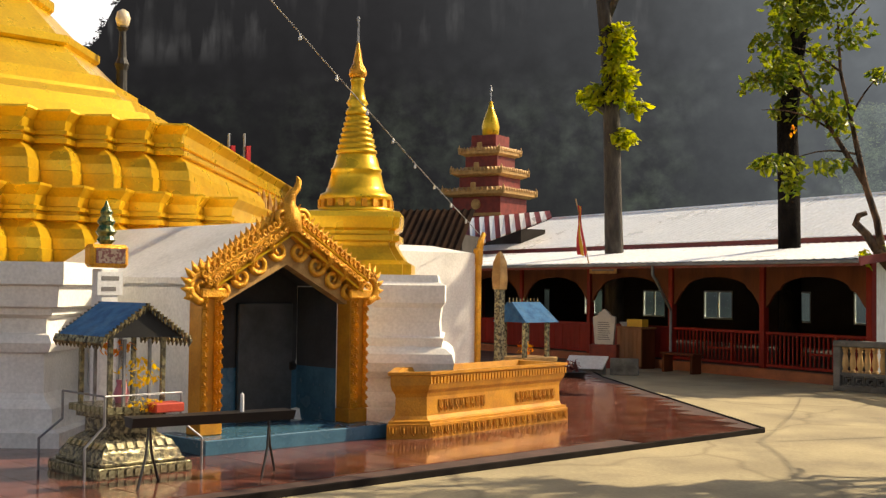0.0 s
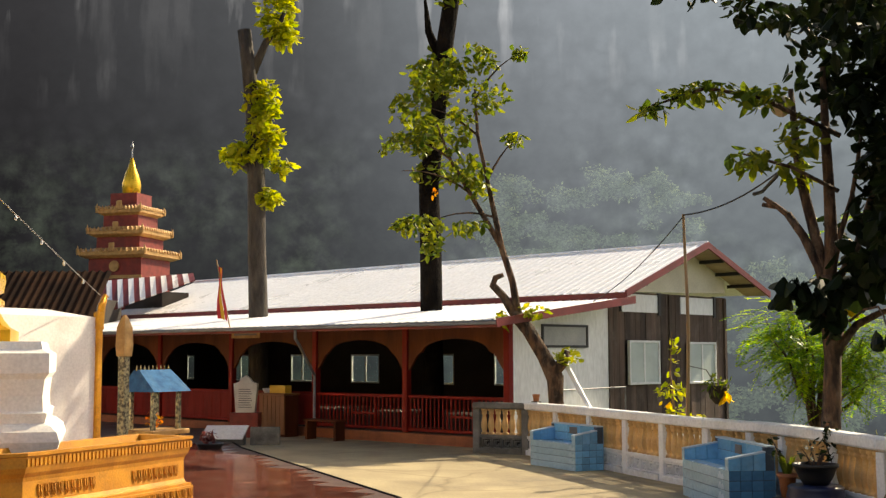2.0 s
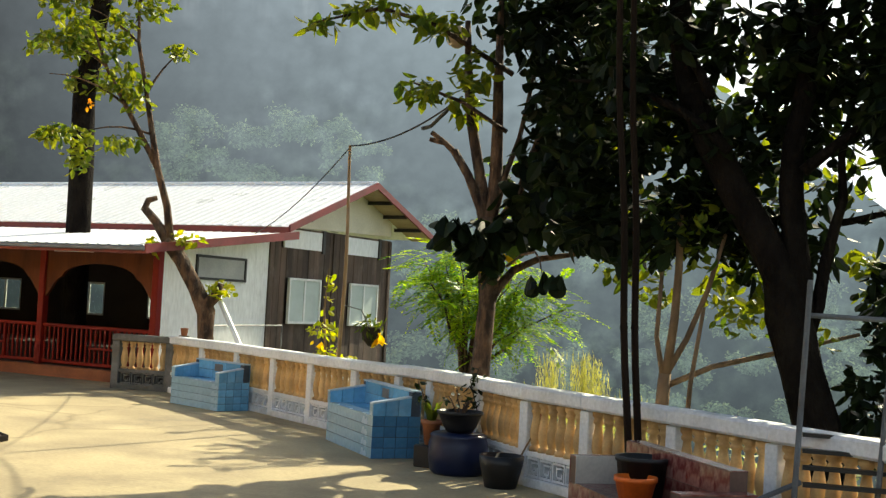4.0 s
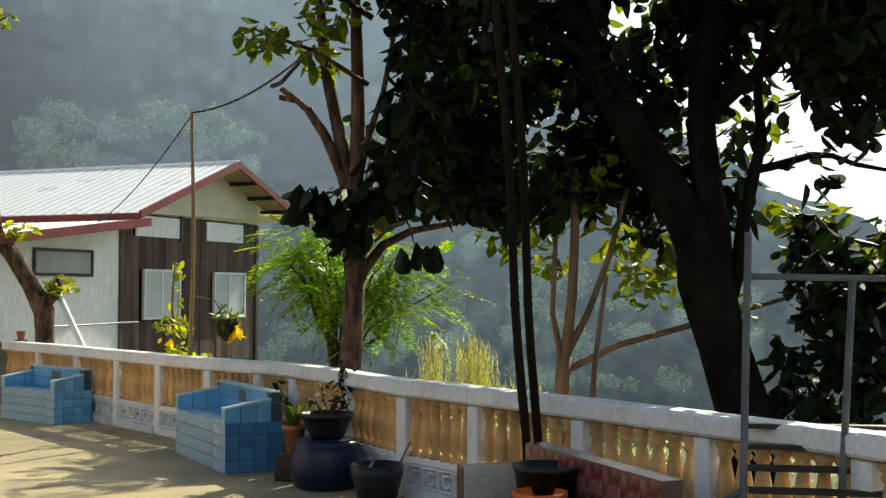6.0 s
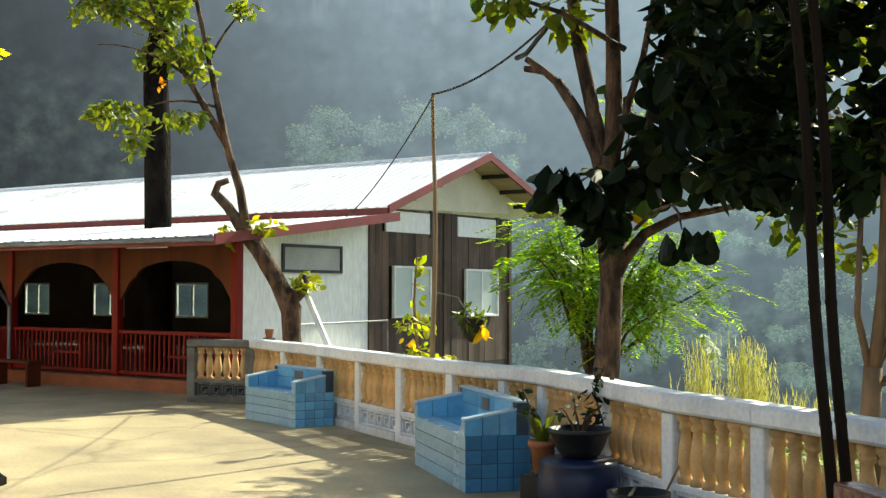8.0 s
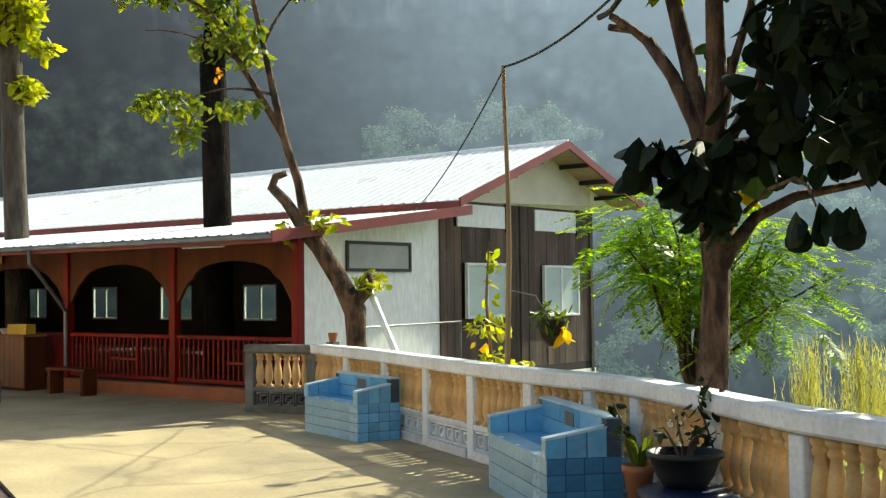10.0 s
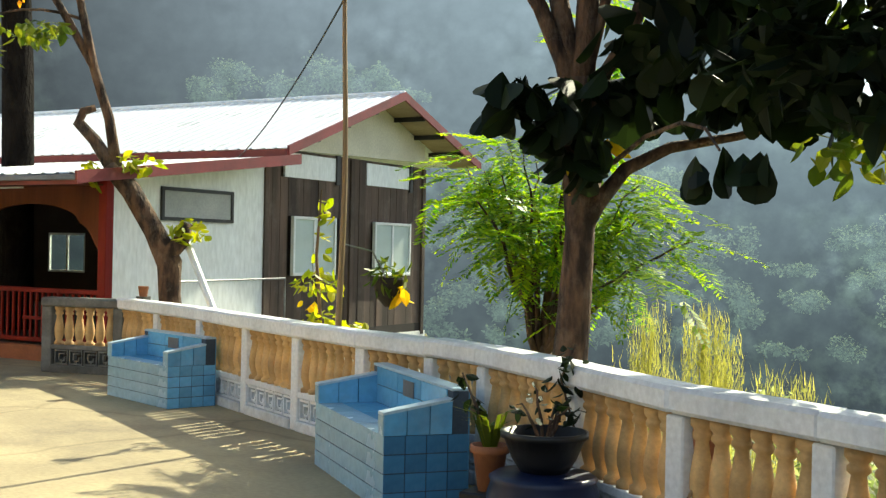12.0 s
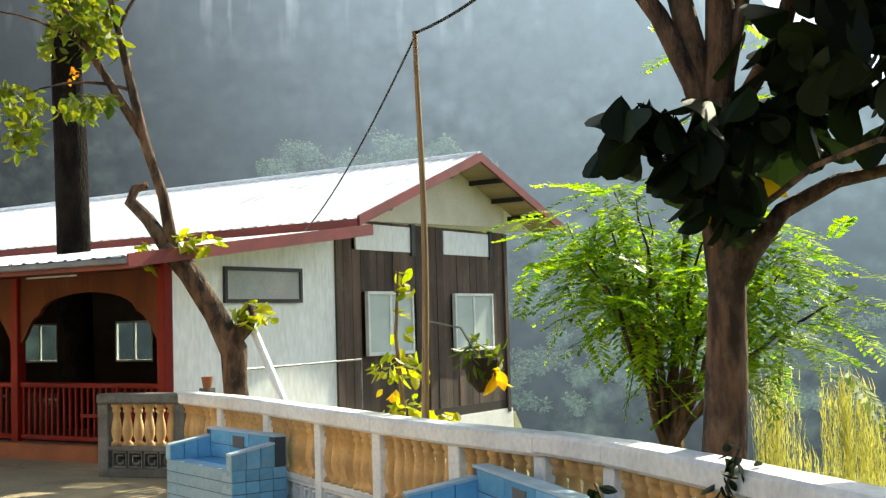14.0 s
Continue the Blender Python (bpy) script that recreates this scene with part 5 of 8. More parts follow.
    for s in (-1, 1):
        x0, x1 = (s * (W + 0.08), s * (W - 0.12)) if s < 0 else (s * (W - 0.12), s * (W + 0.08))
        part("porch_wall", bx(x0, x1, 0.24, L, 0, 1.62), M["white"], G, "whitewashed porch wall")
        part("dado", bx(min(s * (W - 0.12), s * (W - 0.125)), max(s * (W - 0.12), s * (W - 0.125)), 0.242, 0.94, 0.1, 0.72), M["teal_step"], G, "blue painted dado")
        # grey lining added over the white walls to hold the porch's shade
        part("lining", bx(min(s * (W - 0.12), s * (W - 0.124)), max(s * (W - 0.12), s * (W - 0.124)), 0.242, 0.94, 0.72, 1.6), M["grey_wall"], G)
        bm = bmesh.new()
        vs = [bm.verts.new((x, y, z)) for y in (0.2, L) for x, z in ((s * (W + 0.08), 1.58), (0, 2.16), (0, 2.28), (s * (W + 0.08), 1.68))]
        for q in ((3, 2, 1, 0), (4, 5, 6, 7), (0, 1, 5, 4), (1, 2, 6, 5), (2, 3, 7, 6), (3, 0, 4, 7)):
            bm.faces.new([vs[k] for k in q])
        bmesh.ops.recalc_face_normals(bm, faces=bm.faces)
        part("porch_roof", bm, M["white"], G, "whitewashed porch roof")
    part("porch_floor", bx(-W, W, 0.5, L, 0, 0.12), M["teal_step"], G)
    iw = [(-W + 0.1, 0), (W - 0.1, 0), (W - 0.1, 1.66), (0, 2.18), (-W + 0.1, 1.66)]
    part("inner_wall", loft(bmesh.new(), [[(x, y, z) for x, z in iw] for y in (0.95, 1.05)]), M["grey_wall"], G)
    # the same shade-grey lining added under the roof
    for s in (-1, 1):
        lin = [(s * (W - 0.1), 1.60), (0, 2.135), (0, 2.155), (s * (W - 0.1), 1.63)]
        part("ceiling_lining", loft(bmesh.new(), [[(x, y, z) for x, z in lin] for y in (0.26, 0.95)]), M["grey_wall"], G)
    part("inner_dado", bx(-W + 0.12, W - 0.12, 0.938, 0.946, 0.1, 0.72), M["teal_step"], G)
    # metal door standing against the back wall
    part("inner_door", bx(-0.02, 0.70, 0.88, 0.935, 0.12, 1.42, None, 0.01), mat("grey_steel_door", (0.075, 0.08, 0.085), (0.04, 0.044, 0.046), 0.45, scale=4, fine=30), G, "grey steel inner door")
    part("door_bolt", tube(bmesh.new(), [(0.66, 0.85, 0.72), (0.70, 0.85, 0.72)], 0.05, 8), M["black"], G)
    # small ledges at the foot on the sunny side
    part("foot_block", bx(W + 0.10, W + 0.30, 0.25, 0.6, 0, 0.3, None, 0.01), M["white"], G)


def base_blocks():
    # moulded white base towards the yard; its -90 face looks at the camera's side
    p = [(0.045, 0.25), (0.2, 0.25), (0.22, 0.15), (0.42, 0.13), (0.5, 0.03), (0.56, 0.0), (0.95, 0.0), (0.97, 0.06), (1.06, 0.1), (1.14, 0.06), (1.16, 0.02), (1.30, 0.02), (1.34, 0.10), (1.40, 0.10), (1.42, 0.18), (1.62, 0.2), (1.64, 0.26), (1.86, 0.26)]
    e1, e2 = Vector((math.cos(radians(Q)), math.sin(radians(Q)), 0)), Vector((-math.sin(radians(Q)), math.cos(radians(Q)), 0))
    c = Vector((-9.0, 4.72, 0)) - e1 * 2.9 + e2 * 1.9
    moulded_block("terrace_wall", c.x, c.y, 2.7, 1.7, Q, p, M["white"], "whitewashed moulded base wall of the stupa", "wall")
    # side porch beyond the pedestal, with its gilded jamb
    P = thing("side_porch", (-11.95, 11.38, 0.045), 104, "whitewashed side porch with gilded jamb", "porch", kind="structure")
    part("wall", bx(-2.4, -0.06, 0, 1.9, 0, 2.08), M["white"], P)
    bm = bmesh.new()
    vs = [bm.verts.new((x, y, z)) for x in (-2.4, -0.06) for y, z in ((0, 2.08), (0.95, 2.08), (0.95, 2.25), (0, 2.12))]
    for q in ((3, 2, 1, 0), (4, 5, 6, 7), (0, 1, 5, 4), (1, 2, 6, 5), (2, 3, 7, 6), (3, 0, 4, 7)):
        bm.faces.new([vs[k] for k in q])
    bmesh.ops.recalc_face_normals(bm, faces=bm.faces)
    part("roof", bm, M["white"], P)
    jb = bmesh.new()
    box(jb, -0.07, 0.02, -0.05, 0.2, 0, 2.1, None, 0.01)
    box(jb, -0.08, 0.04, -0.06, 0.05, 1.95, 2.2, None, 0.02)
    tube(jb, [(0, 0, 2.1), (0.02, -0.02, 2.3), (0.08, -0.02, 2.42), (0.13, -0.02, 2.40)], [0.06, 0.05, 0.035, 0.01], 7)
    part("jamb", jb, M["carved_gold"], P, "gilded jamb with curled top")


def planter():
    """Long gilded planter with an angled end."""
    T = thing("gilded_planter", (0, 0, 0.045), 0, "long ochre-gold cement planter with carved bands", "planter")
    plan = [(-8.22, 7.93), (-8.11, 8.40), (-8.98, 10.84), (-9.75, 10.6), (-8.90, 8.38)]
    cx, cy = sum(p[0] for p in plan) / 5, sum(p[1] for p in plan) / 5

    def ring(o, z):
        out = []
        n = len(plan)
        for i in range(n):
            p0, p1, p2 = Vector(plan[i - 1]), Vector(plan[i]), Vector(plan[(i + 1) % n])
            d1, d2 = (p1 - p0).normalized(), (p2 - p1).normalized()
            n1, n2 = Vector((d1.y, -d1.x)), Vector((d2.y, -d2.x))
            b = (n1 + n2).normalized()
            q = p1 + b * (o / max(0.35, b.dot(n1)))
            out.append((q.x, q.y, z))
        return out
    pr = [(0.0, 0), (0.0, 0.16), (-0.015, 0.165), (-0.015, 0.19), (-0.06, 0.2), (-0.075, 0.24), (-0.08, 0.44), (-0.07, 0.48), (-0.045, 0.52), (-0.03, 0.57), (-0.03, 0.67), (-0.005, 0.68), (-0.005, 0.71), (-0.10, 0.71), (-0.12, 0.60)]
    rings = [ring(o, z) for o, z in pr]
    part("body", loft(bmesh.new(), rings), M["tub_gold"], T)

    # carved bands on the long face and the angled end
    def band(a, b, o, z0, z1, count, kind, name):
        a, b = Vector(a), Vector(b)
        d = (b - a).normalized()
        nrm = Vector((d.y, -d.x))
        L = (b - a).length
        bm = bmesh.new()
        for k in range(count):
            p = a + d * (L * (k + 0.5) / count) + nrm * o
            m = pose(p.x, p.y, 0, 0, 0, math.degrees(math.atan2(d.y, d.x)))
            w = L / count
            if kind == "leaf":
                h = z1 - z0
                tube(bm, [m @ Vector((-w * 0.3, -0.004, z1 - h * 0.1)), m @ Vector((-w * 0.28, -0.012, z0 + h * 0.4)), m @ Vector((0, -0.014, z0 + h * 0.1)), m @ Vector((w * 0.28, -0.012, z0 + h * 0.4)), m @ Vector((w * 0.3, -0.004, z1 - h * 0.1))], 0.008, 5)
                tube(bm, [m @ Vector((0, -0.008, z0 + h * 0.85)), m @ Vector((0, -0.014, z0 + h * 0.4))], 0.012, 5)
            else:
                box(bm, -w * 0.28, w * 0.28, -0.014, 0.004, z0, z1, m)
        tagged(part(name, bm, M["tub_gold"], T), kind="stuff")
    A, B, C = plan[0], plan[1], plan[2]
    band(B, C, 0.001, 0.02, 0.15, 24, "leaf", "leaf_band")
    band(B, C, -0.03, 0.585, 0.655, 46, "tooth", "dentil_band")
    band(A, B, 0.001, 0.02, 0.15, 4, "leaf", "leaf_band")
    lerp = lambda u: tuple(Vector(B).lerp(Vector(C), u))
    band(lerp(0.08), lerp(0.4), -0.078, 0.27, 0.42, 9, "leaf", "scroll_panel")
    band(lerp(0.62), lerp(0.93), -0.078, 0.27, 0.42, 9, "leaf", "scroll_panel")
    part("soil", prism(bmesh.new(), [p[:2] for p in ring(-0.13, 0)], 0.5, 0.64), M["soil"], T)


# ---- small shrines, post, trough ----
def shrine():
    H = thing("spirit_shrine", (-7.42, 4.92, 0.045), 14, "small mirror-mosaic spirit shrine with blue roof, flowers and offerings", "shrine")
    bm = bmesh.new()
    for z0, z1, h in ((0, 0.10, 0.44), (0.10, 0.13, 0.40), (0.47, 0.52, 0.28), (0.52, 0.58, 0.32)):
        part("plinth" if z0 < 0.2 else "cornice", bx(-h, h, -h, h, z0, z1, None, 0.008), M["mosaic"], H, "mirror-mosaic slab")
    rings = [[(sx * h, sy * h, z) for sx, sy in ((-1, -1), (1, -1), (1, 1), (-1, 1))] for h, z in ((0.38, 0.13), (0.36, 0.2), (0.28, 0.3), (0.22, 0.34), (0.22, 0.47))]
    loft(bm, rings)
    part("base", bm, M["mosaic"], H, "mirror-mosaic stepped base")
    for sx in (-1, 1):
        for sy in (-1, 1):
            part("post", bx(sx * 0.25 - 0.018, sx * 0.25 + 0.018, sy * 0.25 - 0.018, sy * 0.25 + 0.018, 0.58, 1.16), M["mosaic"], H)
            part("post", bx(sx * 0.25 - 0.012, sx * 0.25 + 0.012, sy * 0.12 - 0.012, sy * 0.12 + 0.012, 0.58, 1.14), M["metal"], H)
    for s in (-1, 1):
        bm = bmesh.new()
        vs = [bm.verts.new((x, y, z)) for x in (-0.4, 0.4) for y, z in ((s * 0.40, 1.14), (0, 1.42), (0, 1.45), (s * 0.40, 1.17))]
        for q in ((3, 2, 1, 0), (4, 5, 6, 7), (0, 1, 5, 4), (1, 2, 6, 5), (2, 3, 7, 6), (3, 0, 4, 7)):
            bm.faces.new([vs[k] for k in q])
        bmesh.ops.recalc_face_normals(bm, faces=bm.faces)
        part("roof_slope", bm, M["blue_roof"], H)
        tr = bmesh.new()
        for k in range(13):
            x = -0.4 + 0.8 * k / 12
            tube(tr, [(x, s * 0.40, 1.17), (x, s * 0.42, 1.12), (x, s * 0.41, 1.07)], [0.022, 0.025, 0.004], 5)
            for xx in (-0.41, 0.41):
                u = k / 12
                tube(tr, [(xx, s * 0.40 * (1 - u), 1.17 + 0.28 * u), (xx, s * 0.42 * (1 - u), 1.10 + 0.28 * u)], [0.022, 0.004], 5)
        part("fringe", tr, M["mosaic"], H)
        # dark boarded gable under the roof edge
        gb = bmesh.new()
        vs = [gb.verts.new((x, y, z)) for x in (s * 0.37 - 0.008, s * 0.37 + 0.008) for y, z in ((-0.36, 1.16), (0.36, 1.16), (0, 1.41))]
        for q in ((2, 1, 0), (3, 4, 5), (0, 1, 4, 3), (1, 2, 5, 4), (2, 0, 3, 5)):
            gb.faces.new([vs[k] for k in q])
        bmesh.ops.recalc_face_normals(gb, faces=gb.faces)
        part("gable_board", gb, M["black"], H, "dark gable board")
    # rows of mirror tiles along the slabs and the sloping base
    first = None
    for h, z, n, tilt in ((0.44, 0.05, 11, 0), (0.32, 0.55, 8, 0), (0.325, 0.255, 7, 38)):
        for side in range(4):
            for k in range(n):
                m = pose(0, 0, 0, 0, 0, 90 * side) @ pose(-h + h * 2 * (k + 0.5) / n, -h - 0.002, z, -tilt, 0, 0)
                if first is None:
                    first = part("mirror_tile", bx(-0.027, 0.027, -0.008, 0.006, -0.028, 0.028), M["mirror_tile"], H)
                    first.matrix_basis = m
                else:
                    ob = new("mirror_tile", first.data)
                    ob.parent = H
                    ob.matrix_basis = m
    # rails round the offerings
    for s in (-1, 1):
        part("rail_post", tube(bmesh.new(), [(0.42, s * 0.55, 0), (0.42, s * 0.55, 0.28), (0.38, s * 0.36, 0.44), (0.38, s * 0.36, 0.68)], 0.012, 6), M["metal"], H)
        part("rail_post", tube(bmesh.new(), [(-0.4, s * 0.55, 0), (-0.4, s * 0.55, 0.28), (-0.36, s * 0.36, 0.44), (-0.36, s * 0.36, 0.68)], 0.012, 6), M["metal"], H)
    part("rail", tube(bmesh.new(), [(-0.36, -0.36, 0.68), (0.38, -0.36, 0.68), (0.38, 0.36, 0.68)], 0.01, 6), M["metal"], H)
    random.seed(11)
    tagged(part("bouquet", leaves(blob((0.12, 0.1, 0.85), (0.16, 0.2, 0.14), 70), 0.06, "oval"), M["leaf_yellow"], H, "yellow and orange flowers"), kind="stuff")
    tagged(part("bouquet", leaves(blob((0.1, -0.12, 1.08), (0.12, 0.16, 0.06), 40), 0.06, "oval"), M["leaf_red"], H), kind="stuff")
    tagged(part("bouquet", leaves(blob((0.34, 0.05, 0.60), (0.08, 0.18, 0.05), 50), 0.05, "oval"), M["leaf_yellow"], H), kind="stuff")
    part("tray", bx(0.24, 0.44, 0.08, 0.36, 0.52, 0.60, None, 0.01), mat("red_tray", (0.5, 0.06, 0.03), (0.4, 0.05, 0.03), 0.5), H, "red offering tray")
    part("vase", lathe(bmesh.new(), [(0.05, 0.58), (0.07, 0.66), (0.04, 0.74), (0.05, 0.78)], 12), mat("pink_vase", (0.6, 0.2, 0.25), (0.5, 0.15, 0.2), 0.4), H)
    # post with plaque and a potted finial behind
    S = thing("plaque_post", (-8.45, 5.02, 0.045), 14, "white post with gilt-framed plaque and small green finial", "post")
    part("post", bx(-0.09, 0.09, -0.09, 0.09, 0, 1.75, None, 0.01), M["white"], S)
    part("lettered_panel", bx(0.09, 0.1, -0.13, 0.13, 1.5, 1.72), M["paper"], S)
    for k, z in enumerate((1.66, 1.56)):
        part("print_bar", bx(0.1, 0.103, -0.09, 0.09 - 0.03 * k, z - 0.02, z + 0.02), M["ink"], S)
    part("plaque", bx(-0.05, 0.10, -0.2, 0.2, 1.76, 1.98, None, 0.03), M["carved_gold"], S, "gilt-framed plaque")
    part("plaque_panel", bx(0.1, 0.108, -0.15, 0.15, 1.80, 1.94), mat("maroon_panel", (0.10, 0.03, 0.03), (0.2, 0.15, 0.12), 0.5, scale=30, spread=0.1), S)
    fi = bmesh.new()
    lathe(fi, [(0.05, 1.98), (0.09, 2.02), (0.07, 2.06), (0.10, 2.1), (0.065, 2.16), (0.085, 2.2), (0.05, 2.26), (0.06, 2.29), (0.02, 2.36), (0.004, 2.4)], 12)
    part("finial", fi, mat("green_glaze", (0.03, 0.08, 0.03), (0.25, 0.22, 0.06), 0.3, scale=18, spread=0.2), S)
    # black trough on trestles
    T = thing("candle_trough", (-6.55, 5.45, 0.0), 94, "long black metal candle trough on bent trestle legs", "trough")
    bm = bmesh.new()
    loft(bm, [[(-0.72, y, z) for y, z in ((-0.07, 0.52), (0.07, 0.52), (0.11, 0.60), (-0.11, 0.60))], [(0.70, y, z) for y, z in ((-0.07, 0.52), (0.07, 0.52), (0.11, 0.60), (-0.11, 0.60))]])
    part("trough", bm, M["black"], T)
    for x in (-0.55, 0.5):
        for s in (-1, 1):
            part("leg", tube(bmesh.new(), [(x + s * 0.02, s * 0.05, 0.53), (x + s * 0.06, s * 0.10, 0.3), (x + s * 0.16, s * 0.2, 0.05)], 0.011, 6), M["frame_dark"], T)
    part("candle", lathe(bmesh.new(), [(0.018, 0.6), (0.018, 0.74), (0.003, 0.76)], 8, 0.25, 0), M["paper"], T, "white candle")
    # second small shrine and mosaic posts by the side porch
    R = thing("offering_shrine", (-13.0, 12.95, 0.045), 14, "small offering shrine with a blue hipped roof panel and mosaic posts", "shrine")
    for sx in (-1, 1):
        for sy in (-1, 1):
            part("post", bx(sx * 0.22 - 0.03, sx * 0.22 + 0.03, sy * 0.27 - 0.03, sy * 0.27 + 0.03, 0, 1.08), M["mosaic"], R)
    part("table", bx(-0.34, 0.34, -0.4, 0.4, 0.45, 0.52, None, 0.01), M["dull_gold"], R)
    bm = bmesh.new()
    loft(bm, [[(-0.36, -0.40, 1.08), (0.36, -0.40, 1.08), (0.36, 0.40, 1.08), (-0.36, 0.40, 1.08)], [(-0.1, -0.34, 1.40), (0.0, -0.34, 1.40), (0.0, 0.34, 1.40), (-0.1, 0.34, 1.40)]])
    part("roof", bm, M["blue_roof"], R)
    cr = bmesh.new()
    for k in range(9):
        y = -0.34 + 0.68 * k / 8
        tube(cr, [(-0.05, y, 1.38), (-0.05, y, 1.47)], [0.02, 0.004], 5)
    part("cresting", cr, M["mosaic"], R)
    random.seed(12)
    tagged(part("bouquet", leaves(blob((0.05, -0.05, 0.68), (0.15, 0.2, 0.12), 40), 0.06, "oval"), M["leaf_red"], R), kind="stuff")
    V = thing("mosaic_post", (-12.25, 11.95, 0.045), 14, "mirror-mosaic post with pointed gilt cap", "post")
    part("shaft", bx(-0.06, 0.06, -0.06, 0.06, 0, 1.75, None, 0.01), M["mosaic"], V)
    part("cap", loft(bmesh.new(), [[(sx * h, sy * h, z) for sx, sy in ((-1, -1), (1, -1), (1, 1), (-1, 1))] for h, z in ((0.075, 1.6), (0.085, 1.75), (0.075, 2.0), (0.04, 2.12), (0.01, 2.18))]), M["dull_gold"], V)


def pagoda():
    P = thing("tiered_pagoda", (-30.2, 23.2, 0), 28, "far red and gold tiered pagoda roof with a golden spire", "pagoda")
    z = 3.0
    part("body", bx(-0.9, 0.9, -0.9, 0.9, 0, 4.85), M["red_lacquer"], P)
    part("panel_trim", bx(-0.93, 0.93, -0.93, -0.905, 4.02, 4.12), M["dull_gold"], P)
    part("medallion", lathe(bmesh.new(), [(0.17, 0), (0.17, 0.04)], 16), M["dull_gold"], P, at=pose(0, -0.91, 4.40, 90))
    for z, h, body in ((4.75, 1.13, 0.74), (5.42, 0.93, 0.6), (6.10, 0.74, 0.46)):
        bm = bmesh.new()
        rings = [[(sx * q, sy * q, zz) for sx, sy in ((-1, -1), (1, -1), (1, 1), (-1, 1))] for q, zz in ((h - 0.15, z - 0.10), (h, z - 0.02), (h, z + 0.1), (body, z + 0.24))]
        loft(bm, rings)
        part("tier_roof", bm, M["dull_gold"], P)
        for sx in (-1, 1):
            for sy in (-1, 1):
                part("corner_spike", tube(bmesh.new(), [(sx * h, sy * h, z), (sx * (h + 0.02), sy * (h + 0.02), z + 0.16), (sx * (h + 0.01), sy * (h + 0.01), z + 0.28)], [0.06, 0.045, 0.005], 6), M["dull_gold"], P)
        crest = bmesh.new()
        for k in range(13):
            u = -h + 2 * h * (k + 0.5) / 13
            for q in ((u, -h), (u, h), (-h, u), (h, u)):
                tube(crest, [(q[0], q[1], z + 0.08), (q[0], q[1], z + 0.15), (q[0], q[1], z + 0.21)], [0.05, 0.04, 0.006], 5)
        part("cresting", crest, M["dull_gold"], P)
        part("storey", bx(-body, body, -body, body, z + 0.2, z + 0.62), M["red_lacquer"], P)
        part("gable", bx(-0.1, 0.1, -h - 0.02, -h + 0.05, z + 0.05, z + 0.36, None, 0.03), M["dull_gold"], P)
    part("cap_roof", loft(bmesh.new(), [[(sx * q, sy * q, zz) for sx, sy in ((-1, -1), (1, -1), (1, 1), (-1, 1))] for q, zz in ((0.55, 6.3), (0.3, 6.5), (0.2, 6.62))]), M["red_lacquer"], P)
    part("spire", lathe(bmesh.new(), [(0.27, 6.55), (0.22, 6.65), (0.28, 6.8), (0.30, 7.05), (0.22, 7.35), (0.12, 7.6), (0.05, 7.9)], 16), M["gold"], P, smooth=True)
    part("mast", lathe(bmesh.new(), [(0.03, 7.7), (0.025, 8.2), (0.06, 8.25), (0.005, 8.45)], 8), M["metal"], P)
    # striped roof beneath it
    R = thing("striped_roof", (0, 0, 0), 0, "red and white striped sheet roof in front of the pagoda", "roof", kind="structure")
    a, b = Vector((-27.4, 20.5, 2.75)), Vector((-24.9, 22.7, 3.98))
    dn = Vector((0.55, -0.65, -0.62))
    red, wh = M["maroon"], M["roof"]
    n = 20
    lo0, lo1 = Vector((-27.67, 20.22, 2.68)), Vector((-25.34, 22.26, 3.78))
    hi0, hi1 = Vector((-28.96, 20.93, 3.8)), Vector((-26.63, 23.09, 4.06))
    for k in range(n):
        u0, u1 = k / n, (k + 1) / n
        bm = bmesh.new()
        q = [lo0.lerp(lo1, u0), lo0.lerp(lo1, u1), hi0.lerp(hi1, u1), hi0.lerp(hi1, u0)]
        up = [bm.verts.new(p) for p in q]
        dw = [bm.verts.new(p - Vector((0, 0, 0.04))) for p in q]
        bm.faces.new(up)
        bm.faces.new(dw[::-1])
        for i in range(4):
            bm.faces.new((up[i], dw[i], dw[(i + 1) % 4], up[(i + 1) % 4]))
        bmesh.ops.recalc_face_normals(bm, faces=bm.faces)
        part("stripe", bm, red if k % 2 else wh, R)
    part("support", bx(-29.0, -27.0, 22.3, 23.2, 0, 3.5), M["dark"], R)
    # rusty roof to its side
    D = thing("rusty_roof", (-26.4, 18.3, 0), 43, "dark rusty sheet roof of a building behind the stupa", "roof", kind="structure")
    bm = bmesh.new()
    N = 30
    for k in range(N):
        x0 = -5.0 + 6.3 * k / N
        loft(bm, [[(x0, -0.3, 2.5), (x0 + 0.21, -0.3, 2.5), (x0 + 0.1, -0.3, 2.56)], [(x0, 1.6, 3.95), (x0 + 0.21, 1.6, 3.95), (x0 + 0.1, 1.6, 4.01)]])
    part("sheeting", bm, M["brown_roof"], D)
    part("wall", bx(-5, 1.2, 0.6, 3, 0, 3.2), M["dark"], D)


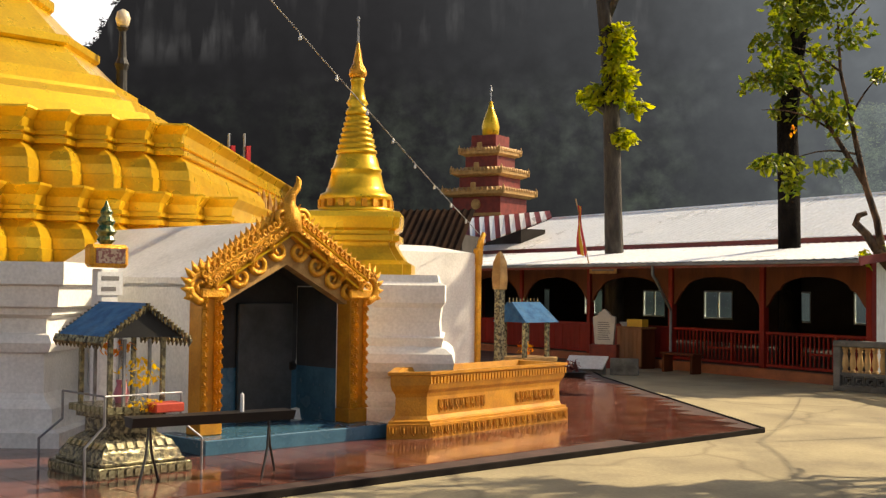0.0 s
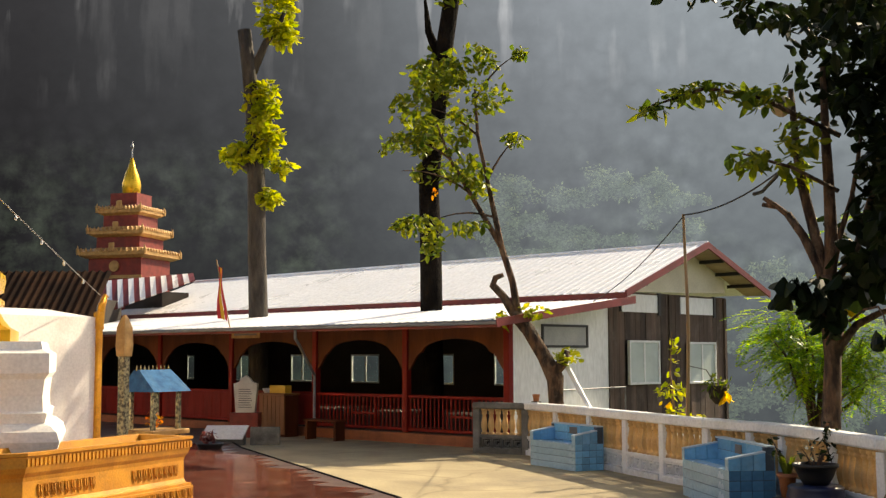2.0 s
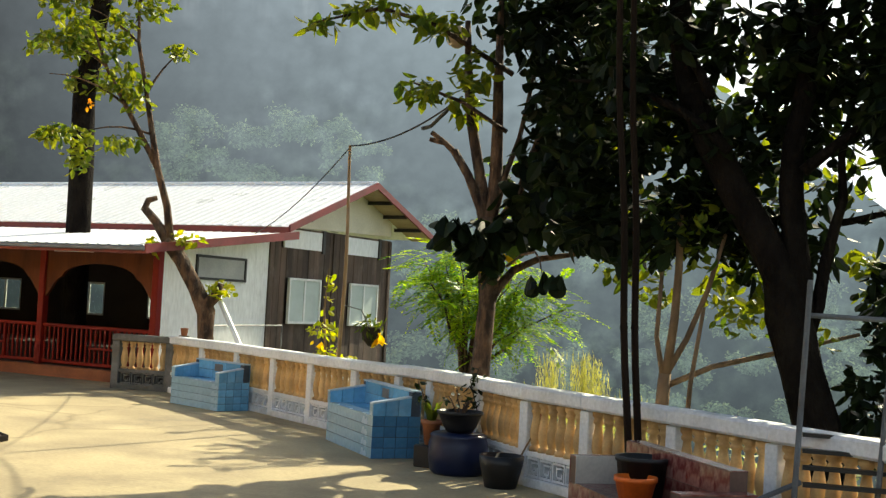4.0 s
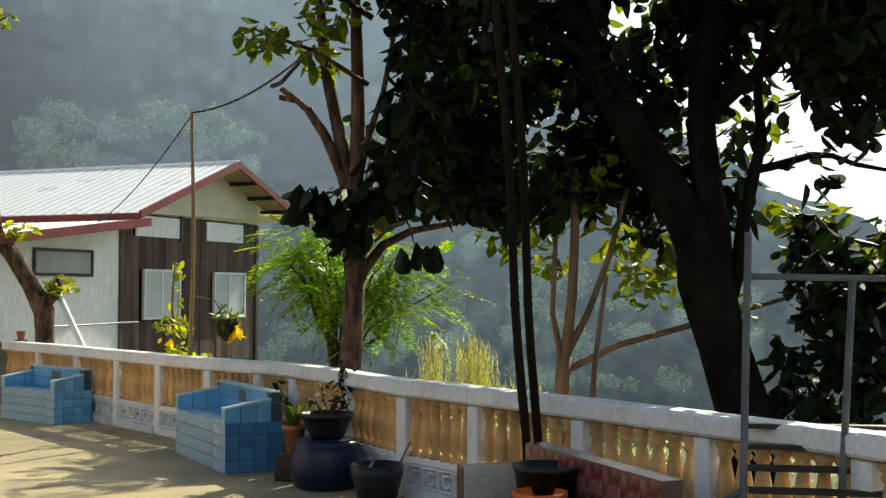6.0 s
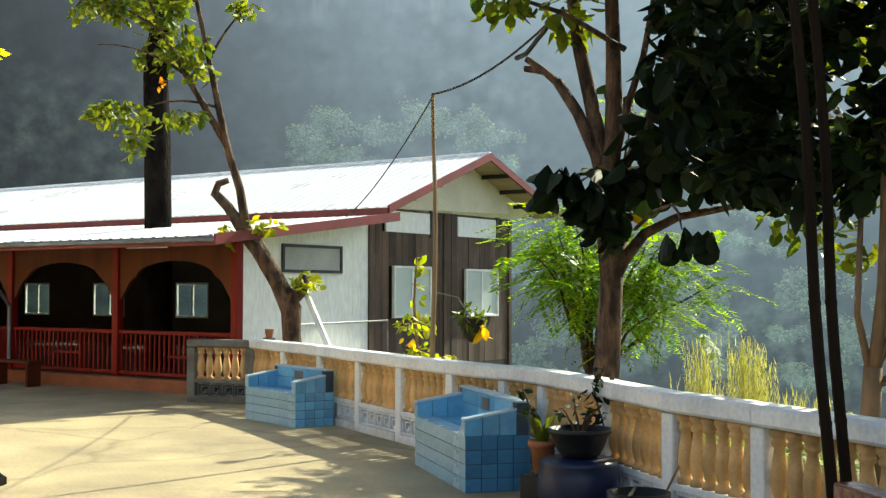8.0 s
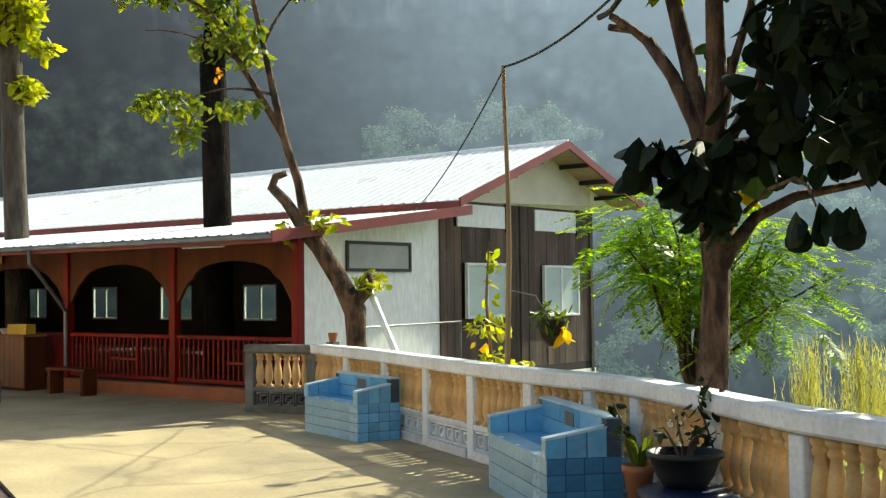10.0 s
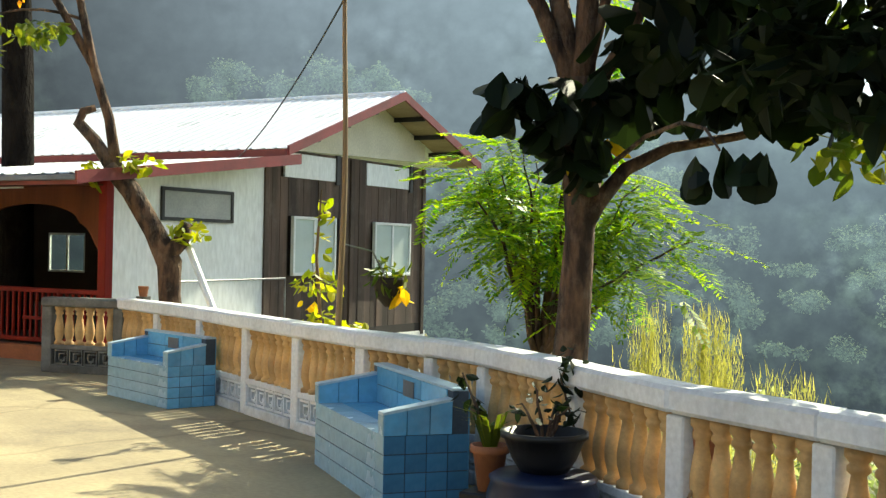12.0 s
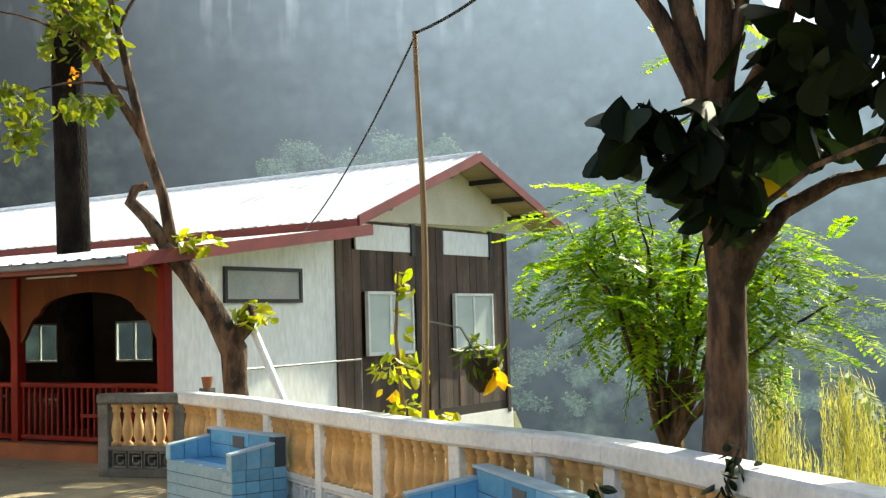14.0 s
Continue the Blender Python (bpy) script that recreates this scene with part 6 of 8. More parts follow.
def lamp_and_flags():
    L = thing("globe_lamp", (-15.1, 6.9, 0), 0, "round white globe lamp on a dark ornate post behind the stupa", "lamp")
    part("post", lathe(bmesh.new(), [(0.10, 4.0), (0.08, 4.9), (0.11, 5.0), (0.07, 5.1), (0.05, 5.5), (0.09, 5.56)], 12), M["frame_dark"], L)
    part("globe", lathe(bmesh.new(), [(0.03, 5.55), (0.09, 5.6), (0.115, 5.7), (0.09, 5.8), (0.03, 5.84), (0.002, 5.845)], 16), mat("opal_globe", (0.75, 0.66, 0.48), (0.7, 0.6, 0.42), 0.3, bump=0.0), L, smooth=True)
    for k, (x, y) in enumerate(((-20.06, 10.42), (-19.92, 10.7))):
        F = thing("festival_pole", (x, y, 0), 0, "thin pole with small red and white banner", "pole", "festival poles")
        part("pole", tube(bmesh.new(), [(0, 0, 0), (0, 0, 4.75)], 0.03, 6), M["metal"], F)
        part("banner", bx(-0.02, 0.06, 0.03, 0.12, 3.9, 4.5), M["red_flag"], F)
    # carved roof comb behind the gate
    C = thing("carved_roof_comb", (-18.0, 10.0, 0), 104, "carved dark-gold roof ridge behind the stupa", "roof", kind="structure")
    bm = bmesh.new()
    for k in range(12):
        x = k * 0.14
        z = 3.45 - 0.06 * k
        tube(bm, [(x, 0, 1.8), (x, 0, z - 0.2), (x + 0.02, 0, z), (x, 0, z + 0.22)], [0.09, 0.09, 0.06, 0.005], 6)
    part("crockets", bm, M["dull_gold"], C)
    # hall flag on the eave
    F = thing("temple_flag", (-17.85, 17.86, 2.2), 0, "striped red and yellow flag on a leaning pole at the eave", "flag")
    part("pole", tube(bmesh.new(), [(0.05, 0.02, 0), (-0.16, -0.2, 1.45)], 0.014, 6), M["bamboo"], F)
    for k, m in enumerate(("red_flag", "yellow_flag", "red_flag")):
        bm = bmesh.new()
        rows = []
        for i in range(7):
            u = i / 6
            w = 0.05 * (1 + u)
            x = -0.15 + 0.03 * u + w * k
            rows.append([(x, -0.17 + 0.03 * math.sin(6 * u + k), 1.3 - u * 1.08), (x + w, -0.17 + 0.03 * math.sin(6 * u + k + 1), 1.3 - u * 1.08 - 0.04 * k)])
        vs = [[bm.verts.new(p) for p in r] for r in rows]
        for a, b in zip(vs, vs[1:]):
            bm.faces.new((a[0], a[1], b[1], b[0]))
        part("stripe", bm, M[m], F)


def veranda_things():
    S = thing("stone_stele", (-17.2, 17.85, 0), 35, "pale inscribed stone slab with pointed top on a plinth", "stele")
    bm = bmesh.new()
    o = [(-0.2, 0.5), (0.2, 0.5), (0.25, 1.08), (0.14, 1.12), (0.1, 1.18), (0, 1.25), (-0.1, 1.18), (-0.14, 1.12), (-0.25, 1.08)]
    f, b = [bm.verts.new((x, -0.05, z)) for x, z in o], [bm.verts.new((x, 0.05, z)) for x, z in o]
    bm.faces.new(f)
    bm.faces.new(b[::-1])
    for i in range(9):
        bm.faces.new((f[i], b[i], b[(i + 1) % 9], f[(i + 1) % 9]))
    bmesh.ops.recalc_face_normals(bm, faces=bm.faces)
    part("slab", bm, M["stone"], S)
    for k in range(9):
        part("line_of_text", bx(-0.14, 0.14 - 0.02 * (k % 3), -0.053, -0.051, 0.60 + 0.045 * k, 0.615 + 0.045 * k), M["ink"], S)
    part("plinth", bx(-0.3, 0.3, -0.12, 0.12, 0, 0.5, None, 0.01), M["red_lacquer"], S)
    B = thing("slanted_sign", (-15.75, 16.35, 0), 42, "white slanted information board on a grey stand", "sign")
    bm = bmesh.new()
    loft(bm, [[(-0.5, -0.15, 0.12), (0.28, -0.15, 0.12), (0.28, -0.11, 0.10), (-0.5, -0.11, 0.10)], [(-0.42, 0.08, 0.36), (0.36, 0.08, 0.36), (0.36, 0.12, 0.34), (-0.42, 0.12, 0.34)]])
    part("board", bm, M["paper"], B)
    part("stand", bx(-0.42, 0.3, -0.02, 0.14, 0, 0.2, None, 0.01), M["rail_grey"], B)
    part("side_panel", bx(0.40, 0.95, 0.0, 0.1, 0, 0.33, None, 0.01), M["rail_grey"], B)
    P = thing("bowl_planter", (-14.8, 15.25, 0.0), 0, "low black bowl planter with a reddish plant on the terrace corner", "planter")
    part("bowl", lathe(bmesh.new(), [(0.13, 0.0), (0.2, 0.06), (0.25, 0.14), (0.23, 0.15), (0.15, 0.12)], 16), M["black"], P)
    random.seed(5)
    part("foliage", leaves(blob((-0.05, 0, 0.26), (0.13, 0.13, 0.13), 70), 0.09, "oval"), leaf_mat("reddish_leaves", (0.10, 0.03, 0.03), (0.22, 0.08, 0.07), 0.3), P)
    C = thing("wooden_counter", (-17.0, 18.55, 0.0), 0, "orange-brown timber reception counter before the veranda", "counter")
    for k in range(6):
        part("slat", bx(-0.4 + 0.135 * k, -0.275 + 0.135 * k, -0.2, -0.17, 0.05, 0.84), M["counter"], C)
    part("top", bx(-0.43, 0.43, -0.23, 0.2, 0.84, 0.88, None, 0.008), M["counter"], C)
    part("carcass", bx(-0.4, 0.4, -0.165, 0.18, 0, 0.83), M["brown_wood"], C)
    Y = thing("yellow_box", (-16.9, 18.5, 0.88), 8, "yellow donation box on the timber counter", "box")
    part("box", bx(-0.22, 0.22, -0.1, 0.1, 0, 0.16, None, 0.008), M["yellow_box"], Y)
    W = thing("white_basin", (-17.3, 18.5, 0.88), 0, "small white basin on the timber counter", "basin")
    part("basin", lathe(bmesh.new(), [(0.08, 0), (0.13, 0.09), (0.12, 0.09), (0.07, 0.02)], 14), M["paper"], W)
    N = thing("wooden_bench", (-15.4, 18.4, 0), 0, "low dark wooden bench before the veranda", "bench")
    part("seat", bx(-0.5, 0.5, -0.14, 0.14, 0.36, 0.4, None, 0.006), M["brown_wood"], N)
    for x in (-0.42, 0.42):
        part("leg", bx(x - 0.03, x + 0.03, -0.12, 0.12, 0, 0.36), M["brown_wood"], N)
    D = thing("rain_pipe", (0, 0, 0), 0, "grey rain pipe from the gutter to a veranda post", "pipe")
    part("pipe", tube(bmesh.new(), [(-15.64, 17.83, 2.18), (-15.66, 17.85, 1.98), (-15.72, 18.0, 1.86), (-16.3, 18.9, 1.25), (-16.3, 18.9, 0.3)], 0.03, 8), mat("grey_pipe", (0.22, 0.24, 0.25), (0.16, 0.17, 0.18), 0.5), D)
    for k, x in enumerate((-13.0, -19.5)):
        S2 = thing("strip_light", (x, 18.93, 2.14), 0, "unlit white fluorescent strip light under the eave", "lamp", "strip lights")
        part("tube", bx(-0.45, 0.45, -0.03, 0.0, 0, 0.035, None, 0.008), M["frame_white"], S2)
    T = thing("eave_sign", (-18.6, 18.9, 2.03), 0, "small brown sign board hung under the eave", "sign")
    part("board", bx(-0.5, 0.5, -0.02, 0.0, 0, 0.16, None, 0.006), M["dull_gold"], T)
    part("line_of_text", bx(-0.4, 0.4, -0.023, -0.021, 0.06, 0.10), M["ink"], T)
    # low pipe rail by the white wall
    R = thing("pipe_rail", (0, 0, 0), 0, "thin grey pipe rail beside the white wall", "rail")
    part("rail", tube(bmesh.new(), [(-11.0, 19.9, 1.0), (-11.0, 22.3, 1.02), (-11.0, 22.3, 0.0)], 0.016, 6), M["metal"], R)
    part("stub", tube(bmesh.new(), [(-11.0, 19.9, 1.0), (-11.0, 19.9, 0)], 0.016, 6), M["metal"], R)


stupa()
base_blocks()
gate()
chedi()
planter()
shrine()
pagoda()
lamp_and_flags()
veranda_things()


# ---- trees ----
def roof_trees():
    random.seed(21)
    T = thing("pollarded_tree", (-20.2, 20.48, 0), 0, "tall pollarded tree with lime-green regrowth rising through the veranda roof", "tree")
    bm = bmesh.new()
    tube(bm, [(0.02, 0.02, 0), (0, 0, 2.59), (0.06, -0.1, 4.2), (0.12, -0.2, 5.9), (0.16, -0.34, 7.4), (0.18, -0.5, 8.5), (0.14, -0.62, 9.4)], [0.24, 0.22, 0.21, 0.2, 0.18, 0.17, 0.16], 12, 0.18)
    tube(bm, [(0.18, -0.44, 8.3), (0.5, -0.25, 9.1), (0.8, -0.1, 9.5), (0.95, 0, 9.9)], [0.12, 0.09, 0.07, 0.04], 8, 0.1)
    tube(bm, [(0.12, -0.2, 6.0), (-0.1, -0.5, 6.25), (-0.15, -0.55, 6.6)], [0.12, 0.1, 0.03], 7, 0.2)
    part("trunk", bm, M["grey_bark"], T, smooth=True)
    pl = []
    for c, r, n in (((0.3, -0.2, 7.8), (0.42, 0.4, 0.55), 300), ((0.42, -0.2, 7.1), (0.44, 0.44, 0.5), 330), ((-0.15, -0.45, 6.45), (0.44, 0.44, 0.35), 250), ((0.28, -0.2, 6.55), (0.4, 0.4, 0.4), 230), ((0.36, -0.05, 5.4), (0.33, 0.33, 0.26), 140), ((0.75, -0.15, 9.85), (0.44, 0.44, 0.6), 330), ((0.9, 0.0, 9.25), (0.3, 0.3, 0.3), 120), ((0.7, 0.1, 6.15), (0.26, 0.26, 0.2), 80)):
        pl += blob(c, r, n)
    part("crown", leaves(pl, 0.21, "oval", 0.3), M["leaf_lime"], T, "bright lime-green leaf tufts")
    # second, thicker
    U = thing("pollarded_tree", (-14.47, 20.48, 0), 0, "dark-trunked tree rising through the veranda roof, tufted with leaves", "tree")
    bm = bmesh.new()
    tube(bm, [(0, 0.02, 0), (0, 0, 2.68), (0.05, -0.1, 3.95), (0.1, -0.19, 5.1), (0.32, -0.17, 6.6), (0.48, -0.16, 7.76), (0.68, -0.12, 8.9), (0.85, -0.1, 10.2)], [0.24, 0.22, 0.21, 0.2, 0.18, 0.17, 0.16, 0.12], 12, 0.18)
    tube(bm, [(0.45, -0.16, 7.6), (0.2, -0.3, 8.3), (0.1, -0.3, 9)], [0.12, 0.08, 0.03], 8, 0.2)
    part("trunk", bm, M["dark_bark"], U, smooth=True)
    pl = []
    for c, r, n in (((0.3, -0.2, 7.3), (0.55, 0.5, 0.6), 170), ((0.25, -0.2, 6.2), (0.4, 0.5, 0.5), 100), ((0.15, -0.2, 5.4), (0.3, 0.35, 0.3), 50), ((0.75, -0.1, 9.4), (0.6, 0.6, 0.6), 160)):
        pl += blob(c, r, n)
    part("crown", leaves([q for p in pl for q in (p, (p[0] + random.gauss(0, 0.1), p[1] + random.gauss(0, 0.1), p[2] + random.gauss(0, 0.1)))], 0.19, "oval", 0.3), M["leaf_mid"], U)
    part("creeper", leaves(blob((0.36, -0.28, 4.95), (0.08, 0.08, 0.14), 8), 0.11, "oval"), M["leaf_red"], U, "orange creeper leaves")


def leaning_tree():
    random.seed(22)
    T = thing("leaning_tree", (-10.05, 18.95, 0), 0, "leaning young tree with pruned stubs before the white wall", "tree")
    o = Vector((-10.05, 18.95, 0))
    W = lambda pts: [Vector(p) - o for p in pts]
    bm = bmesh.new()
    tube(bm, W([(-10.02, 18.93, 0.0), (-10.07, 18.91, 0.9), (-10.11, 18.95, 1.25), (-10.28, 18.85, 1.63), (-10.47, 18.66, 2.07), (-10.68, 18.54, 2.36)]), [0.16, 0.125, 0.135, 0.115, 0.115, 0.11], 12, 0.34)
    tube(bm, W([(-10.66, 18.55, 2.33), (-10.81, 18.41, 2.65), (-10.93, 18.28, 2.84), (-10.90, 18.32, 2.97), (-10.80, 18.41, 3.02)]), [0.09, 0.075, 0.065, 0.05, 0.04], 8, 0.2)
    tube(bm, W([(-10.62, 18.58, 2.32), (-10.66, 18.49, 2.89), (-10.77, 18.34, 3.47), (-10.83, 18.22, 4.05), (-10.88, 18.1, 4.63), (-10.95, 17.93, 5.4), (-10.95, 17.86, 6.3)]), [0.075, 0.06, 0.055, 0.05, 0.04, 0.03, 0.015], 8, 0.15)
    tube(bm, W([(-10.77, 18.34, 3.47), (-10.94, 18.13, 3.95), (-11.12, 17.9, 4.43), (-11.35, 17.67, 5.0), (-11.5, 17.5, 5.6)]), [0.05, 0.045, 0.04, 0.03, 0.015], 7, 0.15)
    tube(bm, W([(-10.14, 18.91, 1.35), (-10.0, 19.01, 1.52), (-9.94, 19.03, 1.72)]), [0.11, 0.09, 0.07], 8, 0.2)
    for a, b in (((-10.83, 18.22, 4.0), (-11.6, 17.4, 3.9)), ((-11.12, 17.9, 4.43), (-11.95, 17.1, 4.8)), ((-10.88, 18.1, 4.63), (-10.4, 18.4, 5.35)), ((-10.95, 17.93, 5.4), (-11.7, 17.2, 5.9)), ((-10.95, 17.86, 6.0), (-10.4, 18.3, 6.75)), ((-11.35, 17.67, 5.0), (-12.0, 17.0, 5.3))):
        tube(bm, W(bend(a, b, 5, (0, 0, 0.12))), [0.022, 0.02, 0.016, 0.012, 0.009, 0.005], 6)
    part("trunk", bm, M["bark"], T, smooth=True)
    pl = []
    for c, r, n in (((-10.98, 17.76, 6.65), (0.5, 0.45, 0.35), 150), ((-11.4, 17.4, 6.4), (0.45, 0.4, 0.3), 120), ((-11.75, 17.1, 5.9), (0.4, 0.35, 0.28), 90), ((-11.9, 17.05, 5.2), (0.45, 0.4, 0.28), 120), ((-11.4, 17.6, 5.6), (0.5, 0.5, 0.45), 190), ((-10.8, 17.98, 6.1), (0.4, 0.4, 0.35), 90), ((-11.1, 17.8, 4.85), (0.4, 0.4, 0.3), 110), ((-10.97, 18.02, 4.5), (0.25, 0.25, 0.2), 40), ((-11.75, 17.3, 3.9), (0.5, 0.4, 0.16), 100), ((-11.2, 17.9, 3.85), (0.4, 0.3, 0.13), 60), ((-11.6, 17.45, 3.55), (0.2, 0.2, 0.3), 50), ((-10.36, 18.34, 6.8), (0.16, 0.14, 0.1), 26), ((-10.5, 18.36, 5.35), (0.22, 0.2, 0.12), 30)):
        pl += blob([c[i] - o[i] for i in range(3)], r, int(n * 1.5))
    part("crown", leaves(pl, 0.14, "oval", 0.5), M["leaf_mid"], T)
    lo = []
    for c, r, n in (((-9.92, 19.0, 1.66), (0.26, 0.24, 0.16), 46), ((-10.33, 18.63, 2.42), (0.24, 0.2, 0.1), 34), ((-10.74, 18.3, 2.28), (0.16, 0.16, 0.14), 26)):
        lo += blob([c[i] - o[i] for i in range(3)], r, n)
    part("young_foliage", leaves(lo, 0.14, "oval", 0.3), M["leaf_lime"], T, "lime-green shoots")
    P = thing("leaning_pipe", (0, 0, 0), 0, "white plastic pipe leaning from the tree to the balustrade", "pipe")
    part("pipe", tube(bmesh.new(), [(-10.05, 19.15, 1.5), (-8.75, 18.3, 0.5)], 0.045, 8), M["frame_white"], P)
    B = thing("tree_pot", (-10.62, 19.05, 0.0), 0, "small terracotta pot on a stand beside the leaning tree", "pot")
    part("stand", bx(-0.06, 0.06, -0.06, 0.06, 0, 0.85), M["rail_grey"], B)
    part("pot", lathe(bmesh.new(), [(0.045, 0.85), (0.065, 0.97), (0.06, 0.97)], 12), M["terracotta"], B)


def almond_tree():
    """The broad-leaved tree behind the balustrade."""
    random.seed(23)
    o = Vector((-3.36, 15.1, 0))
    s = Vector((-0.14, 0.40, 0))
    W = lambda pts: [Vector(p) + s - o for p in pts]
    T = thing("almond_tree", o, 0, "broad-leaved shade tree with several upright stems behind the balustrade", "tree")
    bm = bmesh.new()
    V = lambda pts: [Vector((x, y, z)) - o for x, y, z in pts]
    tube(bm, V([(-3.46, 15.12, -2.2), (-3.44, 15.1, 0.8), (-3.41, 15.1, 1.2), (-3.39, 15.1, 1.6), (-3.38, 15.1, 1.95), (-3.40, 15.1, 2.25), (-3.42, 15.1, 2.5)]), [0.15, 0.108, 0.098, 0.096, 0.112, 0.10, 0.09], 14, 0.22)
    tube(bm, V([(-3.42, 15.1, 2.3), (-3.50, 15.07, 2.6), (-3.64, 15.02, 2.93), (-3.80, 14.98, 3.19)]), [0.062, 0.055, 0.048, 0.042], 9, 0.14)
    for q in ((-4.04, 14.9, 3.38), (-4.07, 14.93, 3.31)):
        tube(bm, V([(-3.76, 14.99, 3.14), (-3.9, 14.95, 3.27), q]), [0.036, 0.03, 0.026], 7)
    tube(bm, V([(-3.42, 15.1, 2.4), (-3.49, 15.1, 2.7), (-3.56, 15.1, 3.02), (-3.67, 15.1, 3.48), (-3.73, 15.1, 3.88), (-3.78, 15.1, 4.6)]), [0.07, 0.066, 0.06, 0.055, 0.05, 0.03], 9, 0.14)
    tube(bm, V([(-3.40, 15.1, 2.4), (-3.38, 15.12, 2.75), (-3.37, 15.12, 3.02), (-3.38, 15.13, 3.5), (-3.40, 15.13, 3.9), (-3.42, 15.15, 4.8)]), [0.08, 0.072, 0.066, 0.06, 0.055, 0.03], 9, 0.14)
    tube(bm, V([(-3.38, 15.1, 2.45), (-3.27, 15.14, 2.95), (-3.15, 15.18, 3.34), (-3.09, 15.2, 3.68), (-3.0, 15.25, 4.3)]), [0.035, 0.03, 0.027, 0.024, 0.015], 8, 0.12)
    tube(bm, V([(-3.36, 15.08, 2.2), (-3.24, 15.08, 2.52), (-3.09, 15.1, 2.75), (-2.96, 15.1, 3.14), (-2.83, 15.1, 3.5), (-2.7, 15.1, 4.2)]), [0.05, 0.044, 0.042, 0.038, 0.034, 0.02], 8, 0.14)
    tube(bm, W([(-3.25, 14.7, 1.58), (-3.14, 14.69, 1.76), (-2.98, 14.73, 1.96), (-2.76, 14.86, 2.09), (-2.4, 15.01, 2.16), (-1.9, 15.2, 2.3)]), [0.06, 0.052, 0.043, 0.034, 0.025, 0.012], 9, 0.14)
    tube(bm, W([(-3.08, 14.69, 4.0), (-3.66, 14.02, 4.4), (-4.11, 13.67, 4.52), (-4.63, 13.3, 4.32)]), [0.03, 0.025, 0.02, 0.01], 7)
    tube(bm, W([(-3.12, 14.69, 3.4), (-3.45, 14.3, 3.65), (-3.84, 13.94, 3.8)]), [0.025, 0.02, 0.01], 7)
    part("trunk", bm, M["bark"], T, smooth=True)
    big = []
    for c, r, n in (((-3.45, 14.2, 2.36), (0.2, 0.2, 0.14), 22), ((-3.24, 14.4, 2.3), (0.25, 0.25, 0.2), 30), ((-3.15, 14.45, 2.05), (0.14, 0.14, 0.16), 16), ((-2.95, 14.6, 2.42), (0.26, 0.26, 0.14), 26), ((-2.5, 14.8, 2.58), (0.6, 0.4, 0.26), 90), ((-2.6, 14.6, 2.85), (0.5, 0.4, 0.34), 55), ((-2.35, 14.3, 2.52), (0.4, 0.4, 0.16), 44), ((-2.1, 15.0, 2.62), (0.7, 0.5, 0.36), 120), ((-1.7, 15.3, 2.5), (0.5, 0.5, 0.3), 60)):
        big += blob([c[i] + s[i] - o[i] for i in range(3)], r, n)
    part("big_leaves", leaves(big, 0.23, "round", 1.1), M["leaf_shaded"], T, "large drooping leaves coloured dark for crown shade")
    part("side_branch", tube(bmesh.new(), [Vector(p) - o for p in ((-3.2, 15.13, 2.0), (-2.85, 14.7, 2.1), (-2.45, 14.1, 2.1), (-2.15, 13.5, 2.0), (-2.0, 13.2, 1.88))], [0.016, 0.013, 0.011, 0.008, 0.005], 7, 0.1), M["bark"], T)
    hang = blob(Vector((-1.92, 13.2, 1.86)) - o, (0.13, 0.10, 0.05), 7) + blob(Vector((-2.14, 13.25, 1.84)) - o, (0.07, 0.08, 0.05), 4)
    part("hanging_leaves", leaves(hang, 0.165, "round", 2.2), M["leaf_shaded"], T, "large drooping oval leaves")
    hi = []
    # last two clusters added high up, mostly out of view, to shade the yard
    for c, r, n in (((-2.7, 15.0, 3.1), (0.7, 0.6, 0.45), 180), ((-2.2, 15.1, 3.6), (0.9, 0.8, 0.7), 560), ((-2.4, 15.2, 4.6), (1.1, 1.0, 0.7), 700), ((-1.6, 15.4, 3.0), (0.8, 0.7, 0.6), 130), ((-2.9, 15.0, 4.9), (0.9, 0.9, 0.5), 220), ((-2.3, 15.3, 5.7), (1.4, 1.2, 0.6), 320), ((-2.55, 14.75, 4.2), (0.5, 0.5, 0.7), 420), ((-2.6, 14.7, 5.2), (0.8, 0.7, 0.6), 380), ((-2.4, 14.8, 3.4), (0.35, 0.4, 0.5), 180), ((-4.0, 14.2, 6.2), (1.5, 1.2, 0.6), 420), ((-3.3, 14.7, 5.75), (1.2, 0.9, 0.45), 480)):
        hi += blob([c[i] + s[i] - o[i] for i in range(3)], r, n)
    part("crown", leaves(hi, 0.17, "oval", 0.6), M["leaf_shaded"], T)
    fr = []
    for c, r, n in (((-3.66, 14.02, 4.42), (0.35, 0.3, 0.12), 70), ((-4.15, 13.66, 4.5), (0.4, 0.35, 0.1), 80), ((-4.6, 13.35, 4.32), (0.16, 0.16, 0.08), 26), ((-3.75, 14.0, 3.75), (0.3, 0.25, 0.12), 70), ((-3.35, 14.3, 4.0), (0.25, 0.25, 0.25), 60), ((-3.55, 14.6, 3.75), (0.22, 0.2, 0.3), 60)):
        fr += blob([c[i] + s[i] - o[i] for i in range(3)], r, n)
    # fringe in the lighter green, against the crown's shade-dark colour
    part("outer_leaves", leaves(fr, 0.15, "oval", 0.4), M["leaf_mid"], T)
    part("old_leaves", leaves(blob((0.05, -0.05, 2.05), (0.12, 0.12, 0.2), 12), 0.16, "oval", 1.0), M["leaf_yellow"], T, "yellowing leaves")


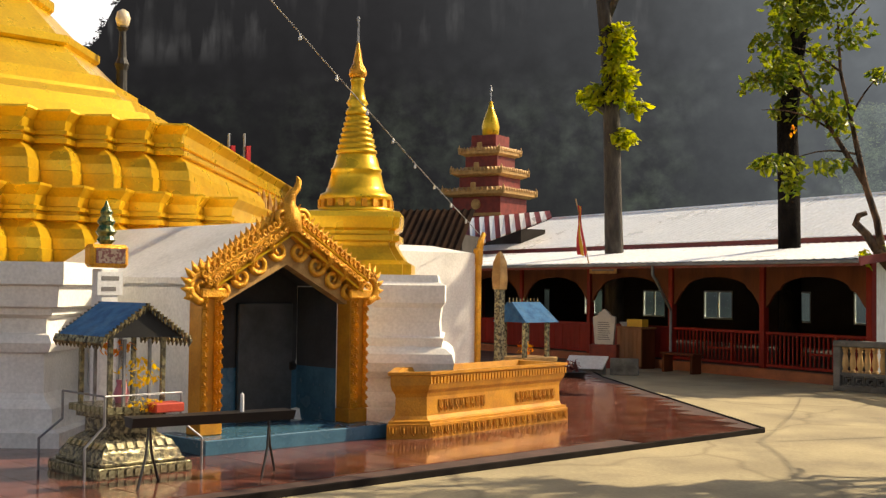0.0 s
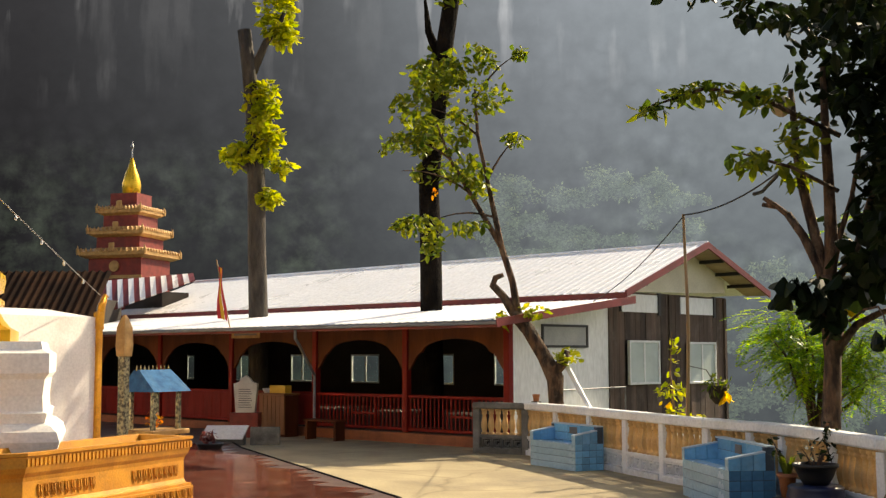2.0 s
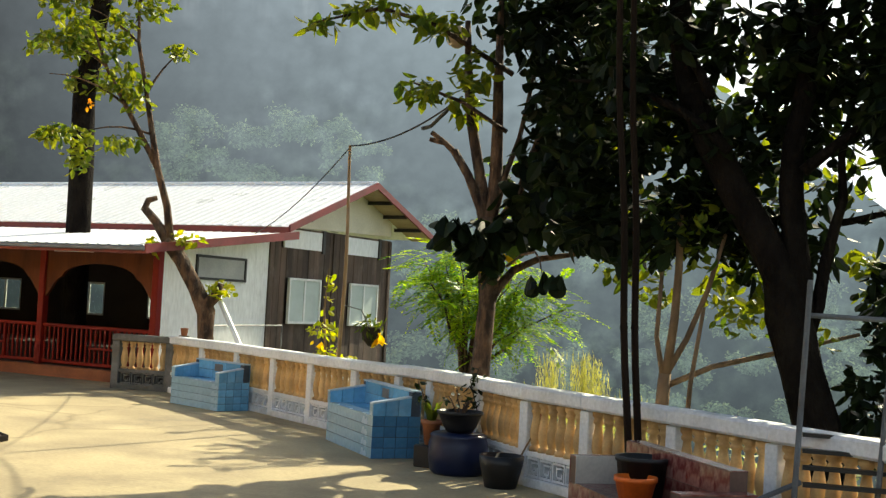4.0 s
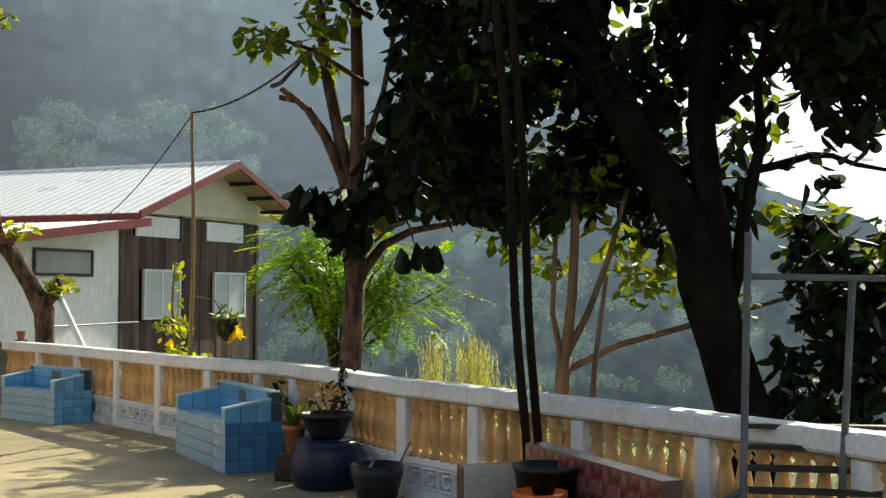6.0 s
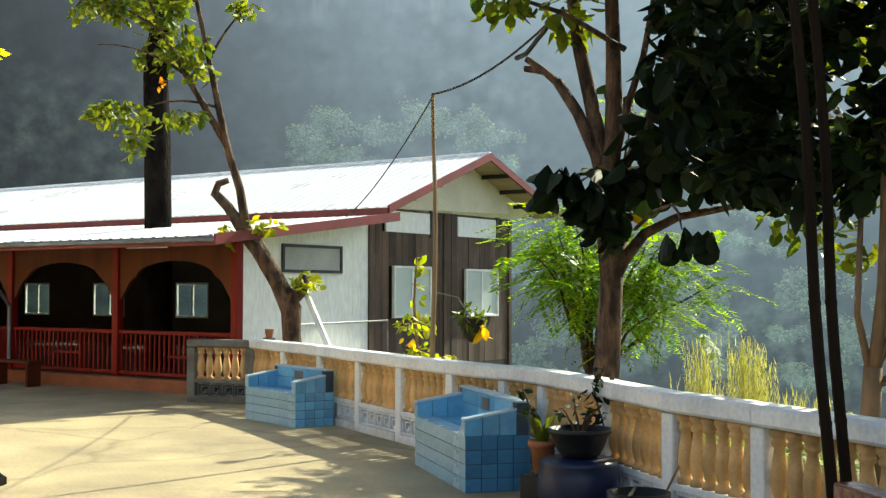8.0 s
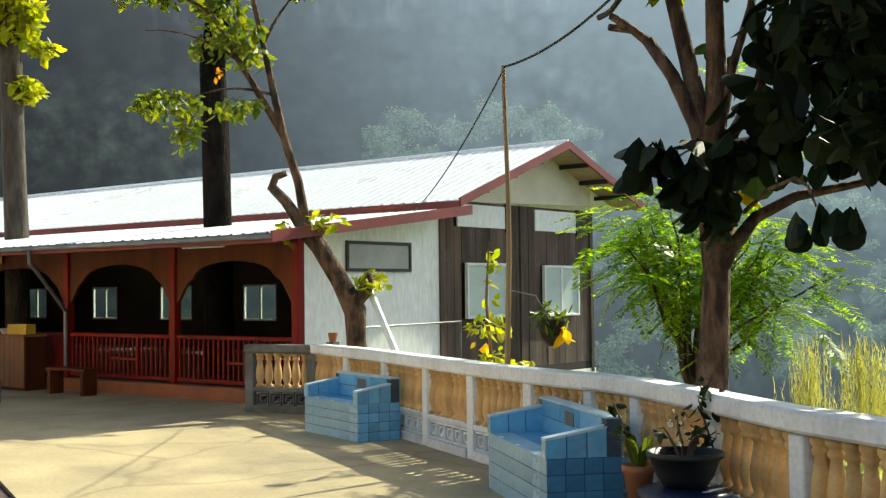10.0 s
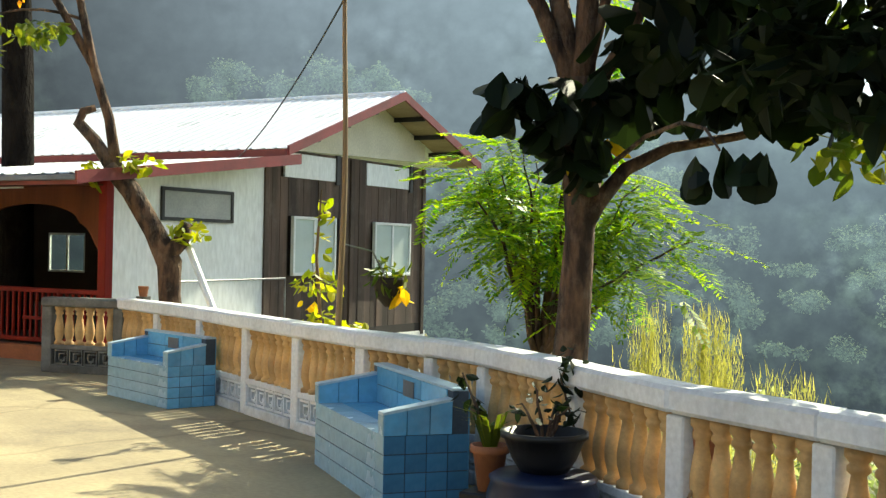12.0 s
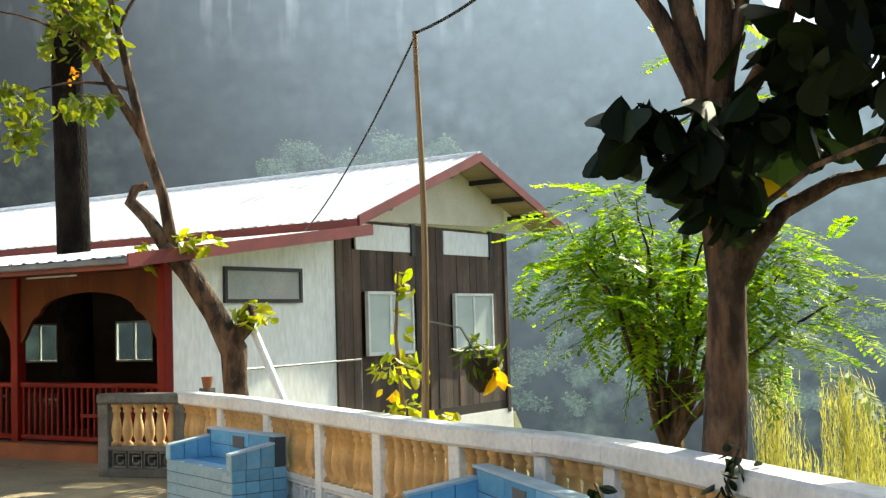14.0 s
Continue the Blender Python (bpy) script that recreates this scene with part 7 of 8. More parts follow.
def feathery_tree():
    random.seed(24)
    T = thing("feathery_tree", (-4.43, 16.85, -0.5), 0, "many-stemmed small tree with feathery green leaves coloured lighter to look sunlit behind the balustrade", "tree")
    bm = bmesh.new()
    tips = []
    tube(bm, [(0, 0, -2.2), (0, 0, 1.0), (0.02, 0.02, 1.25)], [0.13, 0.10, 0.07], 9, 0.2)
    for k in range(19):
        a = 2 * math.pi * k * 0.382 + random.uniform(-0.2, 0.2)
        ln = random.uniform(0.3, 1.25)
        east = math.cos(a) > 0
        tip = Vector((math.cos(a) * ln, math.sin(a) * ln * 0.8, random.uniform(2.5, 2.95) - (0.62 if east else 0.30) * ln * ln * random.uniform(0.4, 1.0)))
        pts = bend((0, 0, 1.1), tip, 8, (0, 0, 0.16), 0.03)
        tube(bm, pts, [0.03, 0.024, 0.02, 0.017, 0.014, 0.012, 0.009, 0.007, 0.004], 6, 0.12)
        tips += pts[4:]
    tube(bm, bend((0, 0, 1.2), (0.35, 0.15, 3.75), 6, (-0.04, 0, 0)), [0.04, 0.034, 0.028, 0.022, 0.016, 0.011, 0.005], 6)
    tips += [Vector((0.28, 0.1, 3.1)), Vector((0.32, 0.1, 3.4)), Vector((0.35, 0.15, 3.75))]
    part("trunk", bm, M["bark"], T, smooth=True)
    # fronds: a rib with small leaflets either side
    verts, faces = [], []
    for p in tips * 5:
        away = Vector((p.x, p.y, 0)) * 0.6
        d = (away + Vector((random.gauss(0, 0.8), random.gauss(0, 0.8), random.gauss(-0.1, 0.3)))).normalized()
        side = d.cross(Vector((0, 0, 1))).normalized()
        q = p + Vector((random.gauss(0, 0.12), random.gauss(0, 0.12), random.gauss(0, 0.08)))
        ln = random.uniform(0.28, 0.55)
        for i in range(14):
            u = (i + 1) / 14
            c = q + d * ln * u - Vector((0, 0, 0.26 * ln * u * u))
            for sg in (-1, 1):
                w = (side * sg * 0.9 + d * 0.45) * (0.10 * (1.05 - abs(u - 0.45)))
                t = d * 0.017
                n0 = len(verts)
                dz = Vector((0, 0, random.uniform(-0.03, 0.005)))
                verts += [c - t * 0.4, c + w * 0.5 - t + dz * 0.4, c + w + dz, c + w * 0.5 + t + dz * 0.4]
                faces.append((n0, n0 + 1, n0 + 2, n0 + 3))
    bm = bmesh.new()
    vs = [bm.verts.new(v) for v in verts]
    for f in faces:
        bm.faces.new([vs[i] for i in f])
    part("fronds", bm, M["leaf_fern"], T)


def great_tree():
    random.seed(25)
    o = Vector((0.1, 13.95, 0))
    T = thing("great_tree", o, 0, "huge dark leaning tree with dense shading crown behind the balustrade", "tree")
    W = lambda pts: [Vector(p) - o for p in pts]
    bm = bmesh.new()
    tube(bm, W([(0.3, 14.0, -2.6), (0.22, 13.92, 0.3), (0.17, 13.9, 0.72), (0.03, 13.9, 1.18), (-0.08, 13.9, 1.62), (-0.15, 13.9, 1.98), (-0.34, 13.88, 2.3), (-0.56, 13.85, 2.66), (-0.8, 13.82, 3.1), (-0.95, 13.8, 3.47), (-1.03, 13.78, 3.83), (-1.15, 13.7, 5.2)]), [0.34, 0.215, 0.19, 0.18, 0.19, 0.165, 0.14, 0.13, 0.12, 0.11, 0.10, 0.05], 16, 0.22)
    tube(bm, W([(0.02, 13.9, 1.5), (-0.03, 13.9, 1.95), (-0.06, 13.9, 2.26), (-0.10, 13.9, 2.64), (-0.11, 13.9, 3.01), (-0.03, 13.9, 3.42), (0.12, 13.9, 4.6)]), [0.10, 0.115, 0.105, 0.10, 0.095, 0.085, 0.04], 11, 0.2)
    tube(bm, W([(0.04, 13.95, 1.4), (0.13, 13.98, 1.72), (0.17, 14.0, 2.06), (0.24, 14.0, 2.39), (0.29, 14.02, 2.6), (0.26, 14.05, 2.95), (0.35, 14.1, 3.6)]), [0.06, 0.06, 0.052, 0.045, 0.04, 0.032, 0.02], 8, 0.15)
    for a, b, r in (((-0.55, 13.56, 2.95), (-2.0, 13.6, 3.6), 0.05), ((0.0, 13.79, 2.8), (1.4, 14.0, 3.4), 0.05), ((-0.7, 13.48, 3.4), (-1.6, 14.6, 4.4), 0.05), ((0.2, 14.1, 2.4), (1.3, 14.6, 2.3), 0.035), ((-0.85, 13.4, 4.2), (-1.8, 12.6, 5.0), 0.05)):
        tube(bm, W(bend(a, b, 6, (0, 0, 0.15), 0.04)), [r * (1 - 0.12 * i) for i in range(7)], 7, 0.1)
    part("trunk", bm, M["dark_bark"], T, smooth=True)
    pl = []
    for c, r, n in (((-1.9, 13.9, 3.0), (0.55, 0.5, 0.6), 220), ((-1.3, 14.0, 2.75), (0.6, 0.5, 0.5), 170), ((-0.8, 14.2, 2.7), (0.6, 0.5, 0.55), 260), ((-1.5, 14.0, 3.8), (0.9, 0.8, 0.6), 460), ((-0.5, 14.2, 3.8), (0.9, 0.8, 0.6), 380), ((0.7, 14.6, 3.7), (0.8, 0.8, 0.55), 520), ((0.6, 14.5, 3.2), (0.5, 0.4, 0.22), 130), ((-0.2, 14.3, 3.5), (0.42, 0.4, 0.4), 190), ((0.1, 14.2, 2.95), (0.3, 0.3, 0.4), 60), ((0.5, 14.0, 3.95), (0.42, 0.4, 0.35), 130), ((0.65, 14.0, 3.35), (0.42, 0.35, 0.27), 190), ((0.95, 14.1, 2.9), (0.3, 0.3, 0.4), 110), ((-0.9, 14.3, 2.45), (0.44, 0.3, 0.35), 190), ((-0.5, 14.4, 2.1), (0.3, 0.25, 0.2), 60), ((-0.4, 14.2, 2.65), (0.35, 0.3, 0.35), 60), ((0.95, 13.5, 3.1), (0.5, 0.4, 0.6), 280), ((-1.75, 14.0, 2.28), (0.45, 0.4, 0.28), 170), ((-1.35, 13.9, 2.3), (0.4, 0.35, 0.36), 150), ((0.75, 14.9, 1.75), (0.5, 0.45, 0.45), 230), ((1.3, 14.6, 1.3), (0.5, 0.5, 0.5), 180), ((-0.6, 13.6, 5.0), (2.3, 1.6, 0.8), 1900), ((-1.6, 13.9, 3.3), (0.8, 0.5, 0.7), 240), ((-0.9, 13.9, 3.4), (0.7, 0.4, 0.9), 380), ((0.5, 14.1, 4.0), (0.9, 0.5, 0.6), 640), ((-0.2, 14.4, 3.0), (0.5, 0.4, 0.5), 70), ((1.2, 13.9, 3.7), (0.7, 0.6, 0.6), 520), ((1.6, 14.2, 4.6), (1.4, 1.2, 0.9), 1000), ((-0.2, 14.5, 2.3), (0.45, 0.35, 0.35), 130), ((0.62, 14.2, 2.55), (0.3, 0.3, 0.3), 30), ((0.70, 14.2, 1.0), (0.4, 0.35, 0.5), 300), ((1.15, 13.8, 0.5), (0.5, 0.4, 0.5), 260), ((0.95, 14.3, 1.7), (0.45, 0.4, 0.4), 220), ((2.6, 13.0, 4.2), (1.2, 1.2, 0.9), 400)):
        pl += blob([c[i] - o[i] for i in range(3)], r, n)
    part("crown", leaves(pl, 0.17, "oval", 0.5), M["leaf_shaded"], T)
    # a lighter leaf colour stands in for sunlit parts of the crown
    pl = []
    for c, r, n in (((-1.65, 14.6, 2.0), (0.4, 0.3, 0.12), 50), ((-0.3, 14.9, 3.0), (0.8, 0.3, 0.6), 90), ((-1.7, 14.9, 3.2), (0.7, 0.3, 0.6), 120), ((-0.6, 14.6, 1.85), (0.44, 0.3, 0.3), 150), ((0.75, 15.1, 1.95), (0.5, 0.3, 0.25), 90), ((-1.3, 14.2, 1.8), (0.16, 0.16, 0.14), 26), ((0.5, 14.9, 2.15), (0.4, 0.3, 0.12), 60), ((-0.3, 15.1, 3.6), (1.3, 0.4, 0.8), 200), ((1.2, 15.2, 1.5), (0.5, 0.3, 0.5), 120), ((-0.9, 14.9, 2.9), (0.9, 0.3, 0.5), 120)):
        pl += blob([c[i] - o[i] for i in range(3)], r, n)
    part("lit_leaves", leaves(pl, 0.13, "oval", 0.5), M["leaf_mid"], T, "green leaves coloured lighter to look sunlit")
    # pale many-stemmed tree beyond
    P = thing("pale_stem_tree", (-1.12, 14.0, 0.3), 0, "pale many-stemmed tree beyond the balustrade", "tree")
    P.scale = (0.80, 0.80, 0.80)
    o = Vector((-1.6, 15.75, 0))
    bm = bmesh.new()
    tube(bm, W2((-1.63, 15.7, -0.8), (-1.63, 15.7, 0.59), (-1.6, 15.7, 0.97), o=o), [0.095, 0.072, 0.066], 9, 0.2)
    tube(bm, W2((-1.6, 15.7, 0.9), (-1.53, 15.71, 1.55), (-1.5, 15.7, 2.12), (-1.5, 15.67, 2.8), o=o), [0.055, 0.046, 0.042, 0.032], 8, 0.15)
    tube(bm, W2((-1.6, 15.7, 0.95), (-1.4, 15.77, 1.36), (-1.21, 15.82, 1.88), (-1.05, 15.86, 2.5), o=o), [0.04, 0.032, 0.028, 0.02], 8, 0.15)
    tube(bm, W2((-1.63, 15.69, 0.95), (-1.70, 15.65, 1.36), (-1.66, 15.64, 2.2), o=o), [0.032, 0.025, 0.02], 8, 0.15)
    tube(bm, W2((-1.56, 15.72, 0.85), (-1.14, 15.89, 1.07), (-0.56, 16.12, 1.24), (0.3, 16.3, 1.5), o=o), [0.035, 0.03, 0.028, 0.02], 7, 0.1)
    tube(bm, W2((-1.35, 15.6, 0.0), (-1.3, 15.62, 0.9), (-1.2, 15.66, 1.7), o=o), [0.03, 0.026, 0.02], 7, 0.1)
    part("trunk", bm, M["pale_bark"], P, smooth=True)
    pl = []
    for c, r, n in (((-1.3, 15.9, 2.6), (0.6, 0.5, 0.5), 150), ((-0.9, 16.0, 1.7), (0.3, 0.3, 0.3), 40), ((-0.3, 16.2, 1.45), (0.35, 0.3, 0.25), 50)):
        pl += blob([c[i] - o[i] for i in range(3)], r, n)
    part("crown", leaves(pl, 0.15, "oval", 0.5), M["leaf_mid"], P)


def W2(*pts, o):
    return [Vector(p) - o for p in pts]


def poles_and_wires():
    for nm, a, b in (("a", (-0.955, 12.62), (-1.17, 12.4)), ("b", (-0.93, 12.76), (-1.12, 12.6))):
        P = thing("bamboo_prop", (a[0], a[1], 0), 0, "dark weathered bamboo prop pole beside the marble bench", "pole", "bamboo props")
        bm = bmesh.new()
        pts, rad = [], []
        for k in range(16):
            u = k / 15
            pts.append(((b[0] - a[0]) * u + 0.01 * math.sin(k), (b[1] - a[1]) * u, 4.4 * u))
            rad.append(0.03 - 0.006 * u)
        tube(bm, pts, rad, 9)
        cane = mat("dark_bamboo_" + nm, (0.018, 0.011, 0.007), (0.009, 0.006, 0.004), 0.75, spec=0.08, scale=5, fine=30, stretch=(1, 1, 0.2))
        stem = part("cane", bm, cane, P)
        for k in range(1, 15, 2):
            p = pts[k]
            part("node_ring", tube(bmesh.new(), [(p[0], p[1], p[2] - 0.012), (p[0], p[1], p[2] + 0.012)], 0.033 - 0.006 * k / 15, 9), cane, stem)
    B = thing("bamboo_pole", (-5.95, 16.35, 0), 0, "thin dry bamboo pole carrying a cable beside the balustrade", "pole")
    bm = bmesh.new()
    pts = [(-0.02 * math.sin(k * 0.5) + 0.02 * k / 15, -0.02 * k / 15, -0.4 + 3.88 * k / 15) for k in range(16)]
    tube(bm, pts, [0.03 - 0.012 * k / 15 for k in range(16)], 8)
    part("cane", bm, M["bamboo"], B)
    C = thing("overhead_cable", (0, 0, 0), 0, "thin dark cable slung from the bamboo pole to the trees", "cable")
    bm = bmesh.new()
    top = (-5.93, 16.33, 3.47)
    tube(bm, bend(top, (-3.7, 14.9, 3.75), 12, (0, 0, -0.12)), 0.011, 5)
    tube(bm, bend((-4.4, 15.35, 3.5), (-3.9, 15.03, 3.68), 6, (0, 0, -0.05), 0.01), 0.022, 6)
    part("span", bm, M["black"], C)
    part("span", tube(bmesh.new(), bend(top, (-10.5, 20.6, 2.62), 14, (0, 0, -0.12)), 0.008, 5), M["black"], C)
    S = thing("string_lights", (0, 0, 0), 0, "string of small bulbs slung across the stupa court", "string lights")
    bm = bmesh.new()
    a, b = Vector((-4.6, 4.6, 4.05)), Vector((-11.9, 11.35, 2.46))
    pts = bend(a, b, 30, (0, 0, -0.02))
    tube(bm, pts, 0.006, 5)
    part("wire", bm, M["metal"], S)
    for k in range(3, 30, 3):
        part("bulb", lathe(bmesh.new(), [(0.008, 0.0), (0.01, -0.02), (0.017, -0.04), (0.012, -0.055), (0.002, -0.06)], 8), M["paper"], S, at=Matrix.Translation(pts[k]))
    L = thing("hanging_lamp", (-3.72, 14.75, 4.35), 0, "round pale paper lantern hung on a branch", "lantern")
    part("lantern", lathe(bmesh.new(), [(0.03, -0.12), (0.09, -0.08), (0.11, 0), (0.09, 0.08), (0.03, 0.12)], 14), mat("paper_lantern", (0.6, 0.5, 0.38), (0.5, 0.4, 0.3), 0.6), L, smooth=True)


def rail_plants():
    random.seed(27)
    V = thing("climbing_vine", (-6.4, 16.6, 0), 0, "leafy yellow-green climber by the bamboo pole above the balustrade", "plant")
    o = Vector((-6.4, 16.75, 0))
    bm = bmesh.new()
    tube(bm, [(0.1, 0, -0.3), (0.05, 0.05, 0.9), (0.0, 0.05, 1.4), (0.06, 0.02, 1.95)], [0.02, 0.018, 0.014, 0.006], 6)
    part("stem", bm, M["pale_bark"], V)
    pl = blob((0.0, 0.1, 1.2), (0.24, 0.16, 0.12), 46) + blob((0.05, 0.1, 1.8), (0.14, 0.12, 0.12), 12) + blob((0.0, 0.1, 0.9), (0.2, 0.18, 0.06), 20) + blob((0.03, 0.1, 1.5), (0.06, 0.06, 0.16), 6) + blob((0.28, 0.05, 0.86), (0.28, 0.14, 0.06), 22)
    part("leaves", leaves(pl, 0.105, "oval", 0.4), M["leaf_lime"], V)
    part("old_leaves", leaves(blob((-0.1, 0.1, 1.03), (0.08, 0.08, 0.07), 6), 0.10, "oval", 0.8), M["leaf_yellow"], V)
    H = thing("hanging_basket", (-5.75, 16.75, 1.0), 0, "dark hanging fern basket with a yellow leaf", "plant")
    part("basket", lathe(bmesh.new(), [(0.03, 0.0), (0.1, 0.08), (0.13, 0.22), (0.12, 0.24), (0.05, 0.2)], 12), M["soil"], H)
    part("leaves", leaves(blob((0, 0, 0.25), (0.17, 0.17, 0.13), 60), 0.12, "thin", 0.3), M["leaf_mid"], H)
    part("yellow_leaf", leaves(blob((0.13, 0.0, 0.14), (0.04, 0.04, 0.05), 7), 0.14, "oval", 1.2), M["leaf_yellow"], H)
    part("hanger", tube(bmesh.new(), [(0, 0, 0.2), (-0.1, -0.1, 0.45), (-0.2, -0.35, 0.5)], 0.008, 5), M["metal"], H)
    # pots by the second bench
    B = thing("blue_barrel", (-3.07, 13.95, 0), 0, "dark blue plastic barrel used as a plant stand", "barrel")
    part("barrel", lathe(bmesh.new(), [(0.22, 0), (0.26, 0.03), (0.28, 0.16), (0.28, 0.28), (0.26, 0.34), (0.27, 0.36), (0.24, 0.38)], 24), M["barrel"], B, smooth=True)
    P = thing("bowl_pot", (-3.09, 14.0, 0.38), 0, "wide black bowl pot with a leafy shrub, standing on the barrel", "pot")
    part("bowl", lathe(bmesh.new(), [(0.12, 0), (0.16, 0.06), (0.205, 0.17), (0.22, 0.17), (0.22, 0.2), (0.2, 0.2), (0.18, 0.14), (0.01, 0.15)], 24), M["black"], P, smooth=True)
    tips = []
    for k in range(6):
        a = random.uniform(0, 6.28)
        tip = (0.15 * math.cos(a), 0.15 * math.sin(a), random.uniform(0.25, 0.42))
        pts = bend((0.03 * math.cos(a), 0.03 * math.sin(a), 0.16), tip, 5, (0, 0, 0.05), 0.01)
        part("twig", tube(bmesh.new(), pts, [0.01, 0.009, 0.008, 0.006, 0.005, 0.003], 5), M["bark"], P)
        tips += pts[2:]
    part("foliage", leaves([tuple(Vector(p) + Vector((random.gauss(0, 0.03), random.gauss(0, 0.03), random.gauss(0, 0.03)))) for p in tips * 2], 0.06, "oval", 0.3), M["leaf_shaded"], P)
    K = thing("terracotta_pot", (-3.48, 14.17, 0.07), 0, "terracotta pot with spiky plant beside the tiled bench", "pot")
    part("stand", bx(-0.12, 0.12, -0.12, 0.12, -0.07, 0.14, None, 0.01), M["black"], K)
    part("pot", lathe(bmesh.new(), [(0.06, 0.14), (0.09, 0.34), (0.105, 0.34), (0.105, 0.38), (0.09, 0.38), (0.08, 0.32)], 18), M["terracotta"], K, smooth=True)
    bm = bmesh.new()
    for k in range(46):
        a, l = random.uniform(0, 6.28), random.uniform(0.14, 0.34)
        d = Vector((math.cos(a), math.sin(a), 0))
        s = Vector((-d.y, d.x, 0)) * 0.012
        q = [Vector((0, 0, 0.35)) + d * 0.03, Vector((0, 0, 0.35 + l * 0.6)) + d * l * 0.3, Vector((0, 0, 0.35 + l * 0.7)) + d * l * 0.7]
        v = [bm.verts.new(q[0] - s), bm.verts.new(q[0] + s), bm.verts.new(q[1] + s), bm.verts.new(q[1] - s), bm.verts.new(q[2])]
        bm.faces.new((v[0], v[1], v[2], v[3]))
        bm.faces.new((v[3], v[2], v[4]))
    tagged(part("grass_tuft", bm, M["leaf_mid"], K), kind="stuff")
    part("stem", tube(bmesh.new(), [(0, 0, 0.36), (-0.1, 0.02, 0.58), (-0.2, 0.05, 0.74)], [0.01, 0.008, 0.005], 5), M["bark"], K)
    part("twig_leaves", leaves(blob((-0.16, 0.04, 0.66), (0.1, 0.06, 0.1), 14), 0.07, "oval"), M["leaf_shaded"], K)
    S = thing("small_black_pot", (-2.42, 13.5, 0), 0, "squat black plastic pot on the yard by the balustrade", "pot")
    part("pot", lathe(bmesh.new(), [(0.14, 0), (0.19, 0.2), (0.2, 0.28), (0.18, 0.28), (0.16, 0.2)], 18), M["black"], S, smooth=True)
    # a dry broom
    D = thing("dry_broom", (-2.30, 13.80, 0.0), 0, "brown dry leaf broom leaning on the balustrade", "broom")
    part("handle", tube(bmesh.new(), [(-0.1, -0.25, 0.02), (0.1, -0.02, 0.55)], 0.009, 6), M["bamboo"], D)
    part("head", loft(bmesh.new(), [[(0.1 + r * math.cos(k * 1.047), 0.0 + 0.4 * r * math.sin(k * 1.047), z) for k in range(6)] for r, z in ((0.02, 0.5), (0.07, 0.58), (0.09, 0.68), (0.06, 0.74))]), M["terracotta"], D)
    I = thing("post_vine", (-3.14, 14.40, 0.0), 0, "dark leafy vine winding round a white balustrade post", "vine")
    part("stem", tube(bmesh.new(), [(0.03, 0.0, 0.05), (-0.05, -0.03, 0.3), (0.05, -0.03, 0.55), (-0.03, -0.03, 0.8), (0.02, 0.04, 0.98)], 0.007, 5), M["bark"], I)
    part("leaves", leaves(blob((0.02, -0.03, 0.84), (0.1, 0.06, 0.14), 26) + blob((-0.02, -0.04, 0.45), (0.08, 0.05, 0.25), 16), 0.075, "oval", 0.6), M["leaf_shaded"], I)
    N = thing("dark_blue_board", (-5.37, 15.28, 0), -40, "dark blue board standing at the end of the tiled bench", "board")
    part("board", bx(-0.02, 0.02, 0.0, 0.42, 0, 0.36, None, 0.005), M["barrel"], N)


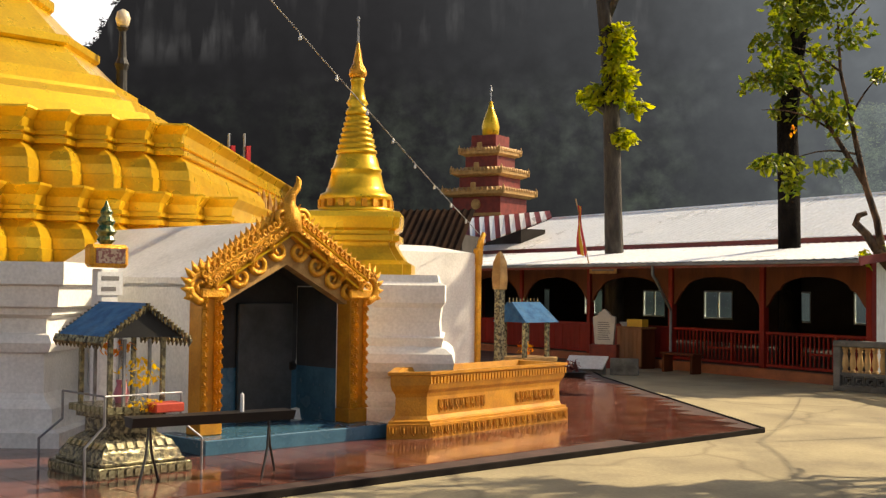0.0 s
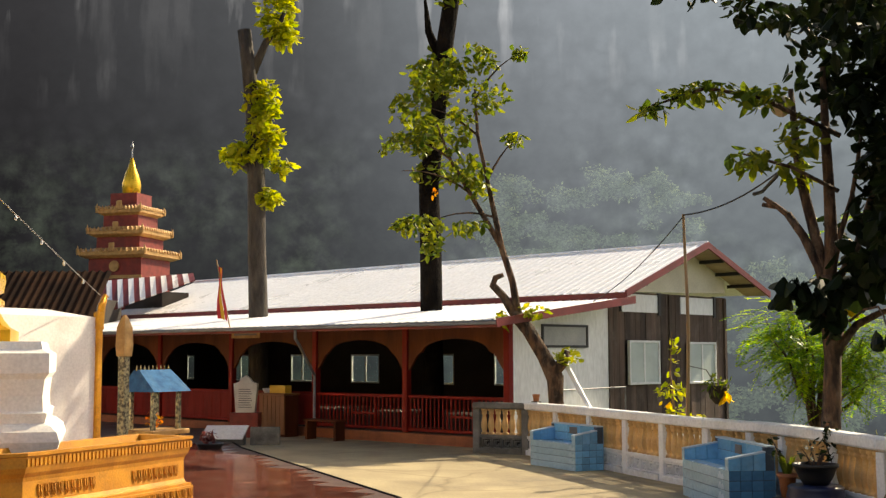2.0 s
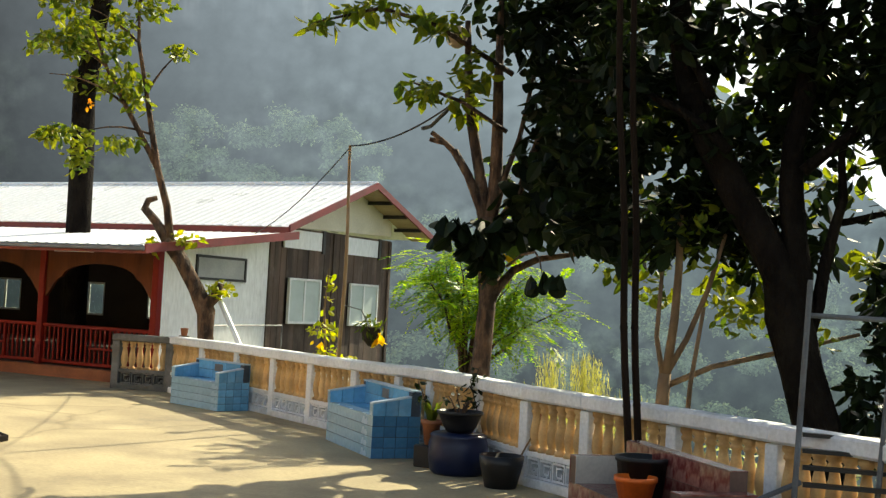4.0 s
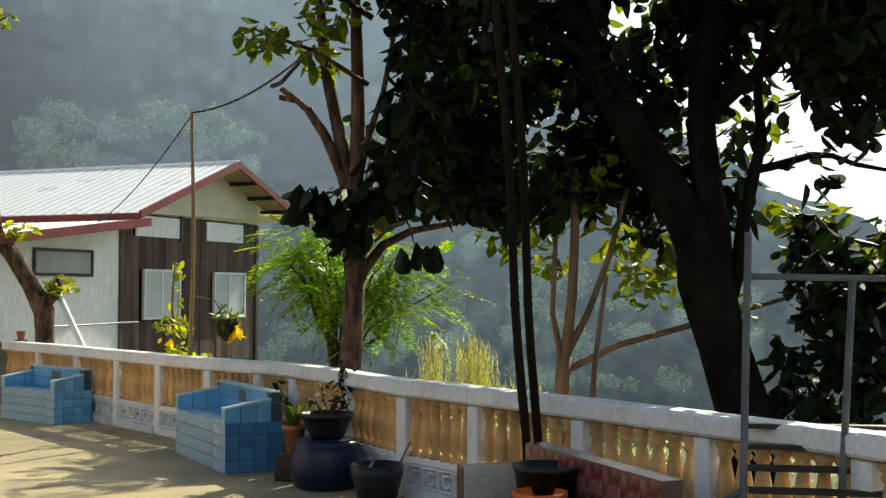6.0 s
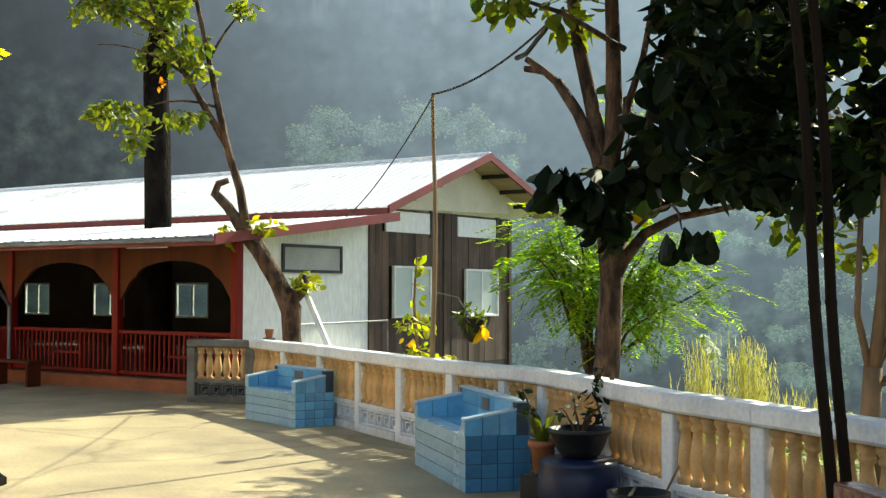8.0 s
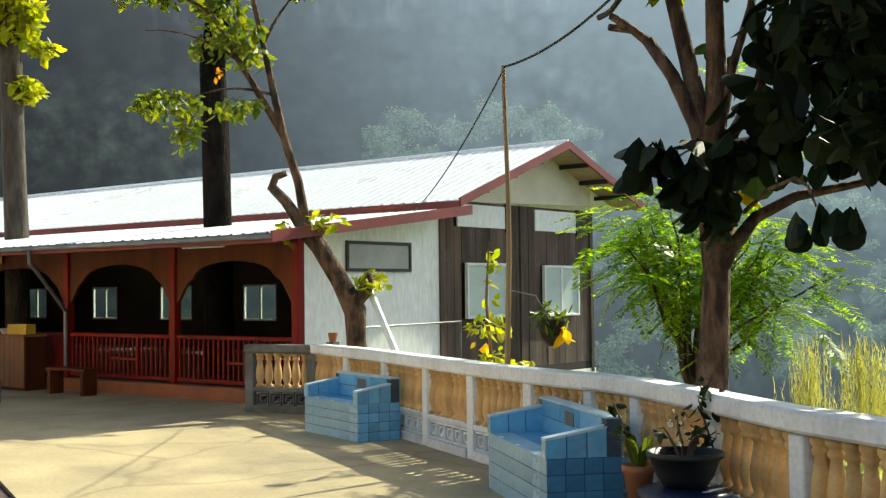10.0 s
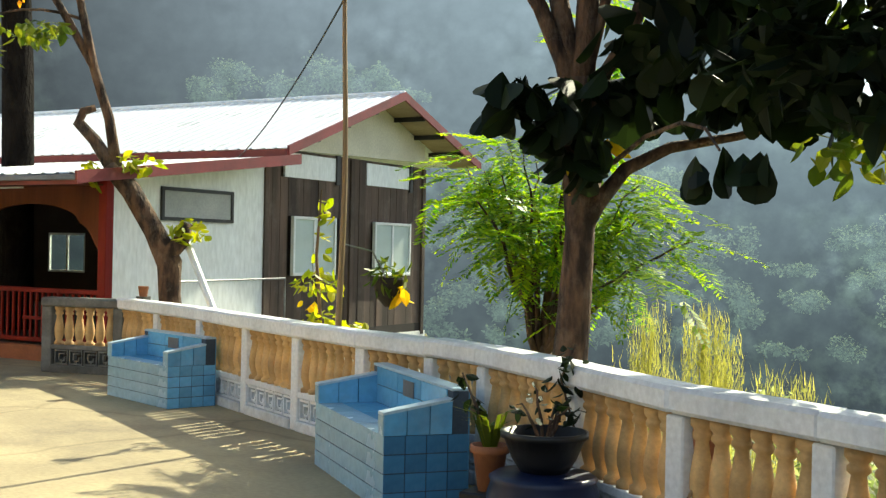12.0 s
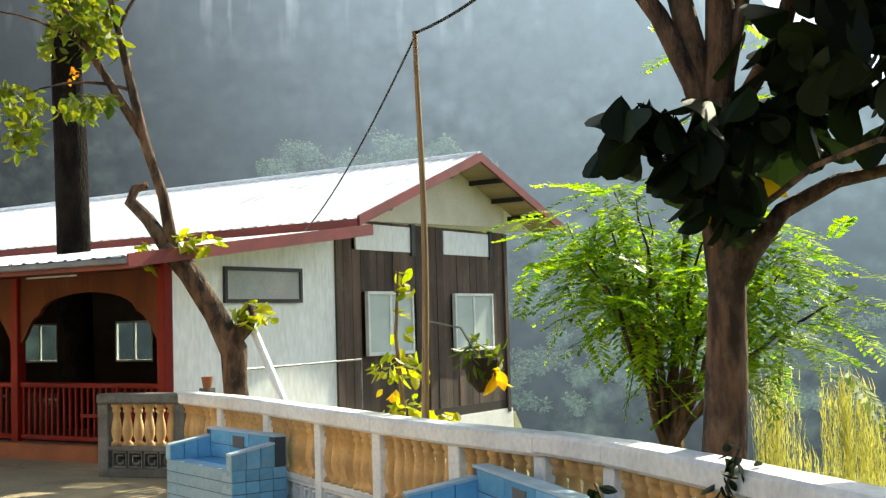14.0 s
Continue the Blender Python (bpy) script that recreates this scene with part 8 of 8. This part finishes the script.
def marble_bench():
    B = thing("marble_bench", (-1.16, 11.86, 0), -47.5, "red marble tiled bench before the balustrade", "bench")
    w, D = 1.7, 0.5
    bm = bmesh.new()
    for q in ((0.006, w - 0.006, 0.006, D - 0.006, 0, 0.374), (0.006, 0.12, 0.006, D - 0.006, 0.374, 0.56), (w - 0.12, w - 0.006, 0.006, D - 0.006, 0.374, 0.56), (0.12, w - 0.12, D - 0.12, D - 0.006, 0.374, 0.68)):
        box(bm, *q)
    part("core", bm, M["grout"], B)
    s = 0.19

    def face(u0, u1, v0, v1, m):
        nu, nv = max(1, round((u1 - u0) / s)), max(1, round((v1 - v0) / s))
        du, dv = (u1 - u0) / nu, (v1 - v0) / nv
        b0 = bx(-du / 2 + 0.002, du / 2 - 0.002, -dv / 2 + 0.002, dv / 2 - 0.002, -0.004, 0.006)
        me = bpy.data.meshes.new("tile")
        b0.to_mesh(me)
        b0.free()
        me.materials.append(M["marble"])
        for i in range(nu):
            for j in range(nv):
                share("tile", me, B, m @ pose(u0 + du * (i + 0.5), v0 + dv * (j + 0.5), 0))
    face(0, w, 0, 0.374, pose(0, 0.006, 0, 90))
    face(0, D, 0, 0.56, pose(0.006, D, 0, 90, 0, -90))
    face(0.12, w - 0.12, 0.374, 0.68, pose(0, D - 0.12, 0, 90))
    face(0.12, w - 0.12, 0.0, D - 0.12, pose(0, 0, 0.374))
    face(0, 0.12, 0, D, pose(0, 0, 0.56))
    face(w - 0.12, w, 0, D, pose(0, 0, 0.56))
    face(0.12, w - 0.12, D - 0.12, D, pose(0, 0, 0.68))
    part("trim", bx(0.118, 0.126, 0, D - 0.12, 0.374, 0.57), M["stone"], B)
    O = thing("orange_pot", (-0.497, 11.31, 0.381), 0, "small orange plastic bucket standing on the marble bench", "bucket")
    part("bucket", lathe(bmesh.new(), [(0.10, 0), (0.13, 0.13), (0.14, 0.13), (0.14, 0.16), (0.125, 0.16), (0.10, 0.03)], 20), M["orange"], O, smooth=True)
    K = thing("black_bin", (-0.536, 11.56, 0.381), 0, "black plastic pot standing on the marble bench", "pot")
    part("bin", lathe(bmesh.new(), [(0.14, 0), (0.17, 0.23), (0.18, 0.23), (0.18, 0.26), (0.16, 0.26), (0.13, 0.05)], 20), M["black"], K, smooth=True)
    # steel bench frame with posts
    F = thing("steel_frame", (0.52, 11.30, 0), 12, "grey steel swing-seat frame with dark slats", "frame")
    part("post", tube(bmesh.new(), [(-0.06, -0.35, 0), (0.02, 0.03, 1.83)], 0.018, 8), M["dull_steel"], F)
    part("post", tube(bmesh.new(), [(0.42, 0.16, 0), (0.52, 0.18, 1.62)], 0.018, 8), M["dull_steel"], F)
    part("crossbar", tube(bmesh.new(), [(0.0, 0.0, 1.62), (1.6, 0.36, 1.60)], 0.016, 8), M["dull_steel"], F)
    part("post", tube(bmesh.new(), [(1.6, 0, 0), (1.6, 0, 1.82)], 0.02, 8), M["dull_steel"], F)
    for k in range(4):
        part("slat", bx(0.02, 1.6, 0.1 + 0.12 * k, 0.17 + 0.12 * k, 0.58 + 0.09 * k, 0.605 + 0.09 * k), M["black"], F)
    part("arm", tube(bmesh.new(), [(0.0, 0.0, 0.62), (-0.3, -0.25, 0.5), (-0.3, -0.25, 0.0)], 0.018, 8), M["dull_steel"], F)


def reeds():
    random.seed(29)
    verts, faces = [], []
    stands = ((-5.24, 21.5, 0.85, 0.10, 110), (-5.05, 21.3, 0.4, 0.22, 60), (-4.23, 20.4, 0.90, 0.10, 130), (-3.95, 20.2, 0.66, 0.08, 60), (-4.6, 20.7, 0.25, 0.28, 90), (-3.25, 19.3, 0.48, 0.12, 70), (-2.95, 19.1, 0.38, 0.09, 50), (-3.6, 19.6, 0.1, 0.22, 80))
    for cx, cy, top, spread, count in stands:
        for k in range(count):
            u = random.random()
            x, y = cx + random.gauss(0, spread), cy + random.gauss(0, spread)
            h = top - 0.9 * u * u + random.gauss(0, 0.06) - 1.5 * ((x - cx) ** 2 + (y - cy) ** 2)
            lx, ly = random.gauss(0, 0.07), random.gauss(0, 0.07)
            foot = Vector((x, y, -2.6))
            tip = Vector((x + lx, y + ly, h))
            # a stalk and its feathery plume of short hairs
            n = len(verts)
            verts += [foot - Vector((0.006, 0, 0)), foot + Vector((0.006, 0, 0)), tip]
            faces += [(n, n + 1, n + 2)]
            for q in range(7):
                p = tip + Vector((0, 0, -0.05 - 0.09 * q)) - Vector((lx, ly, 0)) * 0.05 * q
                an = random.uniform(0, 6.28)
                d = Vector((math.cos(an) * 0.045, math.sin(an) * 0.045, random.uniform(0.10, 0.16)))
                sd = Vector((-math.sin(an), math.cos(an), 0)) * 0.006
                n = len(verts)
                verts += [p - sd, p + sd, p + d]
                faces += [(n, n + 1, n + 2)]
    me = bpy.data.meshes.new("reeds")
    me.from_pydata(verts, [], faces)
    me.materials.append(M["reed"])
    tagged(new("reeds", me), "tall yellow-green reeds on the slope beyond the balustrade", "reeds", kind="stuff")
    # bright weeds just over the edge
    pl = []
    for k in range(26):
        x = random.uniform(-3.4, 1.5)
        y = yard_end(x) + random.uniform(2.2, 4.2)
        pl += blob((x, y, random.uniform(-0.35, 0.1)), (0.35, 0.35, 0.3), 60)
    for k in range(46):
        x = random.uniform(-4.6, 1.8)
        d = random.uniform(3.0, 8.5)
        y = yard_end(x) + d
        foot, top = -0.75 - 0.42 * d, random.uniform(-0.3, 0.4) - 0.04 * d
        pl += blob((x, y, (foot + top) / 2), (0.45, 0.45, (top - foot) / 2), 150)
    ob = part("weeds", leaves(pl, 0.09, "oval", 0.0), leaf_mat("pale_weeds", (0.12, 0.15, 0.05), (0.30, 0.32, 0.12), 0.45))
    tagged(ob, "pale green weeds growing just below the balustrade", "weeds", kind="stuff")
    # low scrub on the slope
    pl = []
    for k in range(60):
        x = random.uniform(-11, 5)
        y = yard_end(x) + random.uniform(4.5, 12)
        z = -0.75 - 0.42 * (y - yard_end(x))
        pl += blob((x, y, z + 0.3), (0.8, 0.8, 0.6), 60)
    ob = part("scrub", leaves(pl, 0.22, "oval", 0.1), leaf_mat("scrub_leaves", (0.05, 0.08, 0.02), (0.14, 0.17, 0.05), 0.4))
    tagged(ob, "low green scrub covering the slope below the terrace", "scrub", kind="stuff")


roof_trees()
leaning_tree()
almond_tree()
feathery_tree()
great_tree()
poles_and_wires()
rail_plants()
marble_bench()
reeds()
place_benches()
terrace()
